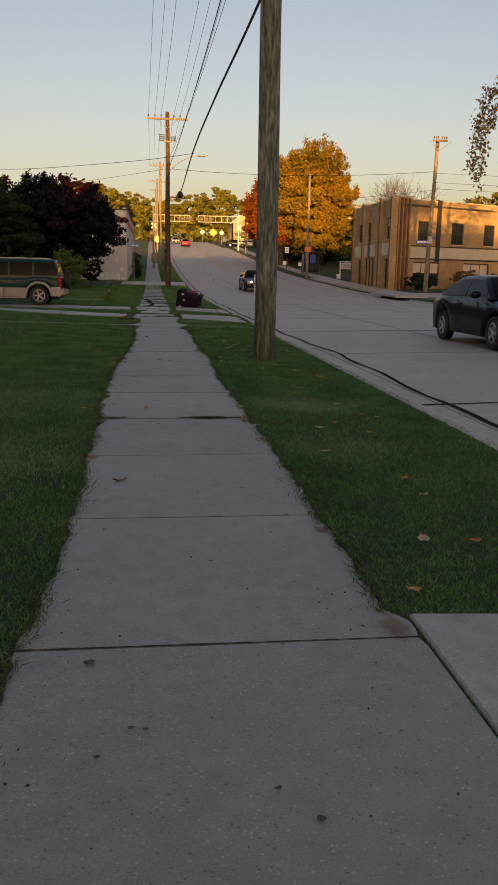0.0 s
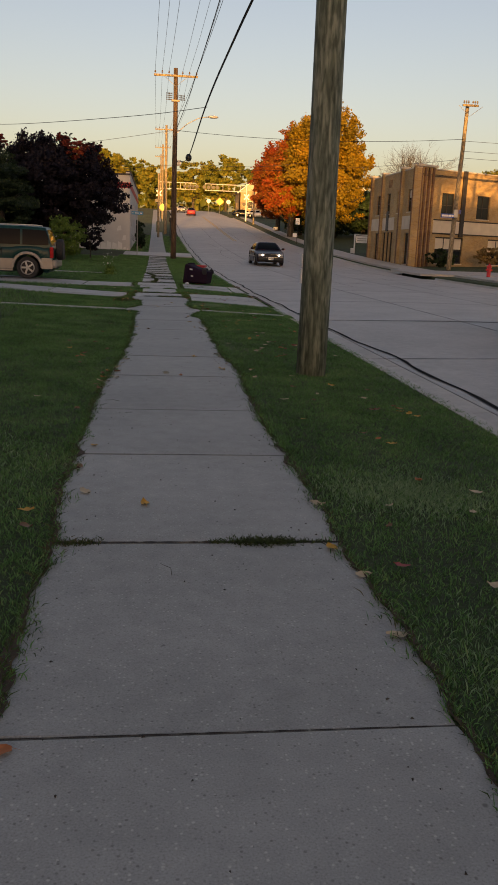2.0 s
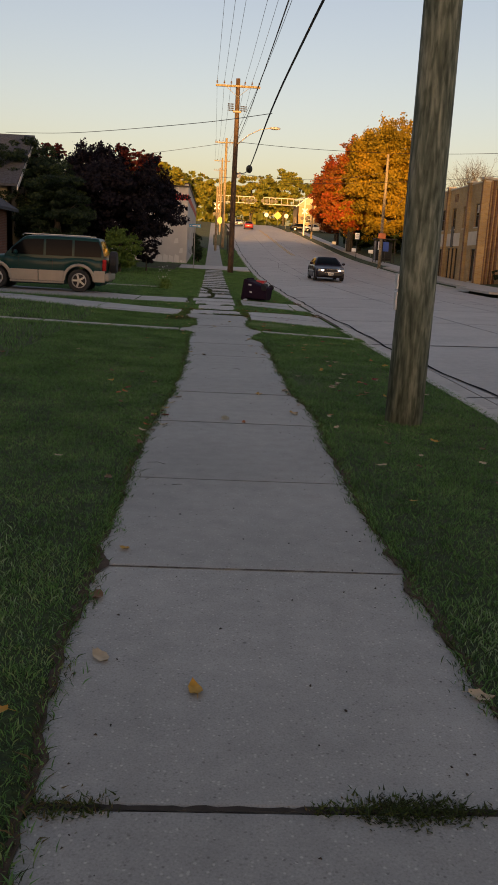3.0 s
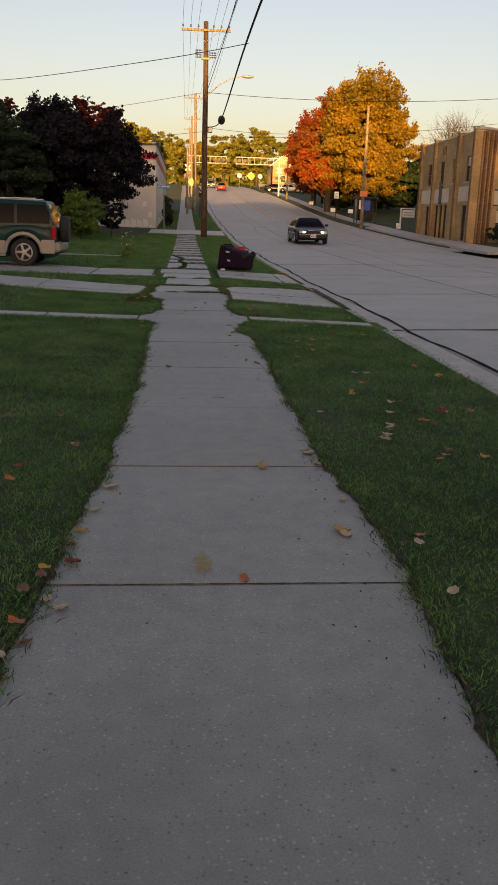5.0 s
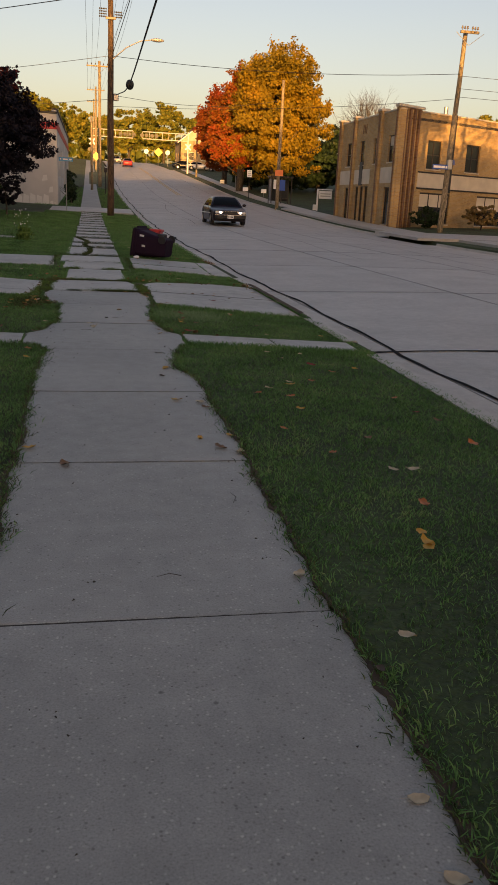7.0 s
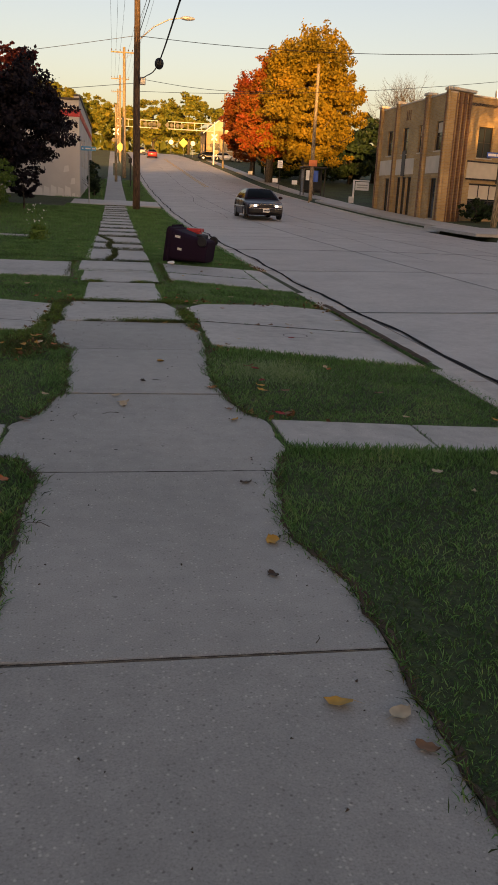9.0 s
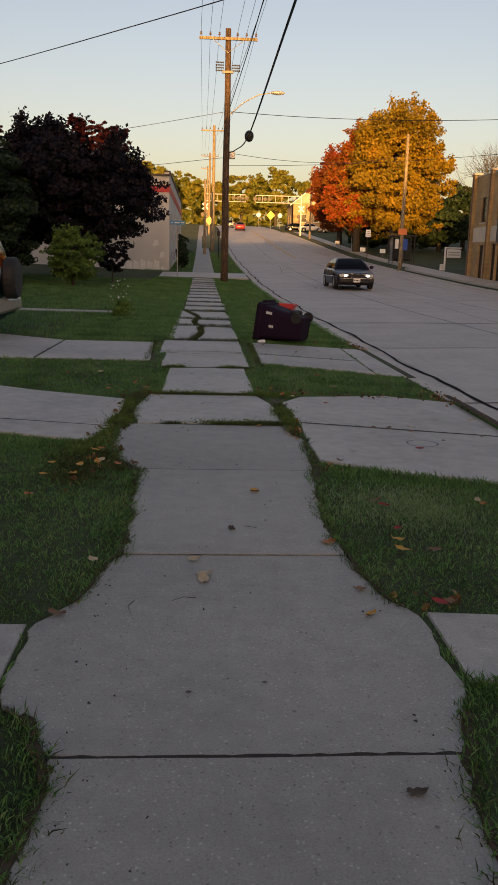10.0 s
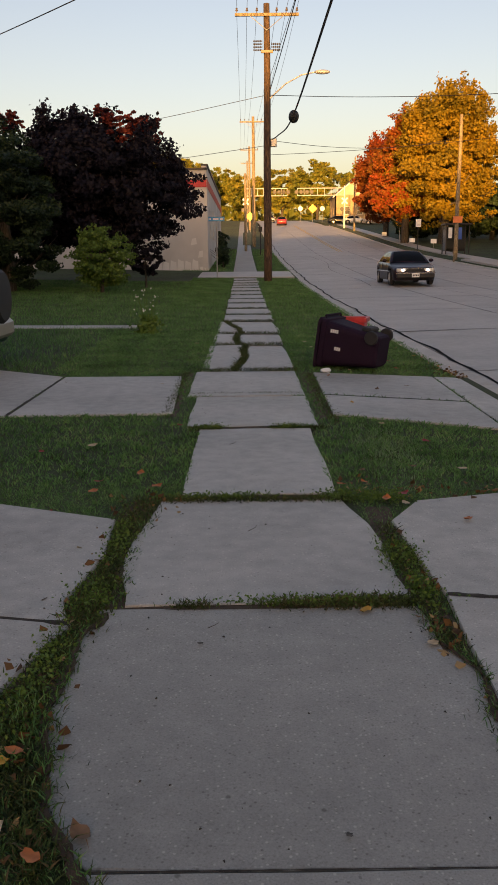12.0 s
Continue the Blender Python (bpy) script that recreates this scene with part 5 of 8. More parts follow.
# overhanging pale tree near the side street, and the far trees
tree("birch_tree", 19.6, 36.5, 12.0, 4.4, 4.4, 4.0, 2600, 0.17, L_BIRCH, "pale thin-leaved birch tree with hanging twigs", 15, 80, 0.18)
for i, (x, y, h, r, m) in enumerate((
        (-12, 205, 13, 6.5, L_OLIVE), (-5.5, 225, 12.5, 5.5, L_OLIVE), (-16, 180, 12, 5, L_OLIVE), (11, 262, 15, 8, L_OLIVE), (20, 250, 15.5, 8, L_OLIVE), (2, 285, 14, 7, L_OLIVE), (33, 242, 15, 8, L_OLIVE),
        (44, 215, 14, 8, L_OLIVE), (27, 215, 11, 5, L_OLIVE))):
    tree("tree", x, y, h, 2.5, r, r * 0.8, 9500, 0.6, m, "olive-yellow roadside tree catching the low sun", 30 + i, 70, 0.35)
for i, (x, y, h, r, m) in enumerate(((31, 116, 8, 5, L_GREEN), (27, 112, 5.5, 4, L_GREEN), (38, 112, 9, 5, L_GREEN), (24, 120, 5, 4, L_GREEN), (30, 100, 6.5, 3.6, L_GREEN), (27.5, 93.0, 5.2, 2.6, L_GREEN), (45, 108, 10, 5, L_OLIVE), (54, 110, 11, 6, L_ORANGE), (22.6, 109.5, 4.6, 3.2, L_GREEN), (18.5, 111.5, 3.8, 2.8, L_GREEN))):
    tree("tree", x, y, h, 0.3, r, r, 9000, 0.4, m, "dense shaded tree behind the bus stop" if m is L_GREEN else "autumn tree behind the brick building", 50 + i, 70, 0.25)


def bare_tree(x, y, h, seed):
    rs = np.random.default_rng(seed)
    root = tagged(empty("bare_tree", Matrix.Translation((x, y, lie(x, y)))), "leafless tree with fine grey twigs", "tree", "trees")
    bm = bmesh.new()
    def grow(p, d, L, r, lev):
        e = p + d * L
        tube([p, (p + e) / 2 + Vector(rs.normal(size=3)) * L * 0.05, e], [r, r * 0.8, r * 0.55], 5, bm, caps=False)
        if lev == 0:
            return
        for k in range(4 if lev > 2 else 3):
            nd = (d + Vector(rs.normal(size=3)) * 0.42 + Vector((0, 0, 0.12))).normalized()
            grow(p + d * L * rs.uniform(0.55, 1.0), nd, L * rs.uniform(0.55, 0.8), r * 0.5, lev - 1)
    grow(Vector((0, 0, -0.2)), Vector((0, 0, 1)), h * 0.34, 0.22, 5)
    part("trunk", bm, M_BARK, root)


# twigs of the birch that hang over the pavement, leafed along their length
birch = [o for o in scene.objects if o.name == "birch_tree"][0]
rs = np.random.default_rng(91)
for k in range(9):
    hx, hy, hz = -5.3 + rs.uniform(-0.7, 1.4), -1.5 + rs.uniform(-0.8, 0.8), 8.3 + rs.uniform(-0.8, 0.9)
    drop = rs.uniform(1.4, 3.6)
    line = np.array([[hx + 2.6, hy + 0.8, hz + 0.2], [hx + 0.5, hy + 0.1, hz + 0.3], [hx, hy, hz - drop * 0.4], [hx - 0.1, hy, hz - drop]])
    part("hanging_twig", tube([tuple(q) for q in line], [0.03, 0.016, 0.01, 0.004], 5), M_BARK, birch)
    t = rs.uniform(0, 3, 260)
    seg = np.minimum(2, t.astype(int)); u = (t - seg)[:, None]
    p = line[seg] * (1 - u) + line[seg + 1] * u + rs.normal(0, 0.13, (260, 3))
    v, f = leaves_np(rs, p, 0.13)
    ob = tagged(new("leaf_spray", mesh_np("leaf_spray", v, f, L_BIRCH)), kind="stuff"); ob.parent = birch


bare_tree(33.5, 112, 15.5, 1)
bare_tree(36.5, 116, 15.0, 2)

# leafy belt added behind the walker, beyond the view, to block the low sun
rs = np.random.default_rng(77)
pts = []
for k in range(60):
    bx = -120 + k * 2.8
    # heights set the shade line; the wavy stretch dapples the brick front
    top = 16.2 if bx < 4 else 9.0 + (4.4 * (0.5 + 0.5 * math.sin(bx * 1.7)) if 8 < bx < 24 else 0.0)
    pts.append(np.column_stack([rs.normal(bx, 1.6, 420), rs.normal(-60, 3.0, 420), rs.uniform(0.0, top + rs.uniform(-0.9, 0.9), 420)]))
for k in range(16):
    bx = 46 + k * 4
    pts.append(np.column_stack([rs.normal(bx, 1.6, 300), rs.normal(-62, 3.0, 300), rs.uniform(0.0, 8.2 + rs.uniform(-2.4, 1.8), 300)]))
v, f = leaves_np(rs, np.concatenate(pts), 1.9)
tagged(new("woods", mesh_np("woods", v, f, L_SHADEBELT)), "unseen leafy belt added behind the road to block the low sun", "woods", kind="stuff")
rs = np.random.default_rng(78)
pts = []
for k in range(90):
    a = k / 90 * 2 * math.pi
    if -0.25 < math.sin(a) < -0.999 or math.sin(a) < -0.2:
        continue
    bx, by = 20 + 330 * math.cos(a), 120 + 260 * math.sin(a)
    pts.append(np.column_stack([rs.normal(bx, 9, 240), rs.normal(by, 6, 240), rise(min(by, 300)) + rs.uniform(0, rs.uniform(9, 14), 240)]))
v, f = leaves_np(rs, np.concatenate(pts), 3.2)
tagged(new("distant_woods", mesh_np("distant_woods", v, f, L_OLIVE)), "far wooded skyline in autumn colours", "woods", kind="stuff")

# ---- grass ----
def inside(x, y, poly):
    r = np.zeros(len(x), bool)
    n = len(poly)
    for k in range(n):
        (x0, y0), (x1, y1) = poly[k], poly[(k + 1) % n]
        if y0 == y1:
            continue
        c = ((y0 > y) != (y1 > y)) & (x < (x1 - x0) * (y - y0) / (y1 - y0) + x0)
        r ^= c
    return r


def clear_of_paving(x, y, margin=0.0):
    keep = ~((y < 23.16) & (x > walk_left(y) + margin) & (x < walk_right(y) - margin))
    for y0, y1, x0, x1 in OLD:
        keep &= ~((y > y0 + 0.02) & (y < y1 - 0.02) & (x > x0 + 0.02) & (x < x1 - 0.02))
    keep &= ~((y > 66.9) & (x > -0.74) & (x < 0.64))
    keep &= ~((y > 30.36) & (y < 61.2) & (x > -0.62) & (x < 0.48))
    for o in PAVED:
        keep &= ~inside(x, y, o)
    keep &= x < np.where((y > 25) & (y < 31), 2.43, 2.53)
    return keep


RY = np.linspace(-20, 140, 641)
RZ = np.array([rise(float(q)) for q in RY])


def lie_np(x, y):
    z = np.interp(y, RY, RZ) - 0.012
    k = np.clip(-1.0 - x, 0, 9)
    z = z + slope(y) * k
    k = np.clip((x - 0.7) / (CURB_L - 0.7), 0, 1)
    return z - 0.07 * k


def blades(rs, x, y, hmin, hmax, width, lean=0.55, z=None, segs=2, away=None, grow=1.0):
    n = len(x)
    h = rs.uniform(hmin, hmax, n) * grow
    a = rs.uniform(0, 2 * np.pi, n) if away is None else away
    lx, ly = np.cos(a) * h * lean * rs.uniform(0.2, 1.2, n), np.sin(a) * h * lean * rs.uniform(0.2, 1.2, n)
    b = rs.uniform(0, 2 * np.pi, n)
    wx, wy = np.cos(b) * width / 2, np.sin(b) * width / 2
    z0 = (lie_np(x, y) if z is None else z) - 0.006
    if segs == 1:
        v = np.stack([np.column_stack([x - wx, y - wy, z0]), np.column_stack([x + wx, y + wy, z0]), np.column_stack([x + lx, y + ly, z0 + h])], axis=1)
        f = np.arange(n * 3).reshape(n, 3)
        return v.reshape(-1, 3), f
    v = np.stack([np.column_stack([x, y, z0]), np.column_stack([x + lx * 0.35 + wx, y + ly * 0.35 + wy, z0 + h * 0.55]),
                  np.column_stack([x + lx * 0.35 - wx, y + ly * 0.35 - wy, z0 + h * 0.6]), np.column_stack([x + lx, y + ly, z0 + h * 0.92])], axis=1)
    i = np.arange(n)[:, None] * 4
    f = np.concatenate([i + np.array([[0, 1, 2]]), i + np.array([[2, 1, 3]])], axis=0)
    return v.reshape(-1, 3), f


def lawn(name, x0, x1, y0, y1, density, hmin, hmax, width, seed, label, segs=2, lean=0.55):
    rs = np.random.default_rng(seed)
    n = int((x1 - x0) * (y1 - y0) * density)
    x, y = rs.uniform(x0, x1, n), rs.uniform(y0, y1, n)
    away = None
    if segs == 2:
        m = n // 26
        px, py = rs.uniform(x0, x1, m), rs.uniform(y0, y1, m)
        own = rs.integers(0, m, n)
        spread = rs.uniform(0.012, 0.03, m)[own]
        ox, oy = rs.normal(0, 1, n) * spread, rs.normal(0, 1, n) * spread
        sown = rs.uniform(0, 1, n) < 0.5
        x, y = np.where(sown, px[own] + ox, x), np.where(sown, py[own] + oy, y)
        grow = np.where(sown, rs.uniform(0.6, 1.25, m)[own], 0.85)
        away = np.where(sown, np.arctan2(oy, ox) + rs.normal(0, 0.5, n), rs.uniform(0, 6.28, n))
    patch = np.sin(x * 2.1 + 1.3 * np.sin(y * 0.9)) * np.sin(y * 1.7 + x) * 0.5 + 0.5
    seam = (y > 22.45) & (y < 30.3) & (((x > -0.94) & (x < -0.6)) | ((x > 0.42) & (x < 0.70)))
    seam &= ~((y > 24.6) & (y < 26.5))
    # thin, trodden grass beside the slabs and on a worn patch of the strip
    gap = np.where(x < 0, walk_left(y) - x, x - walk_right(y))
    band = 0.035 + 0.03 * np.sin(y * 2.3 + 1.7 * np.sin(y * 0.7)) + 0.015 * np.sin(y * 9.1)
    thin = np.where(y < 23.2, np.clip(gap / np.maximum(0.02, band), 0.25, 1.0), 1.0)
    thin *= 1 - 0.65 * np.exp(-((x - 0.78) / 0.2) ** 2 - ((y - 13.4) / 0.8) ** 2)
    keep = clear_of_paving(x, y) & (rs.uniform(0, 1, n) < thin * np.where(seam, 0.5, 0.6 + 0.4 * patch))
    x, y = x[keep], y[keep]
    v, f = blades(rs, x, y, hmin, hmax, width, lean, segs=segs, **({} if away is None else dict(away=away[keep], grow=grow[keep])))
    return tagged(new(name, mesh_np(name, v, f, M_GRASS)), label, "grass", kind="stuff")


lawn("grass", -2.6, -0.48, -1, 25, 9500, 0.010, 0.040, 0.0046, 101, "dense dark green mown lawn beside the sidewalk", lean=1.0)
lawn("grass", -2.6, -0.48, 25, 36, 3600, 0.018, 0.055, 0.008, 106, "dense green mown lawn between the driveways", lean=1.0)
lawn("grass", 0.36, 2.54, 1, 25, 9500, 0.010, 0.040, 0.0046, 102, "dense dark green grass strip beside the road", lean=1.0)
lawn("grass", 0.36, 2.54, 25, 36, 3600, 0.018, 0.055, 0.008, 107, "dense green grass strip between the driveway aprons", lean=1.0)
lawn("grass", -10, -2.6, 7, 58, 520, 0.04, 0.09, 0.013, 103, "mown green lawn in front of the houses", 1, 0.8)
lawn("grass", -2.6, 2.54, 36, 61.3, 800, 0.04, 0.085, 0.011, 104, "mown green grass along the old sidewalk", 1, 0.8)
lawn("grass", -3.6, 2.54, 67.3, 100, 200, 0.06, 0.12, 0.02, 105, "green grass along the sidewalk up the hill", 1, 0.8)

# longer grass that leans over the edges of the narrow walks and the slabs
rs = np.random.default_rng(127)
for x0, x1, y0, y1, n in ((-4.5, -0.78, 18.5, 18.84, 5200), (0.72, 2.5, 18.66, 18.97, 3000), (-2.8, -0.62, 21.9, 22.45, 3000), (0.65, 2.4, 21.1, 21.75, 3600)):
    x, y = rs.uniform(x0, x1, n), y1 - np.abs(rs.normal(0, (y1 - y0) * 0.45, n))
    keep = clear_of_paving(x, y)
    v, f = blades(rs, x[keep], y[keep], 0.03, 0.068, 0.005, 0.6)
    tagged(new("long_grass", mesh_np("long_grass", v, f, M_GRASS)), "longer green grass leaning over a concrete edge", "grass", kind="stuff")
n = 15000
y = rs.uniform(0.5, 23.0, n)
sides_ = rs.uniform(0, 1, n) < 0.5
off = np.abs(rs.normal(0.0, 0.045, n)) + 0.004
x = np.where(sides_, walk_left(y) - off, walk_right(y) + off)
keep = clear_of_paving(x, y) & (rs.uniform(0, 1, n) < 0.45 + 0.5 * np.sin(y * 1.9 + 2.0 * np.sin(y * 0.6)))
v, f = blades(rs, x[keep], y[keep], 0.022, 0.055, 0.0048, 0.9, away=np.where(sides_, 0.0, np.pi)[keep] + rs.normal(0, 1.0, int(keep.sum())))
tagged(new("long_grass", mesh_np("long_grass", v, f, M_GRASS)), "longer green grass leaning over the sidewalk edge", "grass", kind="stuff")

# patches of finer, paler grass
rs = np.random.default_rng(131)
for px, py, sx, sy, n in ((1.22, 6.95, 0.26, 0.22, 5200), (1.15, 4.9, 0.22, 0.25, 3000), (-1.25, 4.6, 0.3, 0.5, 5200), (-1.5, 7.2, 0.35, 0.5, 4200), (0.98, 20.9, 0.2, 0.22, 3800), (0.9, 26.0, 0.12, 0.4, 1600)):
    x, y = rs.normal(px, sx, n), rs.normal(py, sy, n)
    keep = clear_of_paving(x, y)
    v, f = blades(rs, x[keep], y[keep], 0.02, 0.048, 0.005, 0.9)
    tagged(new("pale_grass", mesh_np("pale_grass", v, f, M_PALEGRASS)), "patch of pale fine grass in the lawn", "grass", kind="stuff")

# tufts in the joints and cracks
def tufts(lines, seed, label, hi=0.042):
    rs = np.random.default_rng(seed)
    xs, ys_ = [], []
    for x0, y0, x1, y1, w, n in lines:
        t = rs.uniform(0, 1, n)
        xs.append(x0 + (x1 - x0) * t + rs.normal(0, w, n)); ys_.append(y0 + (y1 - y0) * t + rs.normal(0, w, n))
    x, y = np.concatenate(xs), np.concatenate(ys_)
    v, f = blades(rs, x, y, 0.012, hi, 0.006, 1.1, z=np.interp(y, RY, RZ) - 0.008)
    tagged(new("weeds", mesh_np("weeds", v, f, M_WEED)), label, "weeds", kind="stuff")


tufts([(0.05, 6.12, 0.6, 6.12, 0.012, 700), (0.18, 6.12, 0.42, 6.12, 0.028, 1600), (-0.62, 6.12, -0.45, 6.12, 0.025, 500)], 201, "dark grass tufts sprouting from a sidewalk joint", 0.030)
tufts([(-0.1, 23.16, 0.6, 23.16, 0.022, 900), (0.0, 23.16, 0.5, 23.18, 0.03, 1200), (-0.45, 23.16, -0.3, 23.16, 0.02, 250), (-0.65, 24.66, 0.45, 24.66, 0.03, 2600), (-0.6, 26.73, -0.4, 26.73, 0.03, 700), (0.05, 26.73, 0.5, 26.73, 0.03, 1200),
       (-0.8, 30.39, 0.5, 30.39, 0.02, 400), (-0.84, 28.52, 0.5, 28.52, 0.02, 250),
       (-0.92, 22.0, -0.84, 22.9, 0.03, 3600), (-0.92, 21.4, -1.0, 22.4, 0.09, 5200), (-0.66, 21.65, -0.86, 22.2, 0.03, 1500), (-0.82, 22.95, -0.78, 23.5, 0.045, 2600), (-0.79, 23.5, -0.78, 24.3, 0.028, 2600), (-0.78, 24.1, -0.74, 24.7, 0.05, 1500), (-0.88, 27.4, -0.88, 30.2, 0.03, 1500), (0.60, 22.75, 0.59, 24.2, 0.03, 1300), (0.57, 23.55, 0.58, 23.85, 0.035, 1100), (0.2, 23.17, 0.6, 23.17, 0.03, 1500), (0.62, 26.9, 0.62, 30.0, 0.03, 1500)], 202, "grass and weeds growing between the slabs and driveways")
tufts([(-0.30, 30.3, -0.21, 31.0, 0.022, 500), (-0.21, 31.0, -0.14, 31.75, 0.025, 500), (-0.14, 31.75, -0.17, 32.5, 0.025, 500), (-0.17, 32.5, -0.13, 33.2, 0.025, 400), (-0.24, 33.4, -0.30, 34.2, 0.025, 400), (-0.30, 34.2, -0.27, 35.1, 0.025, 400), (-0.2, 35.3, -0.26, 36.2, 0.025, 400), (-0.26, 36.2, -0.56, 38.0, 0.025, 600)]
      + [(-0.62, yy, 0.5, yy, 0.03, 800) for yy in OLD_JOINTS if yy < 61], 203, "weeds filling the cracks of the old sidewalk", 0.085)

# ragged grass and a little soil creeping over the slab edges
rs = np.random.default_rng(301)
n = 24000
y = rs.uniform(-1, 23.1, n)
lefts = rs.uniform(0, 1, n) < 0.5
creep = np.abs(rs.normal(0, 0.028, n)) * (0.6 + 0.8 * np.sin(y * 3.1 + 2 * np.sin(y * 0.9)) ** 2)
x = np.where(lefts, walk_left(y) + creep - 0.02, walk_right(y) - creep + 0.02)
keep = ~((x > 0) & (y < 1.9)) & ~((y > 18.8) & (y < 19.5))
x, y = x[keep], y[keep]
half_ = len(x) // 2
v, f = blades(rs, x[:half_], y[:half_], 0.015, 0.045, 0.005, 1.2, z=np.interp(y[:half_], RY, RZ) - 0.005)
tagged(new("edge_grass", mesh_np("edge_grass", v, f, M_GRASS)), "green grass leaning over the sidewalk edges", "grass", kind="stuff")
x, y = x[half_:], y[half_:]
v, f = blades(rs, x, y, 0.012, 0.045, 0.0042, 1.5, z=np.interp(y, RY, RZ) - 0.002)
tagged(new("edge_grass", mesh_np("edge_grass", v, f, M_WEED)), "ragged grass creeping over the sidewalk edges", "grass", kind="stuff")
M_SOIL = plain("damp_soil", (0.070, 0.049, 0.033), 0.95, vary=0.4, scale=25, bump=0.6)
for side in (-1, 1):
    bm = bmesh.new()
    prev = None
    r = random.Random(40 + side)
    for k in range(960):
        y = -1 + k * 0.025
        e = float(walk_left(y)) if side < 0 else float(walk_right(y))
        w = max(0.003, 0.004 + 0.03 * noise.noise((y * 1.1, side * 7.0, 0)) + 0.03 * noise.noise((y * 5.0, side * 3.0, 2)) + r.uniform(-0.006, 0.006))
        if side > 0 and y < 1.93 or 18.75 < y < 19.55:
            prev = None
            continue
        zz = rise(y)
        cur = [bm.verts.new((e + side * max(0.012, 0.026 + 0.035 * noise.noise((y * 0.9, side * 5.0, 4)) + r.uniform(-0.01, 0.01)), y, zz - 0.006)), bm.verts.new((e - side * w * 0.5, y, zz + 0.008)), bm.verts.new((e - side * w, y, zz + 0.003))]
        if prev:
            bm.faces.new((prev[0], prev[1], cur[1], cur[0])); bm.faces.new((prev[1], prev[2], cur[2], cur[1]))
        prev = cur
    bmesh.ops.recalc_face_normals(bm, faces=bm.faces)
    tagged(link("soil_edge", bm, M_SOIL, smooth=True), "dark damp soil along the sidewalk edge", "soil", kind="stuff")

# bare earth in the seams between the old slabs and the drives
for xa, xb, ya, yb in ((-0.98, -0.76, 22.35, 22.95), (-0.93, -0.65, 22.95, 23.45), (-0.88, -0.66, 23.45, 24.6), (-0.93, -0.77, 27.3, 30.2), (0.61, 0.68, 21.95, 22.7), (0.52, 0.68, 22.7, 23.2), (0.50, 0.67, 23.2, 24.5), (0.49, 0.70, 27.1, 30.1), (-0.6, 0.45, 24.64, 24.80), (-0.64, 0.46, 26.66, 26.84), (-0.8, 0.5, 23.12, 23.2), (2.40, 2.47, 21.3, 24.9)):
    bm = bmesh.new()
    nx, ny = 4, max(3, int((yb - ya) / 0.1))
    grid = [[bm.verts.new((xa + (xb - xa) * i / nx, ya + (yb - ya) * j / ny, rise(ya) - 0.004 + 0.008 * noise.noise((i * 2.3, j * 0.7, xa)) - (0.012 if i in (0, nx) else 0))) for i in range(nx + 1)] for j in range(ny + 1)]
    for p_, q_ in zip(grid, grid[1:]):
        for i in range(nx):
            bm.faces.new((p_[i], p_[i + 1], q_[i + 1], q_[i]))
    tagged(link("bare_soil", bm, M_SOIL, smooth=True), "dark brown bare soil in the seam beside the slabs", "soil", kind="stuff")

# low leafy weeds rooted in the seams
for k, (wx, wy, wr, wl) in enumerate(((0.58, 23.72, 0.05, 0.10), (0.60, 23.3, 0.035, 0.10), (0.66, 24.66, 0.08, 0.06), (-0.81, 23.25, 0.055, 0.11), (-0.80, 23.95, 0.035, 0.22), (-0.87, 22.62, 0.04, 0.20), (-0.93, 22.25, 0.06, 0.14), (0.15, 23.17, 0.22, 0.022), (0.42, 24.70, 0.08, 0.05), (-0.30, 24.70, 0.2, 0.022), (0.22, 26.73, 0.06, 0.02), (-0.45, 26.73, 0.06, 0.02))):
    rs = np.random.default_rng(330 + k)
    p = np.column_stack([rs.normal(wx, wr, 700), rs.normal(wy, wl, 700), np.abs(rs.normal(0.008, 0.014, 700)) + rise(wy)])
    v, f = leaves_np(rs, p, 0.013)
    tagged(new("weed_clump", mesh_np("weed_clump", v, f, L_BUSH)), "low leafy green weeds rooted between slabs", "weeds", kind="stuff")

# flowering stalk on the lawn, and tall weeds
rs = np.random.default_rng(9)
stalk = tagged(empty("flower_plant", Matrix.Translation((-1.95, 35.5, lie(-1.95, 35.5)))), "spindly plant with small white flowers", "plant")
for k in range(7):
    a = k * 0.9
    part("stem", tube([(0.08 * math.cos(a), 0.08 * math.sin(a), -0.02), (0.12 * math.cos(a), 0.12 * math.sin(a), 0.45), (0.2 * math.cos(a), 0.2 * math.sin(a), 0.65 + 0.08 * (k % 3))], [0.008, 0.006, 0.003], 5), L_BUSH, stalk)
p = np.column_stack([rs.normal(0, 0.11, 260), rs.normal(0, 0.11, 260), rs.uniform(0, 0.35, 260)])
v, f = leaves_np(rs, p, 0.08)
ob = new("leaves", mesh_np("leaves", v, f, L_BUSH)); ob.parent = stalk
p = np.column_stack([rs.normal(0, 0.13, 26), rs.normal(0, 0.13, 26), rs.uniform(0.35, 0.85, 26)])
v, f = leaves_np(rs, p, 0.042)
ob = tagged(new("flowers", mesh_np("flowers", v, f, M_WHITE)), kind="stuff"); ob.parent = stalk

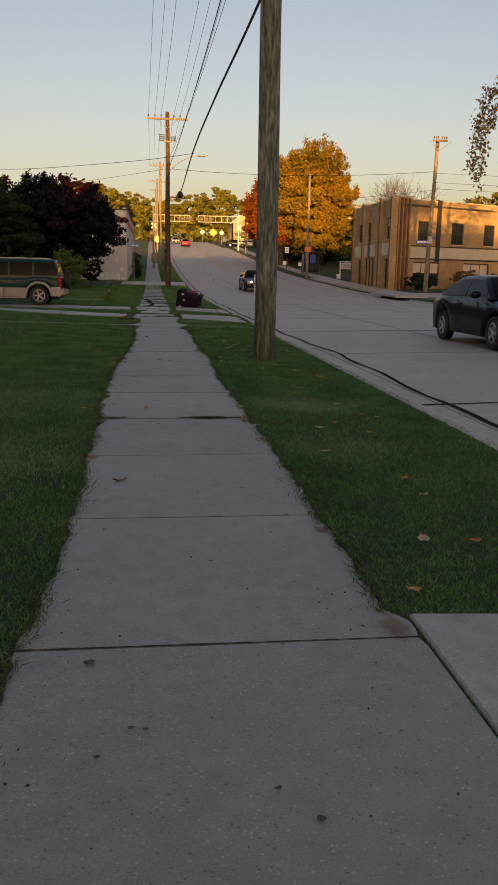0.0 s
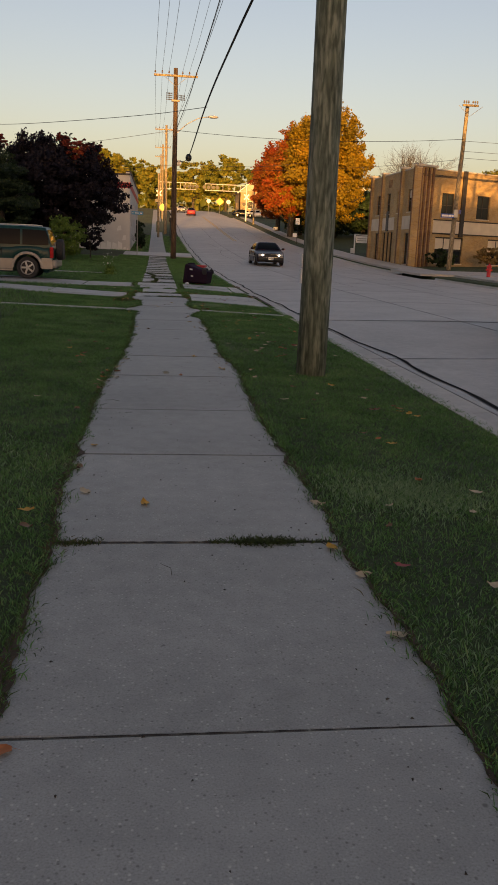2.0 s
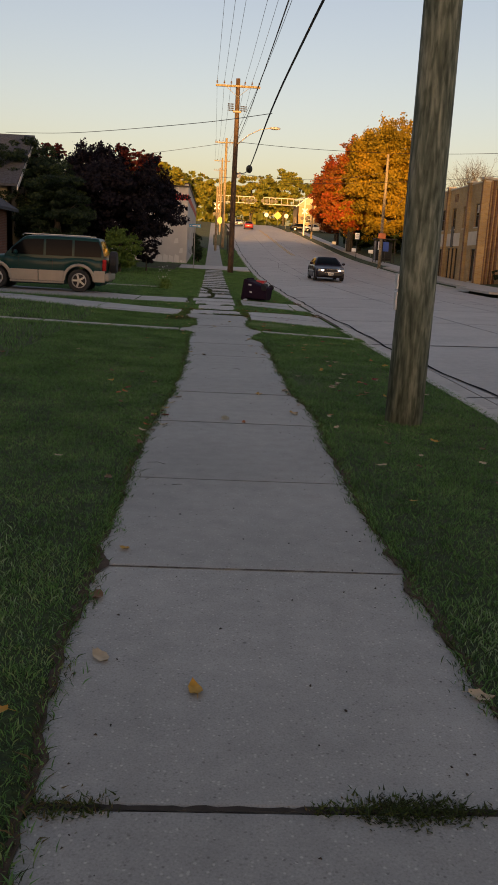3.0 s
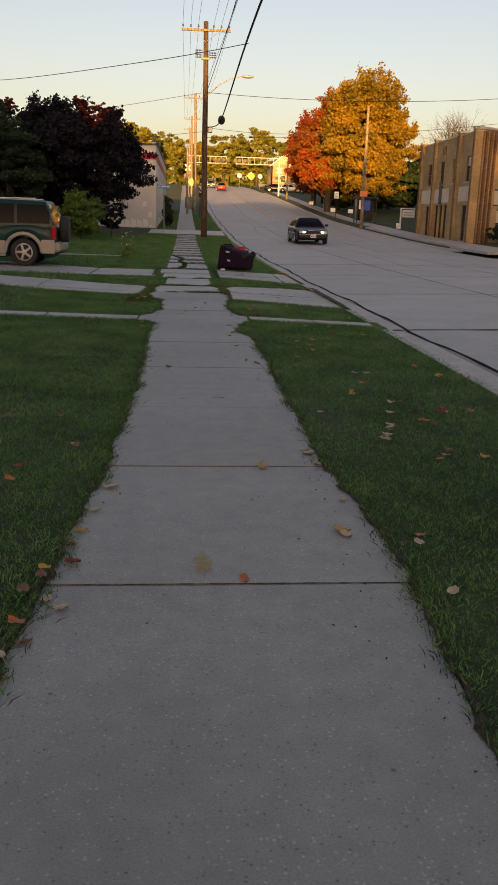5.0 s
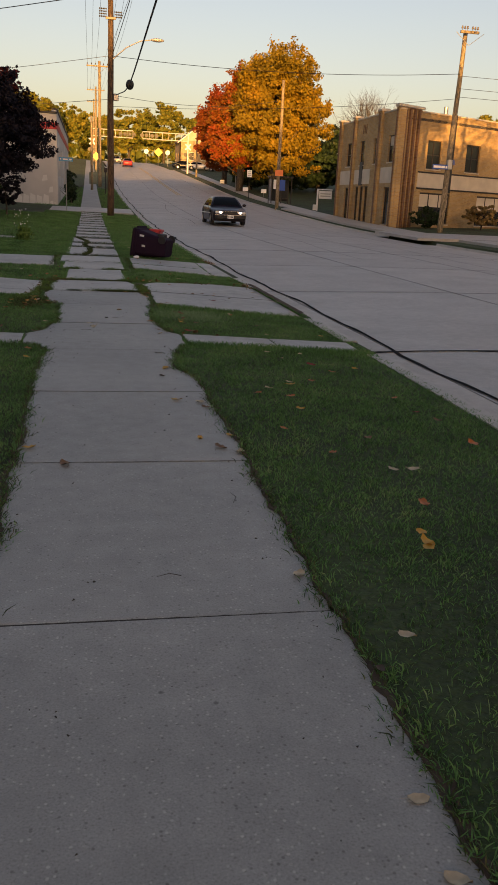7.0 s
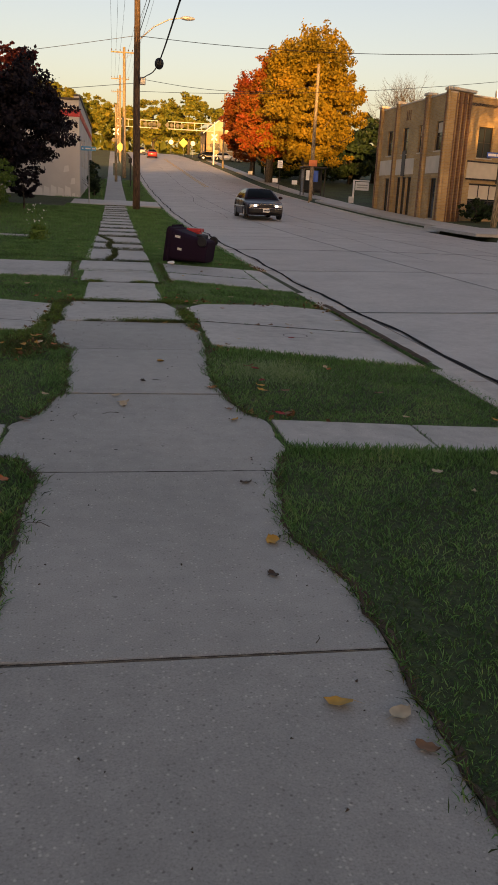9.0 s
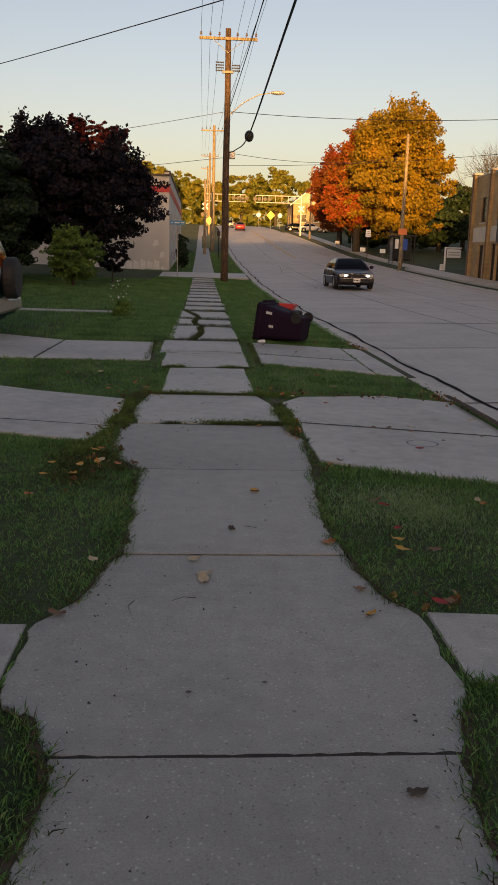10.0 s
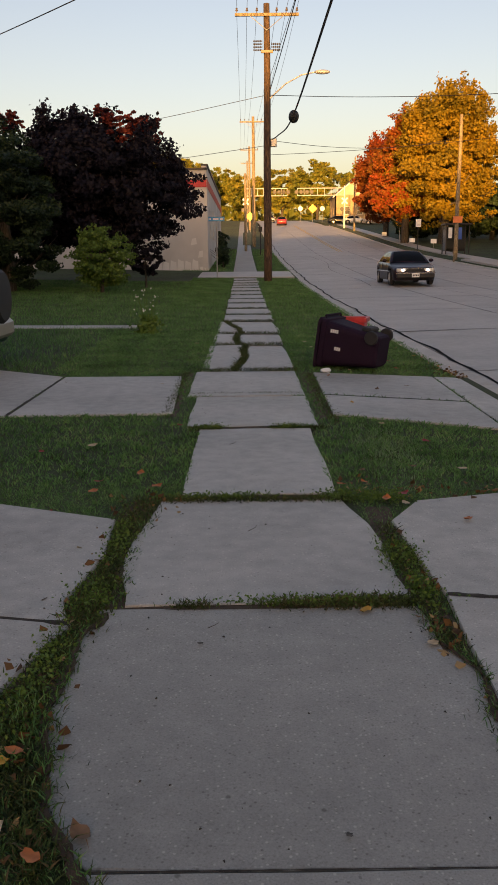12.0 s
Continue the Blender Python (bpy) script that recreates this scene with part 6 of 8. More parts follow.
# ---- fallen leaves: kind, then place on the ground ----
LEAVES = """w -0.55 11.6; b -0.6 11.2; y -0.58 11.35; r -0.57 11.02; w -0.62 10.7; b -0.66 10.85; o -0.68 10.5; w -0.7 10.3; b -0.72 10.1; r -1.0 12.2; o -1.05 11.9; y -1.2 12.6; r -0.95 13.3; y 0.82 2.08; b 0.63 2.91; y 1.36 3.93; o 1.32 2.70; w 1.82 6.22; b 1.35 4.80; o 1.51 5.88; y 1.86 9.25; w 1.35 3.53; w 1.07 2.70; b -0.38 3.93; b 0.67 3.77; w 0.64 5.19; w 1.01 4.66; o 1.34 5.85; o 1.70 6.34; o 1.53 5.67; r 0.83 5.77; w 1.60 6.91; y 1.91 9.16; w 1.44 6.54; o -0.59 4.59; r 1.87 9.49; y -0.24 6.67; y 0.59 6.03; w 0.66 5.72; w 0.65 6.66; b -0.63 7.34; w -0.55 6.86; w 0.92 9.53; y 1.52 10.44; o 1.89 9.38; y 1.95 9.07; b 1.66 9.28; y -0.80 6.48; b -0.76 6.25; y -0.58 7.88; y 1.43 8.02; w 1.69 9.81; w -0.77 12.64; o -1.00 11.99; b -1.27 13.29; b -0.98 11.45; b -0.70 10.73; y -0.66 10.92; w -0.56 10.64; b -0.64 10.41; b -0.68 9.90; w -0.51 11.93; o 0.07 10.86; w 0.53 11.29; w 0.55 12.53; y 1.16 14.33; w 1.19 13.23; r 1.72 13.78; o 1.47 13.38; y 2.15 15.25; o 1.34 12.52; w 1.11 12.96; y 0.27 12.26; w 0.55 12.55; y 0.52 11.34; w 0.60 11.74; y 1.14 14.23; w 1.37 13.96; w 1.17 13.15; y 2.10 15.18; r 1.68 13.70; o 1.45 13.39; o 1.28 12.44; r 1.51 13.28; b -0.76 12.60; o 1.93 13.78; w 1.07 12.87; y 0.26 12.33; w 0.54 12.61; w 0.55 12.84; w 0.56 14.00; y 1.13 14.18; w 1.37 13.94; b 1.16 13.08; w 1.07 12.84; y 2.12 15.22; o 1.19 16.76; o 1.10 15.43; y -0.48 15.59; d 0.63 13.33; w 1.45 15.17; o 1.31 14.67; w 0.57 12.34; b 1.55 13.75; y 0.39 16.66; w 0.54 16.60; b 0.56 16.46; y 0.43 15.75; b 0.52 15.57; w 0.61 15.49; y 0.61 15.80; b -0.29 15.31; y 1.17 16.40; o 0.97 16.82; y 1.27 17.14; o 1.76 17.71; r 1.65 17.97; o 0.94 15.90; y 2.14 19.45; w 1.39 18.50; w 1.08 16.99; y 0.41 17.70; d 0.36 17.42; w -0.13 19.85; y 0.80 20.26; y -0.91 21.64; y -0.66 18.00; o -0.67 18.37; r 0.79 19.51; b 0.84 19.53; y -1.09 21.68; d 0.41 18.37; b -1.01 19.54; w -0.17 20.03; w -0.13 19.79; y 0.17 21.15; y 0.79 20.12; y 0.51 19.45; b 0.51 19.69; w -0.61 19.96; b -0.68 19.45; y -1.09 21.40; y -0.92 21.42; o -1.09 20.96; r 0.84 20.42; r 0.86 20.83; d 0.01 20.46; o 0.47 20.26; r -1.08 25.00; y -0.86 22.06; o -0.83 22.11; w -0.79 21.77; y -0.81 21.72; o -0.67 21.68; y 0.32 23.08; w 0.53 22.79; o 0.66 24.56; o -1.08 24.77; o -0.70 24.88; r 0.78 24.67; o 0.58 24.93; o 0.43 24.88; b -0.58 21.79; o -0.84 25.19; r -1.63 25.80; r 1.23 26.12; b 0.97 25.33; w 1.29 25.30; w 0.99 26.76; b 0.61 25.21"""
LEAF_M = {
    "y": plain("leaf_yellow", (0.50, 0.27, 0.03), 0.6, vary=0.25, scale=30), "o": plain("leaf_orange", (0.42, 0.13, 0.03), 0.6, vary=0.3, scale=30),
    "r": plain("leaf_red", (0.28, 0.03, 0.025), 0.6, vary=0.3, scale=30), "b": plain("leaf_brown", (0.20, 0.11, 0.055), 0.7, vary=0.3, scale=30),
    "w": plain("leaf_pale", (0.46, 0.37, 0.24), 0.7, vary=0.2, scale=30), "d": plain("leaf_dark", (0.06, 0.035, 0.02), 0.7, vary=0.3, scale=30)}
LEAF_L = {"y": "curled yellow fallen leaf", "o": "orange fallen leaf", "r": "red fallen leaf", "b": "brown dried fallen leaf", "w": "pale tan fallen leaf", "d": "dark brown dead leaf"}


def leaf_mesh(seed, material):
    """An oval pointed leaf, cupped, with a stalk."""
    r = random.Random(seed)
    bm = bmesh.new()
    mid, lft, rgt = [], [], []
    for k in range(6):
        t = k / 5
        w = 0.021 * math.sin(math.pi * min(1, t * 0.92 + 0.08)) ** 0.7 * (1 + 0.3 * (r.random() - 0.5))
        z = 0.003 + 0.009 * (2 * t - 1) ** 2 * r.uniform(0.3, 1.3)
        x = (t - 0.5) * 0.068
        mid.append(bm.verts.new((x, 0.0, z)))
        lft.append(bm.verts.new((x, w, z + 0.009 * r.random())))
        rgt.append(bm.verts.new((x, -w, z + 0.009 * r.random())))
    for k in range(5):
        bm.faces.new((mid[k], mid[k + 1], lft[k + 1], lft[k]))
        bm.faces.new((rgt[k], rgt[k + 1], mid[k + 1], mid[k]))
    s = [bm.verts.new((-0.034, -0.0012, 0.012)), bm.verts.new((-0.034, 0.0012, 0.012)), bm.verts.new((-0.062, 0.006, 0.006))]
    bm.faces.new(s)
    for f in bm.faces:
        f.smooth = True
    me = bpy.data.meshes.new("fallen_leaf")
    bm.to_mesh(me); bm.free()
    me.materials.append(material)
    return me


LEAF_MESH = {k: [leaf_mesh(i * 7 + ord(k), m) for i in range(3)] for k, m in LEAF_M.items()}
lr = random.Random(3)


def drop_leaf(kind, x, y, grow=1.0):
    s = lr.uniform(0.85, 1.35) * grow
    on_walk = not clear_of_paving(np.array([x]), np.array([y]))[0] and x < 2.53
    z = rise(y) + 0.0005 if on_walk else lie(x, y) + (0.035 if x < 2.53 else 0)
    ob = new("fallen_leaf", lr.choice(LEAF_MESH[kind]))
    ob.matrix_world = Matrix.LocRotScale((x, y, z), Euler((lr.uniform(-0.12, 0.12), lr.uniform(-0.12, 0.12), lr.uniform(0, 6.28))), (s, s, s))
    tagged(ob, LEAF_L[kind] + (" lying on the concrete" if on_walk else " lying in the grass"), "leaf", "fallen leaves")


for entry in LEAVES.split(";"):
    kind, lx, ly = entry.split()
    drop_leaf(kind, float(lx), float(ly), 0.7 if kind == "d" else 0.92)
for k in range(110):
    x = lr.uniform(0.75, 2.4) if k % 4 else -lr.uniform(0.7, 3.0)
    drop_leaf(lr.choice("ywwobbr"), x, lr.uniform(4, 34), 0.85)
# drifts of dead leaves in the gutter and the seams
M_DRIFT = foliage("dead_leaves", [(0.1, (0.05, 0.028, 0.015)), (0.5, (0.11, 0.058, 0.026)), (0.8, (0.21, 0.11, 0.04)), (0.97, (0.36, 0.25, 0.12))], 0.7, 0.1, 3.0, 0.8)
rs = np.random.default_rng(501)
for cx, cy, sx, sy, n, where in ((2.42, 25.1, 0.10, 0.35, 90, "beside the kerb"), (2.42, 30.4, 0.10, 0.4, 120, "beside the fallen bin"), (1.3, 24.85, 0.4, 0.12, 60, "along the apron's edge"),
                                 (-0.88, 22.4, 0.07, 0.7, 60, "in the seam beside the slab"), (-0.72, 24.6, 0.2, 0.15, 30, "in the seam beside the slab"), (-0.80, 22.0, 0.05, 0.22, 34, "along the grass at the slab's edge"), (0.60, 22.9, 0.035, 0.12, 34, "in the seam beside the apron"), (0.61, 23.45, 0.04, 0.4, 24, "in the seam beside the apron"), (0.72, 21.72, 0.06, 0.06, 20, "beside the apron's corner"), (0.55, 24.9, 0.15, 0.15, 24, "beside the old slab"), (0.82, 19.6, 0.10, 0.05, 16, "beside the narrow walk")):
    x, y = rs.normal(cx, sx, n), rs.normal(cy, sy, n)
    keep = x < 2.6
    x, y = x[keep], y[keep]
    z = np.array([lie(float(a), float(b)) for a, b in zip(x, y)]) + rs.uniform(0.008, 0.03, len(x))
    v, f = leaves_np(rs, np.column_stack([x, y, z]), 0.036, out=np.tile([[0.0, 0.0, 1.0]], (len(x), 1)))
    tagged(new("leaf_drift", mesh_np("leaf_drift", v, f, M_DRIFT)), "drift of brown and orange dead leaves " + where, "leaves", kind="stuff")

# ---- vehicles ----
M_CHROME = plain("chrome", (0.6, 0.6, 0.6), 0.2, 0.9, vary=0.03)
M_RIM = plain("alloy_rim", (0.55, 0.55, 0.54), 0.35, 0.7, vary=0.05)
M_HEAD = glow("headlamp_lit", (1.0, 0.9, 0.7), 3.0)
M_LENS = plain("lamp_lens", (0.55, 0.55, 0.52), 0.15, vary=0.05)
M_AMBER = glow("amber_lamp", (1.0, 0.28, 0.02), 1.6)
M_TAIL = plain("red_lens", (0.45, 0.02, 0.02), 0.2, vary=0.05)
M_CARGLASS = glass_dark("car_glass", (0.004, 0.005, 0.006), 0.06)
M_CARGLASS.node_tree.nodes["Principled BSDF"].inputs["Specular IOR Level"].default_value = 0.07


def lathe(profile, sides=24, axis="x"):
    """A body turned about an axis from (radius, offset) pairs."""
    bm = bmesh.new()
    rings = []
    for r, o in profile:
        ring = []
        for k in range(sides):
            a = 2 * math.pi * k / sides
            c, s = math.cos(a) * r, math.sin(a) * r
            ring.append(bm.verts.new((o, c, s) if axis == "x" else (c, s, o)))
        rings.append(ring)
    for a, b in zip(rings, rings[1:]):
        for k in range(sides):
            bm.faces.new((a[k], a[(k + 1) % sides], b[(k + 1) % sides], b[k]))
    bm.faces.new(rings[0]); bm.faces.new(list(reversed(rings[-1])))
    bmesh.ops.recalc_face_normals(bm, faces=bm.faces)
    return bm


def wheel(root, x, y, z, r, side, w=0.2, name="wheel"):
    """A wheel whose outer face looks along side (+1 or -1) of x."""
    s = side
    bm = lathe([(r * 0.66, -s * w / 2), (r * 0.92, -s * w / 2), (r, -s * w * 0.35), (r, s * w * 0.35), (r * 0.93, s * w / 2), (r * 0.66, s * w / 2), (r * 0.62, s * w * 0.3)])
    bm.transform(Matrix.Translation((x, y, z)))
    ty = part(name, bm, M_BLACK, root, smooth=False)
    bm = lathe([(r * 0.64, s * w * 0.1), (r * 0.64, s * w * 0.45), (r * 0.56, s * w * 0.5), (r * 0.54, s * w * 0.24), (0.03, s * w * 0.22)])
    bm.transform(Matrix.Translation((x, y, z)))
    rim = part("rim", bm, M_STEEL, ty)
    for k in range(5):
        a = k * 2 * math.pi / 5 + 0.3
        bm = box(-0.015, 0.015, -r * 0.085, r * 0.085, 0.02, r * 0.6, 0.006)
        bm.transform(Matrix.Translation((x + s * w * 0.38, y, z)) @ Matrix.Rotation(a, 4, "X"))
        part("spoke", bm, M_RIM, ty)
    bm = lathe([(r * 0.17, s * w * 0.3), (r * 0.17, s * w * 0.47), (r * 0.1, s * w * 0.5)], 12)
    bm.transform(Matrix.Translation((x, y, z)))
    part("hub", bm, M_RIM, ty)
    return ty


def vehicle(name, m, label, category, paint, L, W, H, top, half, wheels, wr, base_t, roof_t, belt, roof_w, group="cars", tumble=0.9):
    """A car whose nose points along its own -y. top and half: (share of length, height or share of width) along the body."""
    root = tagged(empty(name, m), label, category, group)
    tt = sorted(set([k / 40 for k in range(41)] + [0.008, 0.992]))
    bm = bmesh.new()
    rings = []
    for t in tt:
        y = (t - 0.5) * L
        zt = float(np.interp(t, [p[0] for p in top], [p[1] for p in top]))
        w = float(np.interp(t, [p[0] for p in half], [p[1] for p in half])) * W / 2
        zb = 0.2 + (0.1 if t < 0.03 or t > 0.97 else 0)
        for wy in wheels:
            d = abs(y - wy)
            if d < wr * 1.22:
                zb = max(zb, wr + math.sqrt((wr * 1.22) ** 2 - d * d))
        zb = min(zb, zt - 0.12)
        zm = zb + (zt - zb) * 0.5
        prof = [(0, zb), (w * 0.86, zb), (w * 0.975, zb + 0.03), (w, zm), (w * 0.985, zm + (zt - zm) * 0.55), (w * 0.93, zt - 0.035), (w * 0.8, zt), (w * 0.4, zt + 0.02), (0, zt + 0.025)]
        ring = [bm.verts.new((x, y, z)) for x, z in prof] + [bm.verts.new((-x, y, z)) for x, z in prof[-2:0:-1]]
        rings.append(ring)
    n = len(rings[0])
    for a, b in zip(rings, rings[1:]):
        for k in range(n):
            bm.faces.new((a[k], a[(k + 1) % n], b[(k + 1) % n], b[k]))
    bm.faces.new(rings[0]); bm.faces.new(list(reversed(rings[-1])))
    bmesh.ops.recalc_face_normals(bm, faces=bm.faces)
    part("body", bm, paint, root, smooth=True)
    # cabin: a lofted greenhouse with panes that follow its curves
    bw, rw = W / 2 * tumble, W / 2 * roof_w
    y0, y1, ry0, ry1 = [(t - 0.5) * L for t in (*base_t, *roof_t)]

    def roof_z(y):
        if y < ry0:
            u = (y - y0) / (ry0 - y0)
            return belt + (H - 0.03 - belt) * u * (1.28 - 0.28 * u)
        if y > ry1:
            u = (y1 - y) / (y1 - ry1)
            return belt + (H - 0.03 - belt) * u * (1.28 - 0.28 * u)
        return H - 0.03 + 0.03 * (1 - ((2 * y - ry0 - ry1) / (ry1 - ry0)) ** 2)

    def side_x(z):
        k = (z - belt) / (H - belt)
        return bw + (rw - bw) * (0.75 * k + 0.25 * k * k)

    bm = bmesh.new()
    rings = []
    for k in range(33):
        y = y0 + (y1 - y0) * k / 32
        zt = roof_z(y)
        e = side_x(zt)
        prof = [(bw, belt - 0.06)] + [(side_x(belt + (zt - belt) * q), belt + (zt - belt) * q) for q in (0.3, 0.6, 0.85)]
        prof += [(e * 0.975, belt + (zt - belt) * 0.96), (e * 0.9, zt), (e * 0.5, zt + 0.016), (0, zt + 0.022)]
        rings.append([bm.verts.new((x, y, z)) for x, z in prof] + [bm.verts.new((-x, y, z)) for x, z in prof[-2::-1]])
    for a, b in zip(rings, rings[1:]):
        for k in range(len(a) - 1):
            bm.faces.new((a[k], a[k + 1], b[k + 1], b[k]))
    bmesh.ops.recalc_face_normals(bm, faces=bm.faces)
    part("cabin", bm, paint, root, smooth=True)

    def pane(name, rows_):
        bm = bmesh.new()
        g = [[bm.verts.new(p) for p in r] for r in rows_]
        for a, b in zip(g, g[1:]):
            for k in range(len(a) - 1):
                bm.faces.new((a[k], a[k + 1], b[k + 1], b[k]))
        bmesh.ops.recalc_face_normals(bm, faces=bm.faces)
        part(name, bm, M_CARGLASS, root, smooth=True)

    def screen(ya, yb):
        out = []
        for k in range(7):
            y = ya + (yb - ya) * k / 6
            e = side_x(roof_z(y)) * 0.87
            out.append([(e * q, y, roof_z(y) + 0.022 * (1 - q * q) + 0.008) for q in (-1, -0.6, -0.2, 0.2, 0.6, 1)])
        return out

    pane("windscreen", screen(y0 + 0.05 * (ry0 - y0), ry0 - 0.03))
    pane("rear_window", screen(ry1 + 0.03, y1 - 0.06 * (y1 - ry1)))
    ya, yb = y0 + 0.28 * (ry0 - y0), y1 - 0.28 * (y1 - ry1)
    cuts_ = [0, 0.46, 1.0] if category == "car" and H < 1.5 else [0, 0.37, 0.68, 1.0]
    for sgn in (-1, 1):
        for a, b in zip(cuts_, cuts_[1:]):
            ws, we = ya + (yb - ya) * a + 0.035, ya + (yb - ya) * b - 0.035
            cols = []
            for k in range(9):
                y = ws + (we - ws) * k / 8
                z0_, z1_ = belt + 0.035, max(belt + 0.05, belt + (roof_z(y) - belt) * 0.84)
                cols.append([(sgn * (side_x(z0_ + (z1_ - z0_) * q) + 0.007), y, z0_ + (z1_ - z0_) * q) for q in (0, 0.35, 0.7, 1)])
            pane("side_window", cols)
    for s in (-1, 1):
        for wy in wheels:
            wheel(root, s * (W / 2 - 0.11), wy, wr, wr, s)
        bm = bmesh.new()
        bmesh.ops.create_uvsphere(bm, u_segments=10, v_segments=6, radius=1, matrix=Matrix.LocRotScale((s * (W / 2 + 0.07), y0 + 0.35, belt + 0.08), None, (0.11, 0.06, 0.075)))
        part("mirror", bm, paint, root, smooth=True)
        for yy in (y0 + 1.25, y0 + 2.1):
            if yy < y1:
                part("door_handle", box(s * (W / 2 - 0.01) - 0.02, s * (W / 2 - 0.01) + 0.02, yy, yy + 0.17, belt - 0.14, belt - 0.105, 0.006), paint, root)
        for yy in (y0 + 0.42, y0 + 1.42, y0 + 2.3):
            if yy < y1 - 0.1:
                part("door_seam", box(s * (W / 2 - 0.012) - 0.01, s * (W / 2 - 0.012) + 0.01, yy, yy + 0.008, 0.42, belt - 0.05), M_BLACK, root)
    return root


def front_end(root, L, W, zlamp, lit, grille=True, plate_z=0.42, lens_w=0.42):
    yf = -L / 2
    for s in (-1, 1):
        x = s * (W / 2 - 0.36)
        lamp_ = part("headlight", box(x - lens_w / 2, x + lens_w / 2, yf + 0.03, yf + 0.30, zlamp - 0.075, zlamp + 0.075, 0.03), M_LENS, root, "lit headlight" if lit else "")
        bm = bmesh.new()
        bmesh.ops.create_uvsphere(bm, u_segments=14, v_segments=8, radius=1, matrix=Matrix.LocRotScale((x - s * 0.06, yf + 0.04, zlamp), None, (0.075, 0.045, 0.055)))
        part("bulb", bm, M_HEAD if lit else M_LENS, lamp_, smooth=True)
        part("turn_signal", box(x + s * 0.02 - 0.1, x + s * 0.02 + 0.1, yf + 0.0, yf + 0.12, zlamp - 0.21, zlamp - 0.15, 0.01), M_AMBER, root)
    if grille:
        part("grille", box(-0.36, 0.36, yf + 0.005, yf + 0.12, zlamp - 0.10, zlamp + 0.06, 0.03), M_BLACK, root, "dark grille")
        part("grille_trim", box(-0.38, 0.38, yf + 0.0, yf + 0.12, zlamp + 0.062, zlamp + 0.095, 0.01), M_CHROME, root, "chrome trim")
    part("bumper", box(-W / 2 * 0.86, W / 2 * 0.86, yf - 0.045, yf + 0.1, 0.3, 0.52, 0.05), M_BLACK, root)
    pl = part("number_plate", box(-0.155, 0.155, yf - 0.062, yf - 0.046, plate_z - 0.08, plate_z + 0.08, 0.006), M_SIGNW, root, "white plate with plain dark bars")
    for k in range(4):
        part("bar", box(-0.12 + k * 0.065, -0.075 + k * 0.065, yf - 0.066, yf - 0.0615, plate_z - 0.035, plate_z + 0.035), M_DARKTRIM, pl)


P_NAVY = plain("navy_paint", (0.004, 0.007, 0.017), 0.3, 0.0, vary=0.05, coat=0.15)
P_PLUM = plain("plum_paint", (0.014, 0.005, 0.010), 0.3, 0.0, vary=0.05, coat=0.2)
P_GREEN = plain("green_paint", (0.006, 0.046, 0.044), 0.35, 0.0, vary=0.05, coat=0.12)
P_TAN = plain("tan_paint", (0.40, 0.35, 0.29), 0.45, 0.1, vary=0.05, coat=0.1)
P_WHITE = plain("white_car_paint", (0.65, 0.64, 0.6), 0.3, 0.0, vary=0.04, coat=0.8)
P_REDC = plain("red_car_paint", (0.35, 0.03, 0.02), 0.3, 0.0, vary=0.04, coat=0.8)
for m_ in (P_NAVY, P_PLUM, P_GREEN):
    m_.node_tree.nodes["Principled BSDF"].inputs["Specular IOR Level"].default_value = 0.15
SEDAN_TOP = [(0, 0.52), (0.012, 0.66), (0.05, 0.74), (0.16, 0.83), (0.29, 0.93), (0.5, 0.95), (0.78, 0.98), (0.93, 0.97), (0.985, 0.88), (1, 0.6)]
SEDAN_HALF = [(0, 0.70), (0.012, 0.82), (0.05, 0.92), (0.14, 0.98), (0.3, 1.0), (0.7, 1.0), (0.88, 0.97), (0.97, 0.88), (1, 0.75)]


def sedan(m, paint, L, W, H, label, lit=True, **kw):
    r = vehicle("sedan", m, label, "car", paint, L, W, H, SEDAN_TOP, SEDAN_HALF, (-L * 0.305, L * 0.275), 0.315, (0.27, 0.86), (0.43, 0.70), 0.935, 0.64, **kw)
    front_end(r, L, W, 0.63, lit)
    return r


s1 = sedan(Matrix.Translation((6.98, 15.4, crown(6.98, 15.4))) @ Matrix.Rotation(radians(1), 4, "Z"), P_NAVY, 4.5, 1.72, 1.38, "dark navy saloon car with its headlights on, on the road")
s2 = sedan(Matrix.Translation((6.95, 57.0, crown(6.95, 57))), P_PLUM, 5.0, 1.86, 1.42, "dark plum saloon car with lit headlights and chrome trim")
for s in (-1, 1):
    part("side_trim", box(s * 0.925 - 0.012, s * 0.925 + 0.012, -1.6, 1.7, 0.56, 0.60, 0.006), M_CHROME, s2, "thin chrome strip")
part("bumper_trim", box(-0.82, 0.82, -2.56, -2.53, 0.5, 0.53, 0.006), M_CHROME, s2, "chrome bumper strip")

# the parked off-roader
SUV_TOP = [(0, 0.6), (0.015, 0.85), (0.06, 0.95), (0.26, 1.03), (0.5, 1.05), (0.985, 1.05), (1, 0.9)]
SUV_HALF = [(0, 0.80), (0.015, 0.9), (0.08, 0.97), (0.2, 1.0), (0.9, 1.0), (0.985, 0.97), (1, 0.9)]
LS, WS = 4.0, 1.72
suv = vehicle("off_roader", Matrix.Translation((-5.4, 30.55, lie(-5.3, 30.5) + 0.015)) @ Matrix.Rotation(radians(-90), 4, "Z"),
              "dark green and tan off-roader parked on the driveway", "car", P_GREEN, LS, WS, 1.62, SUV_TOP, SUV_HALF, (-LS * 0.32, LS * 0.30), 0.345, (0.25, 0.985), (0.40, 0.945), 1.02, 0.80, tumble=0.95)
front_end(suv, LS, WS, 0.78, False)
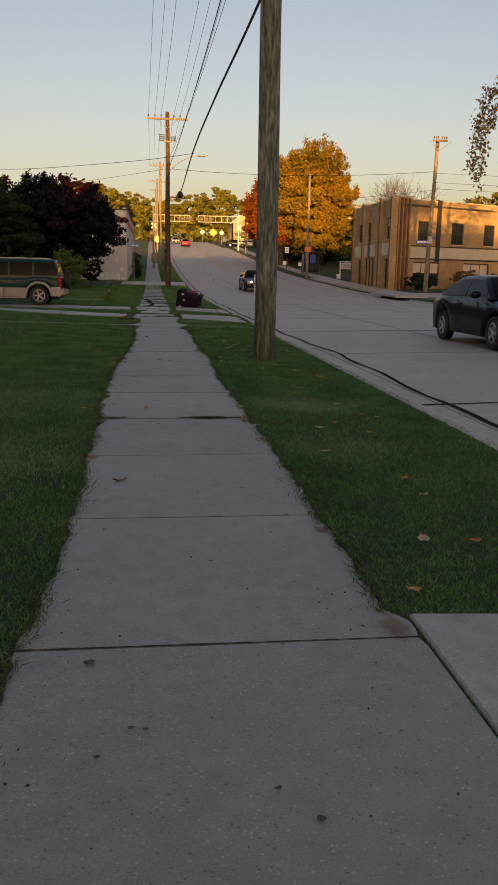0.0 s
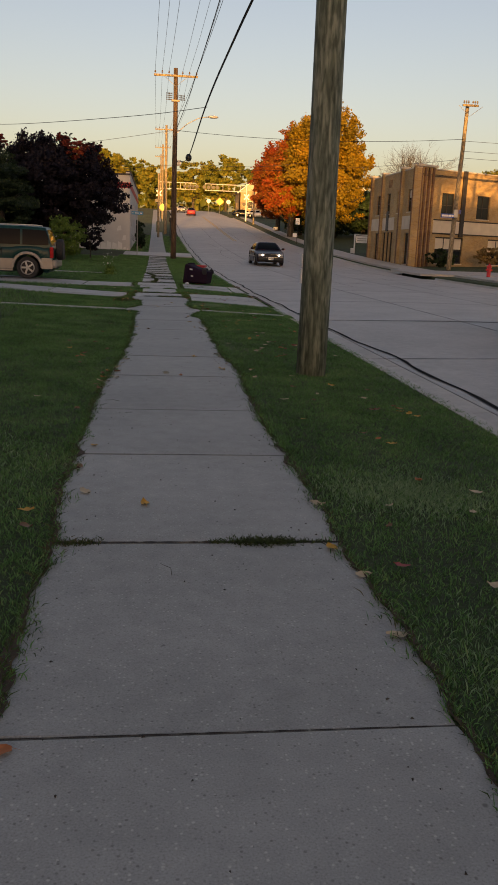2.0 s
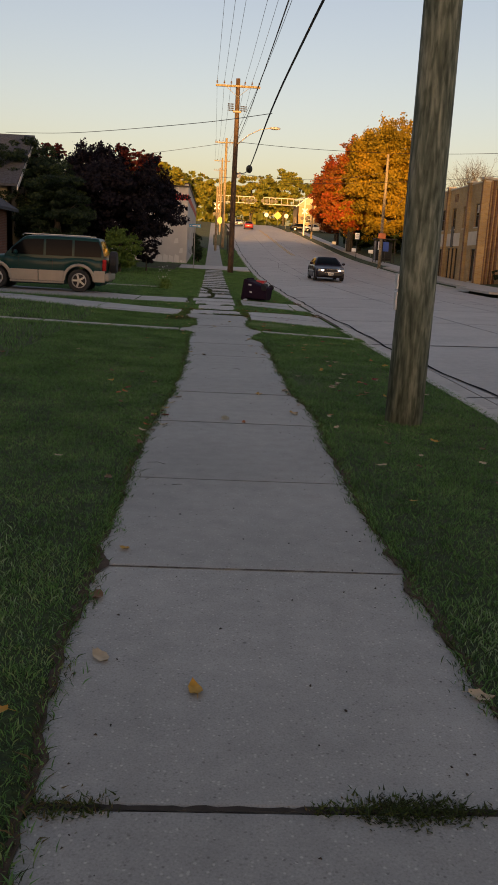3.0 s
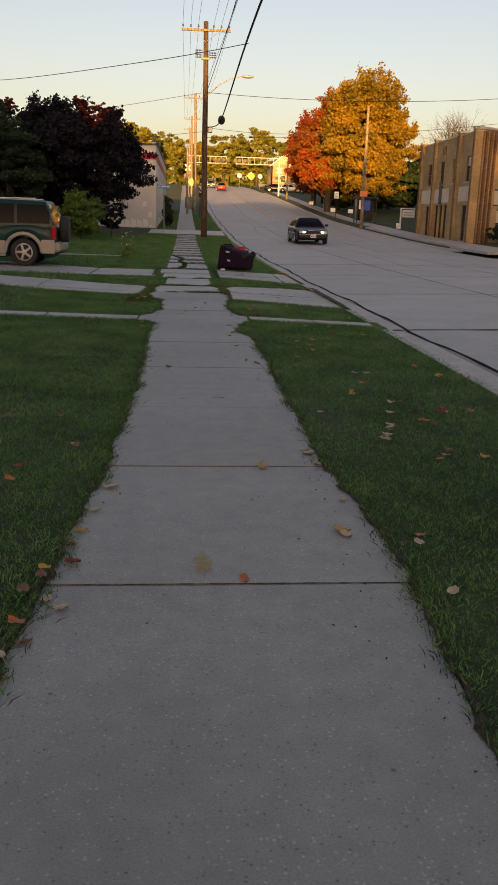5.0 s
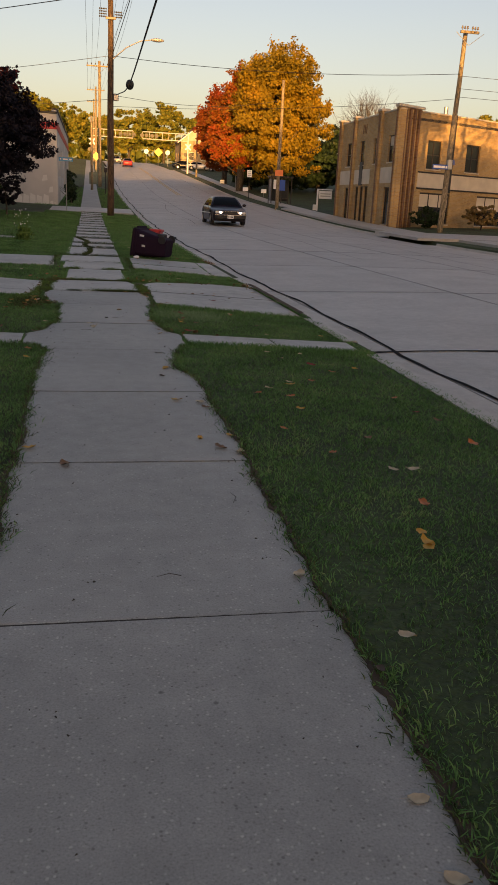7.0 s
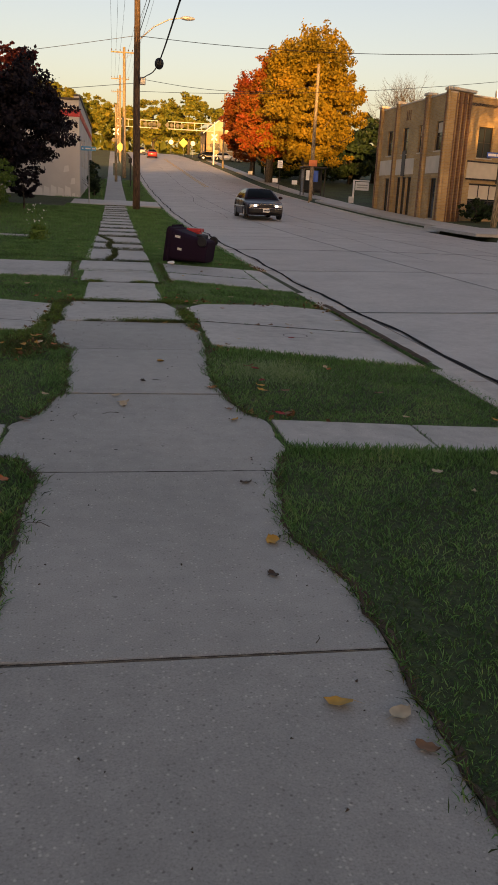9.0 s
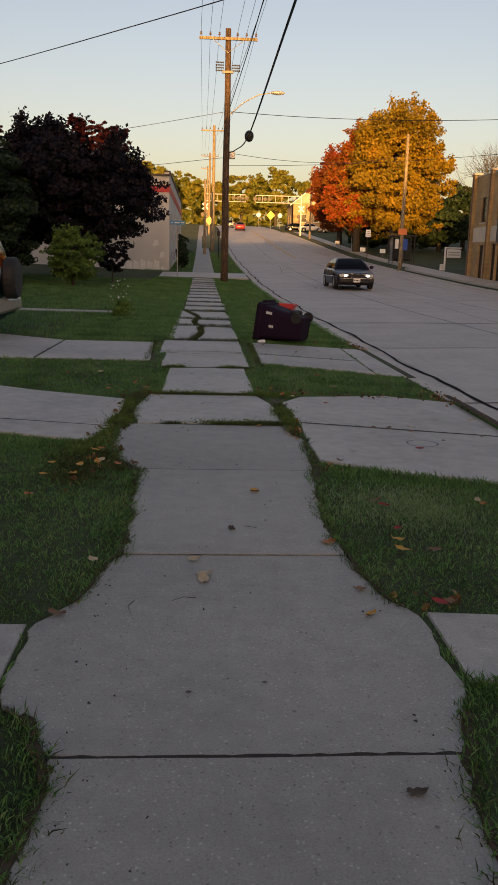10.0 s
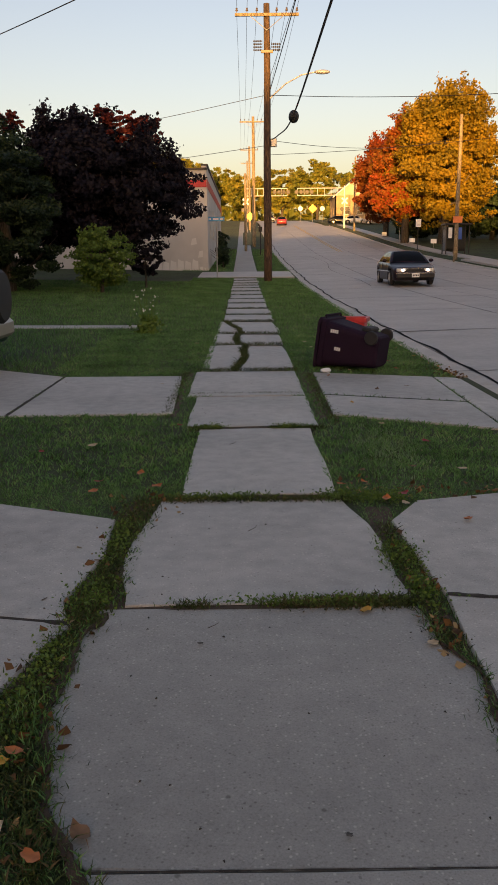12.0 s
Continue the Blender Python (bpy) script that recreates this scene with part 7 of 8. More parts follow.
for s in (-1, 1):
    x0, x1 = sorted((s * (WS / 2 - 0.03), s * (WS / 2 + 0.022)))
    for a, b in ((-LS * 0.32 + 0.44, -0.02), (0.0, LS * 0.30 - 0.44)):
        part("cladding", box(x0, x1, a, b, 0.30, 0.62, 0.015), P_TAN, suv, "tan lower door panel")
    part("cladding", box(x0, x1, LS * 0.30 + 0.44, LS / 2 - 0.02, 0.32, 0.66, 0.015), P_TAN, suv, "tan rear wing panel")
    part("cladding", box(x0, x1, -LS / 2 + 0.03, -LS * 0.32 - 0.44, 0.34, 0.66, 0.015), P_TAN, suv)
    part("running_board", box(x0 - 0.03 * (s < 0), x1 + 0.03 * (s > 0), -LS * 0.32 + 0.44, LS * 0.30 - 0.44, 0.24, 0.295, 0.012), P_TAN, suv)
    for wy in (-LS * 0.32, LS * 0.30):
        bm = bmesh.new()
        prev = None
        for k in range(13):
            a = math.pi * k / 12
            cur = [bm.verts.new((xx, wy - math.cos(a) * r_, 0.345 + math.sin(a) * r_)) for xx, r_ in ((x0, 0.415), (x1 + 0.012 * s if s > 0 else x0 - 0.012, 0.415), (x1 + 0.012 * s if s > 0 else x0 - 0.012, 0.495), (x0 if s > 0 else x1, 0.51))]
            if prev:
                for q in range(3):
                    bm.faces.new((prev[q], prev[q + 1], cur[q + 1], cur[q]))
            prev = cur
        bmesh.ops.recalc_face_normals(bm, faces=bm.faces)
        part("arch_flare", bm, P_TAN, suv, "tan wheel-arch flare", True)
    part("tail_lamp", box(s * (WS / 2 - 0.075) - 0.085, s * (WS / 2 - 0.075) + 0.085, LS / 2 - 0.1, LS / 2 + 0.012, 0.66, 1.0, 0.02), M_TAIL, suv, "tall red tail lamp")
    part("roof_rail", tube([(s * 0.6, -0.5, 1.60), (s * 0.6, -0.45, 1.655), (s * 0.6, 1.5, 1.655), (s * 0.6, 1.55, 1.58)], 0.018, 6), M_STEEL, suv, "bright roof rail")
part("rear_bumper", box(-WS / 2 * 0.96, WS / 2 * 0.96, LS / 2 - 0.08, LS / 2 + 0.1, 0.36, 0.6, 0.05), P_TAN, suv, "tan rear bumper")
bm = lathe([(0.2, -0.11), (0.3, -0.11), (0.335, -0.07), (0.335, 0.07), (0.3, 0.11), (0.05, 0.115)], 24)
bm.transform(Matrix.Translation((0.12, LS / 2 + 0.15, 0.92)) @ Matrix.Rotation(radians(90), 4, "Z"))
part("spare_wheel", bm, M_BLACK, suv, "black covered spare wheel on the tailgate", False)
bm = lathe([(0.09, 0.0), (0.09, 0.005), (0.04, 0.006)], 16)
bm.transform(Matrix.Translation((-WS / 2 * 0.86 - 0.032, 1.42, 1.3)) @ Matrix.Rotation(radians(180), 4, "Z"))
part("sticker", bm, M_SIGNW, suv, "round pale sticker on the rear side window")

# cars by the crossing, far up the hill
for x, y, p, a, lab in ((19.2, 166, P_WHITE, 80, "white car parked beyond the crossing"), (17.0, 169, P_NAVY, 85, "dark car parked beyond the crossing"), (22.4, 163, P_TAN, 70, "tan car parked beyond the crossing"), (6.6, 168, P_REDC, 180, "red car on the road beyond the crossing"), (5.2, 186, P_WHITE, 0, "pale car far up the road")):
    z = crown(x, y) if x < 14 else lie(x, y)
    sedan(Matrix.Translation((x, y, z)) @ Matrix.Rotation(radians(a), 4, "Z"), p, 4.5, 1.75, 1.4, lab, lit=False)

# ---- wheeled bin lying on the apron ----
M_BIN = plain("plum_plastic", (0.016, 0.006, 0.020), 0.75, vary=0.12, scale=5, bump=0.15)
M_REDP = plain("red_plastic", (0.50, 0.03, 0.035), 0.4, vary=0.08)
M_BIN.node_tree.nodes["Principled BSDF"].inputs["Specular IOR Level"].default_value = 0.2
tilt_ = Matrix(((0, 0, -1, 0), (-1, 0, 0, 0), (0, 1, 0, 0), (0, 0, 0, 1)))
binm = Matrix.Translation((1.585, 30.28, rise(30) + 0.215)) @ Matrix.Rotation(radians(-33), 4, "Z") @ Matrix.Rotation(radians(8.0), 4, "Y") @ tilt_ @ Matrix.Scale(0.93, 4)
bin_ = tagged(empty("wheeled_bin", binm), "dark plum wheeled bin lying on its side on the apron", "bin")


def shell(levels, thick=0.0, n=5):
    """Rounded-rectangle rings (z, half width, half depth, corner radius, y shift) joined into a body."""
    bm = bmesh.new()
    rings = []
    for z, a, b, r, sh in levels:
        ring = []
        for cx, cy, st in ((a - r, b - r, 0), (-(a - r), b - r, 90), (-(a - r), -(b - r), 180), (a - r, -(b - r), 270)):
            for k in range(n):
                t = radians(st + 90 * k / (n - 1))
                ring.append(bm.verts.new((cx + r * math.cos(t), cy + r * math.sin(t) + sh, z)))
        rings.append(ring)
    m = len(rings[0])
    for p, q in zip(rings, rings[1:]):
        for k in range(m):
            bm.faces.new((p[k], p[(k + 1) % m], q[(k + 1) % m], q[k]))
    bm.faces.new(list(reversed(rings[0]))); bm.faces.new(rings[-1])
    bmesh.ops.recalc_face_normals(bm, faces=bm.faces)
    return bm


part("body", shell([(0.0, 0.18, 0.19, 0.06, 0), (0.03, 0.205, 0.215, 0.07, 0), (0.45, 0.262, 0.272, 0.09, 0), (0.74, 0.30, 0.31, 0.10, 0), (0.75, 0.32, 0.33, 0.06, 0), (0.81, 0.325, 0.335, 0.06, 0), (0.815, 0.30, 0.31, 0.05, 0)]), M_BIN, bin_, smooth=False)
part("lid", shell([(0.825, 0.32, 0.335, 0.07, -0.01), (0.86, 0.335, 0.355, 0.08, -0.01), (0.885, 0.29, 0.31, 0.1, -0.01), (0.9, 0.17, 0.19, 0.1, -0.01)]), M_BIN, bin_, "domed lid")
part("handle", tube([(-0.22, 0.32, 0.79), (-0.22, 0.37, 0.81), (0.22, 0.37, 0.81), (0.22, 0.32, 0.79)], 0.016, 8), M_BIN, bin_)
part("axle", tube([(-0.24, 0.19, 0.09), (0.24, 0.19, 0.09)], 0.012, 8), M_STEEL, bin_)
for s in (-1, 1):
    bm = lathe([(0.03, -0.025), (0.085, -0.025), (0.095, -0.015), (0.095, 0.015), (0.085, 0.025), (0.03, 0.025)], 20)
    bm.transform(Matrix.Translation((s * 0.25, 0.19, 0.09)))
    part("wheel", bm, M_BLACK, bin_)
part("foot_step", box(-0.14, 0.14, 0.23, 0.30, 0.16, 0.3, 0.02), M_BLACK, bin_)
# pale moulded print on the flank: plain bars
for k in range(3):
    bm = box(0.285, 0.301, -0.06, -0.015, 0.5 + k * 0.032, 0.52 + k * 0.032)
    part("print", bm, M_SIGNW, bin_, "small pale printed bar")
for k in range(4):
    bm = box(0.29, 0.307, 0.17, 0.215, 0.56 + k * 0.03, 0.58 + k * 0.03)
    part("print", bm, M_SIGNW, bin_, "small pale printed bar")
crate = tagged(empty("crate", Matrix.Translation((1.24, 31.05, lie(1.3, 31.0) - 0.05)) @ Matrix.Rotation(radians(-15), 4, "Z")), "red plastic recycling crate behind the fallen bin", "crate")
part("body", shell([(0.0, 0.2, 0.15, 0.03, 0), (0.62, 0.24, 0.19, 0.04, 0), (0.625, 0.27, 0.22, 0.05, 0), (0.68, 0.27, 0.22, 0.05, 0), (0.675, 0.23, 0.18, 0.04, 0), (0.08, 0.19, 0.14, 0.03, 0)]), M_REDP, crate)
bm = bmesh.new()
bmesh.ops.create_icosphere(bm, subdivisions=2, radius=0.07)
for v in bm.verts:
    v.co += Vector((noise.noise(v.co * 30), noise.noise(v.co * 31 + Vector((3, 0, 0))), noise.noise(v.co * 29))) * 0.035
    v.co.z = max(0.0, v.co.z * 0.5 + 0.02)
litter = tagged(link("litter", bm, M_SIGNW), "crumpled white paper litter beside the bin", "litter")
litter.location = (0.84, 30.0, rise(30) + 0.004)
# lost manhole ring on the apron
bm = bmesh.new()
for r0_, r1_ in ((0.112, 0.122),):
    a0 = [bm.verts.new((math.cos(k * 0.2618) * r0_, math.sin(k * 0.2618) * r0_, 0.004)) for k in range(24)]
    a1 = [bm.verts.new((math.cos(k * 0.2618) * r1_, math.sin(k * 0.2618) * r1_, 0.004)) for k in range(24)]
    for k in range(24):
        bm.faces.new((a0[k], a1[k], a1[(k + 1) % 24], a0[(k + 1) % 24]))
bmesh.ops.recalc_face_normals(bm, faces=bm.faces)
cap = tagged(link("valve_cover", bm, M_DARKTRIM), "round iron valve cover rim set in the apron", "valve cover")
cap.location = (1.55, 22.6, lie(1.55, 22.6) + 0.02)

# ---- crumbs, twigs and an old stain on the sidewalk ----
rs = np.random.default_rng(55)
n = 520
cy_ = rs.uniform(0.5, 31, n)
cx_ = np.where(rs.uniform(0, 1, n) < 0.45, rs.uniform(-0.55, 0.55, n), np.where(rs.uniform(0, 1, n) < 0.5, -0.56 + np.abs(rs.normal(0, 0.07, n)), 0.56 - np.abs(rs.normal(0, 0.07, n))))
base = np.array([[1, 0, -0.3], [-0.5, 0.87, -0.3], [-0.5, -0.87, -0.3], [0, 0, 0.8]])
sz = rs.uniform(0.002, 0.0058, n)
ang = rs.uniform(0, 6.28, n)
rot = np.stack([np.stack([np.cos(ang), -np.sin(ang)], -1), np.stack([np.sin(ang), np.cos(ang)], -1)], -2)
v = np.empty((n, 4, 3))
v[:, :, :2] = np.einsum("nij,kj->nki", rot, base[:, :2] * np.array([[1.6, 0.8]])) * sz[:, None, None]
v[:, :, 2] = base[None, :, 2] * sz[:, None] + 0.002
v[:, :, 0] += cx_[:, None]; v[:, :, 1] += cy_[:, None]
i = np.arange(n)[:, None] * 4
f = np.concatenate([i + np.array([t]) for t in ([0, 1, 3], [1, 2, 3], [2, 0, 3], [0, 2, 1])], axis=0)
tagged(new("debris", mesh_np("debris", v.reshape(-1, 3), f, plain("crumb", (0.06, 0.045, 0.035), 0.9, vary=0.5, scale=40))), "dark crumbs of bark and grit on the sidewalk", "debris", kind="stuff")
# spalled pits in the slabs, laid on as small flat dark patches
M_PIT = plain("pit_dark", (0.085, 0.078, 0.07), 0.95, vary=0.5, scale=60)
pr_ = random.Random(17)
for px_, py_, s_ in ((-0.39, 1.60, 0.022), (-0.25, 1.20, 0.011), (-0.21, 1.19, 0.010), (-0.33, 1.07, 0.012), (0.11, 0.90, 0.012), (0.19, 0.78, 0.014), (0.06, 2.51, 0.011), (0.5, 3.18, 0.012), (0.18, 3.79, 0.010), (0.19, 15.87, 0.012), (-0.18, 18.87, 0.012), (0.06, 18.93, 0.010), (0.09, 21.77, 0.013), (-0.33, 22.81, 0.014)):
    bm = bmesh.new()
    ring = [bm.verts.new((math.cos(k * 0.571) * s_ * pr_.uniform(0.5, 1.1), math.sin(k * 0.571) * s_ * pr_.uniform(0.4, 0.9), 0.0)) for k in range(11)]
    mid_ = bm.verts.new((0, 0, 0.0015))
    for k in range(11):
        bm.faces.new((ring[k], ring[(k + 1) % 11], mid_))
    pit_ = tagged(link("pit", bm, M_PIT), "small spalled pit in the concrete slab", "pit", kind="stuff")
    pit_.location = (px_, py_, rise(py_) + 0.0055)
M_TWIG = plain("twig", (0.07, 0.05, 0.035), 0.9, vary=0.3, scale=40)
tr = random.Random(8)
for k in range(13):
    x, y, a, L = tr.uniform(-0.5, 0.5), tr.uniform(3, 27), tr.uniform(0, 6.28), tr.uniform(0.04, 0.13)
    z = rise(y) + 0.006
    p = [(x, y, z), (x + math.cos(a) * L * 0.5, y + math.sin(a) * L * 0.5, z + 0.004), (x + math.cos(a + 0.3) * L, y + math.sin(a + 0.3) * L, z)]
    tagged(link("twig", tube(p, [0.0016, 0.0013, 0.0008], 5), M_TWIG), "thin brown twig lying on the sidewalk", "twig", "twigs")


def stain(x, y, rx, ry, color, name, label, seed):
    """A thin blotch whose edge fades raggedly into the concrete."""
    m, n, l, b = mat(name, 0.95)
    b.inputs["Base Color"].default_value = (*color, 1)
    tc = n.new("ShaderNodeTexCoord")
    ln = n.new("ShaderNodeVectorMath"); ln.operation = "LENGTH"
    l.new(tc.outputs["Object"], ln.inputs[0])
    nz = n.new("ShaderNodeTexNoise"); nz.inputs["Scale"].default_value, nz.inputs["Detail"].default_value = 3.5, 6
    l.new(tc.outputs["Object"], nz.inputs["Vector"])
    su = n.new("ShaderNodeMath"); su.operation = "MULTIPLY_ADD"; su.inputs[1].default_value, su.inputs[2].default_value = -1.3, 0.55
    l.new(ln.outputs["Value"], su.inputs[0])
    ad = n.new("ShaderNodeMath"); l.new(su.outputs[0], ad.inputs[0]); l.new(nz.outputs["Fac"], ad.inputs[1])
    mr_ = n.new("ShaderNodeMapRange"); mr_.inputs["From Min"].default_value, mr_.inputs["From Max"].default_value = 0.25, 0.75
    mr_.inputs["To Max"].default_value = 0.45
    l.new(ad.outputs[0], mr_.inputs["Value"])
    l.new(mr_.outputs["Result"], b.inputs["Alpha"])
    bm = bmesh.new()
    bmesh.ops.create_circle(bm, cap_ends=True, segments=24, radius=1.0)
    ob = tagged(link("stain", bm, m), label, "stain", kind="stuff")
    ob.matrix_world = Matrix.LocRotScale((x, y, rise(y) + 0.0065), None, (rx, ry, 1))


stain(-0.08, 11.0, 0.07, 0.22, (0.50, 0.33, 0.07), "rust_stain", "yellowish rust stain on the sidewalk slab", 1)
stain(0.66, 1.78, 0.10, 0.2, (0.25, 0.12, 0.05), "orange_stain", "rusty stain at the slab corner", 5)

# ---- signs, shelter, hydrant, crossing gear ----
def post_sign(name, x, y, h, w, hb, face, label, category="sign", post=M_STEEL, turn=0.0, shape="rect", base=None, pr=0.03, bars=0, bar_m=None):
    z0 = lie(x, y) if base is None else base
    root = tagged(empty(name, Matrix.Translation((x, y, z0)) @ Matrix.Rotation(radians(turn), 4, "Z")), label, category, "signs")
    part("post", tube([(0, 0.03, -0.3), (0, 0.03, h)], pr, 8), post, root)
    if shape == "rect":
        bm = box(-w / 2, w / 2, -0.03, -0.005, h - hb, h, 0.004)
    elif shape == "round":
        bm = prism([(math.cos(k * math.pi / 12) * w / 2, h - hb / 2 + math.sin(k * math.pi / 12) * w / 2) for k in range(24)], 0.02, "y", -0.03)
    else:
        bm = prism([(0, h - hb), (w / 2, h - hb / 2), (0, h), (-w / 2, h - hb / 2)], 0.02, "y", -0.03)
    pl = part("plate", bm, face, root)
    for k in range(bars):
        z = h - hb * (0.25 + 0.5 * k / max(1, bars - 1))
        part("bar", box(-w * 0.36, w * 0.36, -0.034, -0.0305, z - hb * 0.06, z + hb * 0.06), bar_m or M_DARKTRIM, pl)
    return root


ss = post_sign("street_sign", -1.46, 62.0, 2.95, 0.8, 0.22, M_CYAN, "light blue street-name sign on a thin steel post", turn=4)
for k, (a, b) in enumerate(((-0.34, -0.27), (-0.17, 0.1), (0.18, 0.33))):
    part("bar", box(a, b, -0.034, -0.0305, 2.81, 2.87), M_SIGNW, ss, "plain white bar of lettering")
cs = tagged(empty("street_sign", Matrix.Translation((18.52, 54.42, 0))), "dark blue street-name blades on the corner pole", "sign", "signs")
bl = part("blade", box(-0.98, -0.12, -0.2, -0.18, 3.48, 3.72, 0.004), M_BLUE, cs)
for a, b in ((-0.93, -0.52), (-0.5, -0.3), (-0.26, -0.17)):
    part("bar", box(a, b, -0.204, -0.2005, 3.54, 3.66), M_SIGNW, bl, "plain white bar of lettering")
bl = part("blade", slat_box(Matrix.Rotation(radians(60), 4, "Z"), 0.1, 0.9, -0.2, -0.18, 3.76, 4.0, 0.004), M_BLUE, cs)
part("bracket", box(-0.14, 0.1, -0.21, -0.05, 3.5, 3.98, 0.01), M_STEEL, cs)

board = tagged(empty("notice_board", Matrix.Translation((18.1, 77.3, lie(18.1, 77.3)))), "white notice board on a pale post beside the brick building", "sign", "signs")
part("post", box(-0.5, -0.38, -0.04, 0.06, -0.2, 1.65, 0.01), M_WHITE, board)
part("arm", box(-0.5, 0.75, -0.03, 0.05, 1.58, 1.66, 0.01), M_WHITE, board)
pl = part("board", box(-0.32, 0.72, -0.02, 0.02, 0.92, 1.52, 0.006), M_SIGNW, board)
for z in (1.3, 1.12):
    part("bar", box(-0.22, 0.62, -0.024, -0.0205, z - 0.04, z + 0.04), M_STEEL, pl)
part("meter_box", box(-0.75, -0.45, -0.05, 0.15, 0.0, 0.45, 0.02), M_WHITE, board, "low white box at its foot")

post_sign("parking_sign", 15.15, 93.8, 2.75, 0.46, 0.66, M_SIGNW, "white rectangular parking sign on a black post", post=M_BLACK, bars=3, bar_m=M_STEEL)
rr = post_sign("crossing_sign", 16.55, 110.0, 2.55, 0.95, 0.95, M_YELLOW, "round yellow railway warning sign with a black cross", shape="round")
for a in (45, -45):
    bm = box(-0.42, 0.42, -0.036, -0.031, -0.045, 0.045)
    bm.transform(Matrix.Translation((0, 0, 2.55 - 0.475)) @ Matrix.Rotation(radians(a), 4, "Y"))
    part("bar", bm, M_DARKTRIM, rr, "black bar of the cross")
post_sign("warning_sign", 0.75, 125.0, 3.0, 1.1, 1.1, M_YELLOW, "yellow diamond warning sign beside the sidewalk", shape="diamond")
post_sign("warning_sign", 13.2, 182.0, 3.4, 1.7, 1.7, M_YELLOW, "yellow diamond warning sign beyond the crossing", shape="diamond")
for x, y in ((9.6 + 1.5, 186), (15.2, 184), (17.4, 182)):
    post_sign("white_sign", x, y, 3.0, 0.9, 0.9, M_SIGNW, "small white roadside sign beyond the crossing", shape="round")
post_sign("back_of_sign", 1.3, 90.0, 2.3, 0.3, 0.4, M_BLACK, "black steel sign post beside the sidewalk", post=M_BLACK, pr=0.05)
for x, y in ((16.2, 101.5), (15.9, 116), (17.6, 98.5)):
    post_sign("yard_sign", x, y, 0.8, 0.55, 0.4, M_SIGNW, "small white yard sign in the grass", pr=0.015)
cab = tagged(empty("utility_cabinet", Matrix.Translation((0.3, 108, rise(108) - 0.02))), "grey-green utility cabinet beside the sidewalk", "cabinet")
part("body", box(-0.45, 0.45, -0.4, 0.4, 0, 1.25, 0.03), plain("cabinet_green", (0.12, 0.15, 0.11), 0.6), cab)
part("door", box(-0.4, 0.4, -0.425, -0.4, 0.08, 1.15, 0.008), plain("cabinet_door_green", (0.13, 0.16, 0.12), 0.6), cab)

M_CLEAR = glass_dark("shelter_glass", (0.05, 0.055, 0.055), 0.08)
sh = tagged(empty("bus_shelter", Matrix.Translation((16.65, 86.6, lie(16.6, 86.6) + 0.07))), "dark-framed glass bus shelter with a blue poster", "bus shelter")
for x in (-0.9, 0.0, 0.9):
    for y in (-0.6, 0.6):
        part("post", box(x - 0.04, x + 0.04, y - 0.04, y + 0.04, 0, 2.2, 0.006), M_DARKTRIM, sh)
part("roof", box(-1.05, 1.05, -0.75, 0.75, 2.2, 2.32, 0.03), M_DARKTRIM, sh)
for a, b in ((-0.86, -0.04), (0.04, 0.86)):
    part("pane", box(a, b, 0.58, 0.6, 0.2, 2.1), M_CLEAR, sh)
part("pane", box(-0.91, -0.89, -0.55, 0.55, 0.2, 2.1), M_CLEAR, sh)
part("poster", box(-0.25, 0.3, -0.66, -0.62, 1.1, 2.0, 0.005), M_BLUE, sh, "blue poster")
part("poster", box(-0.75, -0.45, -0.64, -0.61, 1.2, 2.0, 0.005), M_SIGNW, sh, "white timetable")
part("bench", box(-0.8, 0.8, 0.1, 0.5, 0.42, 0.47, 0.01), M_DARKTRIM, sh)

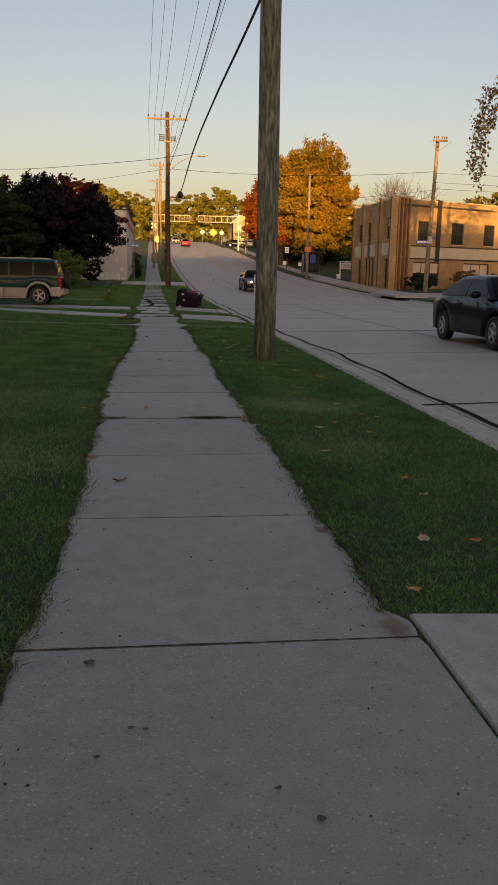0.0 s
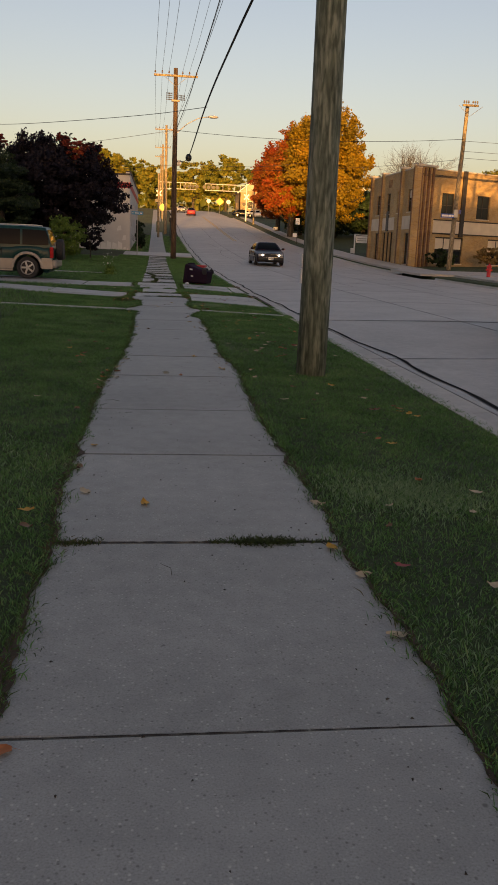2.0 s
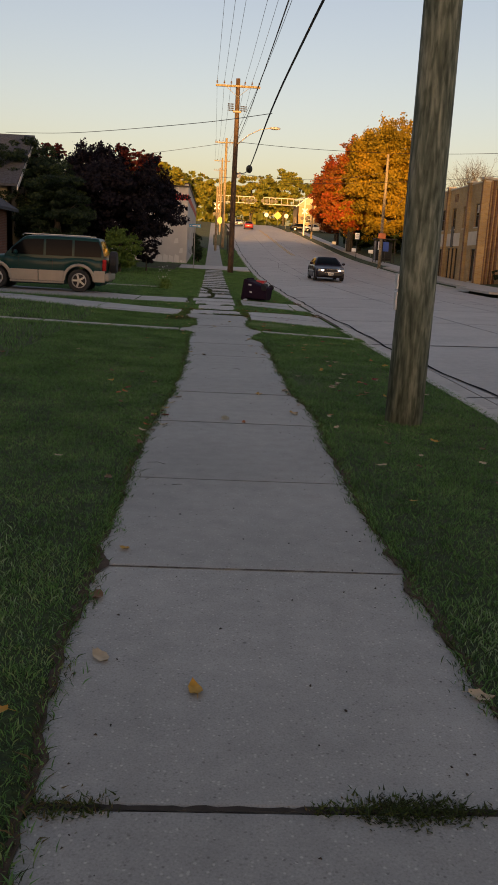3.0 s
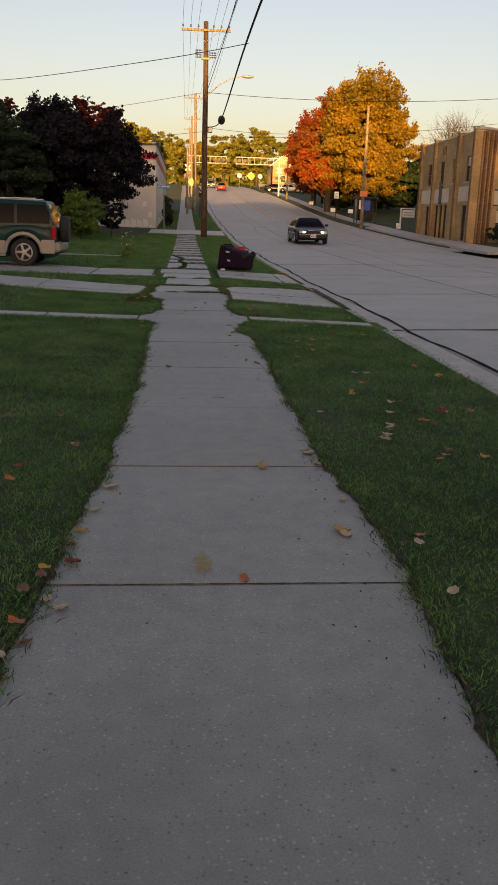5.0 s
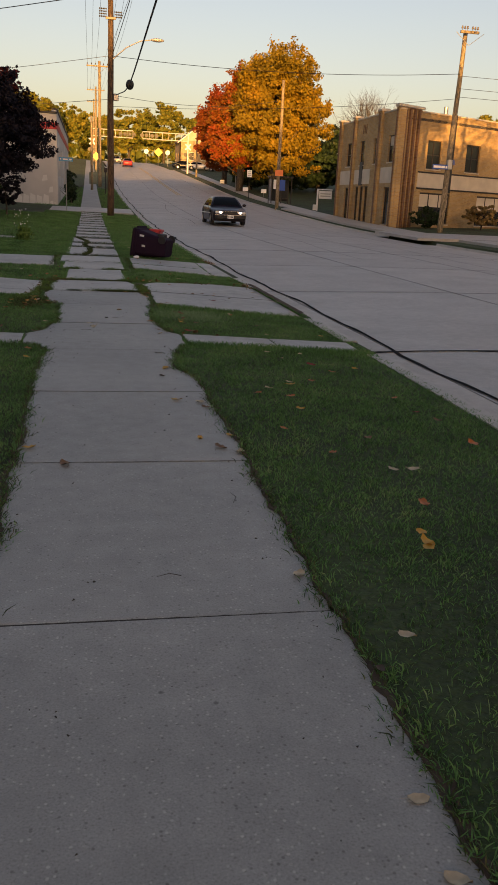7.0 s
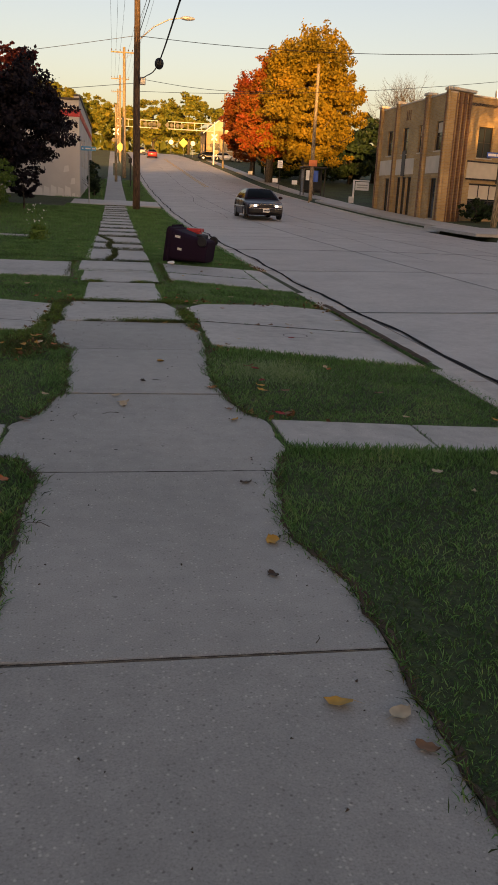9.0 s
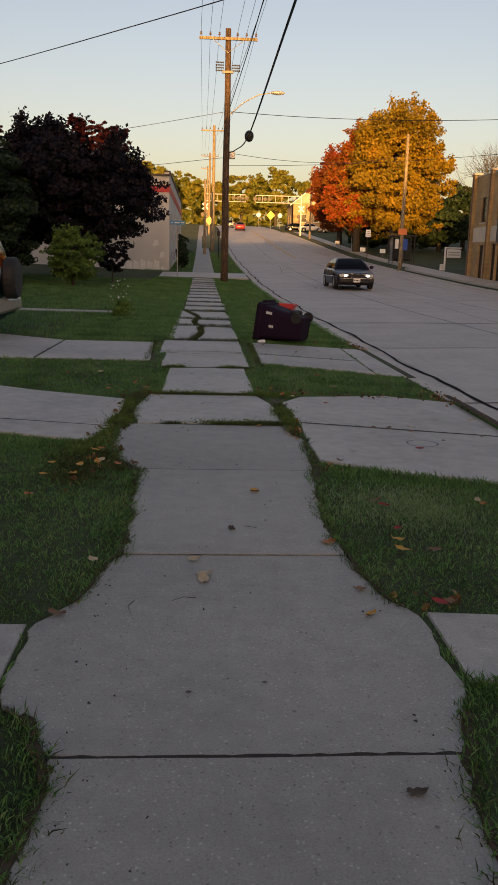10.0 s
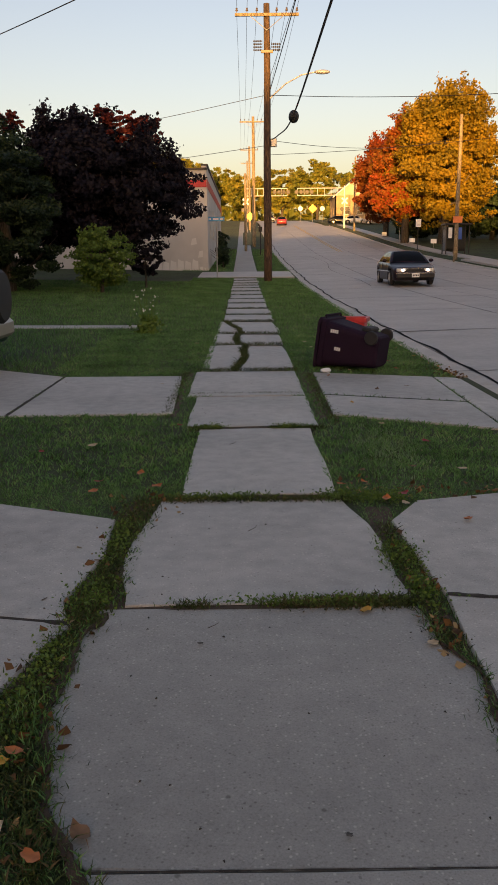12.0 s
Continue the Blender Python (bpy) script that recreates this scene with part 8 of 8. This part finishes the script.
hy = tagged(empty("fire_hydrant", Matrix.Translation((17.35, 45.3, lie(17.35, 45.3) + 0.02))), "red fire hydrant at the street corner", "hydrant")
part("barrel", lathe([(0.15, 0.0), (0.15, 0.04), (0.1, 0.05), (0.1, 0.5), (0.13, 0.51), (0.13, 0.55), (0.11, 0.62), (0.05, 0.69), (0.03, 0.7), (0.03, 0.76)], 14, "z"), M_RED, hy, smooth=False)
for s in (-1, 1):
    bm = lathe([(0.055, s * 0.08), (0.055, s * 0.16), (0.04, s * 0.17)], 10)
    bm.transform(Matrix.Translation((0, 0, 0.42)))
    part("outlet", bm, M_RED, hy)

def gantry(x, y, reach, label):
    z0 = rise(y)
    g = tagged(empty("crossing_gantry", Matrix.Translation((x, y, z0))), label, "railway signal", "crossing signals")
    s = 1 if reach > 0 else -1
    part("mast", tube([(0, 0, -0.3), (0, 0, 6.2)], [0.14, 0.12], 12), M_ALU, g)
    for dz in (4.85, 5.9):
        part("chord", tube([(0, 0, dz), (reach, 0, dz)], 0.07, 8), M_ALU, g)
    nb = 7
    for k in range(nb + 1):
        part("strut", tube([(reach * k / nb, 0, 4.85), (reach * k / nb, 0, 5.9)], 0.045, 6), M_ALU, g)
    for xx in (reach * 0.97, reach * 0.75):
        for o in (-0.35, 0.35):
            bm = lathe([(0.05, -0.1), (0.15, -0.08), (0.15, 0.06), (0.3, 0.07), (0.3, 0.09)], 14)
            bm.transform(Matrix.Translation((xx + o, -0.15, 5.35)) @ Matrix.Rotation(radians(-90), 4, "Z"))
            part("signal_lamp", bm, M_DARKTRIM, g, "unlit round signal lamp")
    for a in (45, -45):
        bm = box(-0.62, 0.62, -0.2, -0.17, -0.115, 0.115, 0.004)
        bm.transform(Matrix.Translation((0, 0 if a > 0 else -0.04, 4.0)) @ Matrix.Rotation(radians(a), 4, "Y"))
        part("crossbuck", bm, M_SIGNW, g, "white crossbuck board")
    for o in (-0.4, 0.4):
        bm = lathe([(0.05, -0.1), (0.15, -0.08), (0.15, 0.06), (0.3, 0.07), (0.3, 0.09)], 14)
        bm.transform(Matrix.Translation((o, -0.15, 2.8)) @ Matrix.Rotation(radians(-90), 4, "Z"))
        part("signal_lamp", bm, M_DARKTRIM, g)
    return g


gantry(15.4, 150, -7.2, "sunlit aluminium cantilever with railway crossing signals")
gantry(0.35, 150, 6.3, "aluminium cantilever with railway crossing signals over the near lanes")
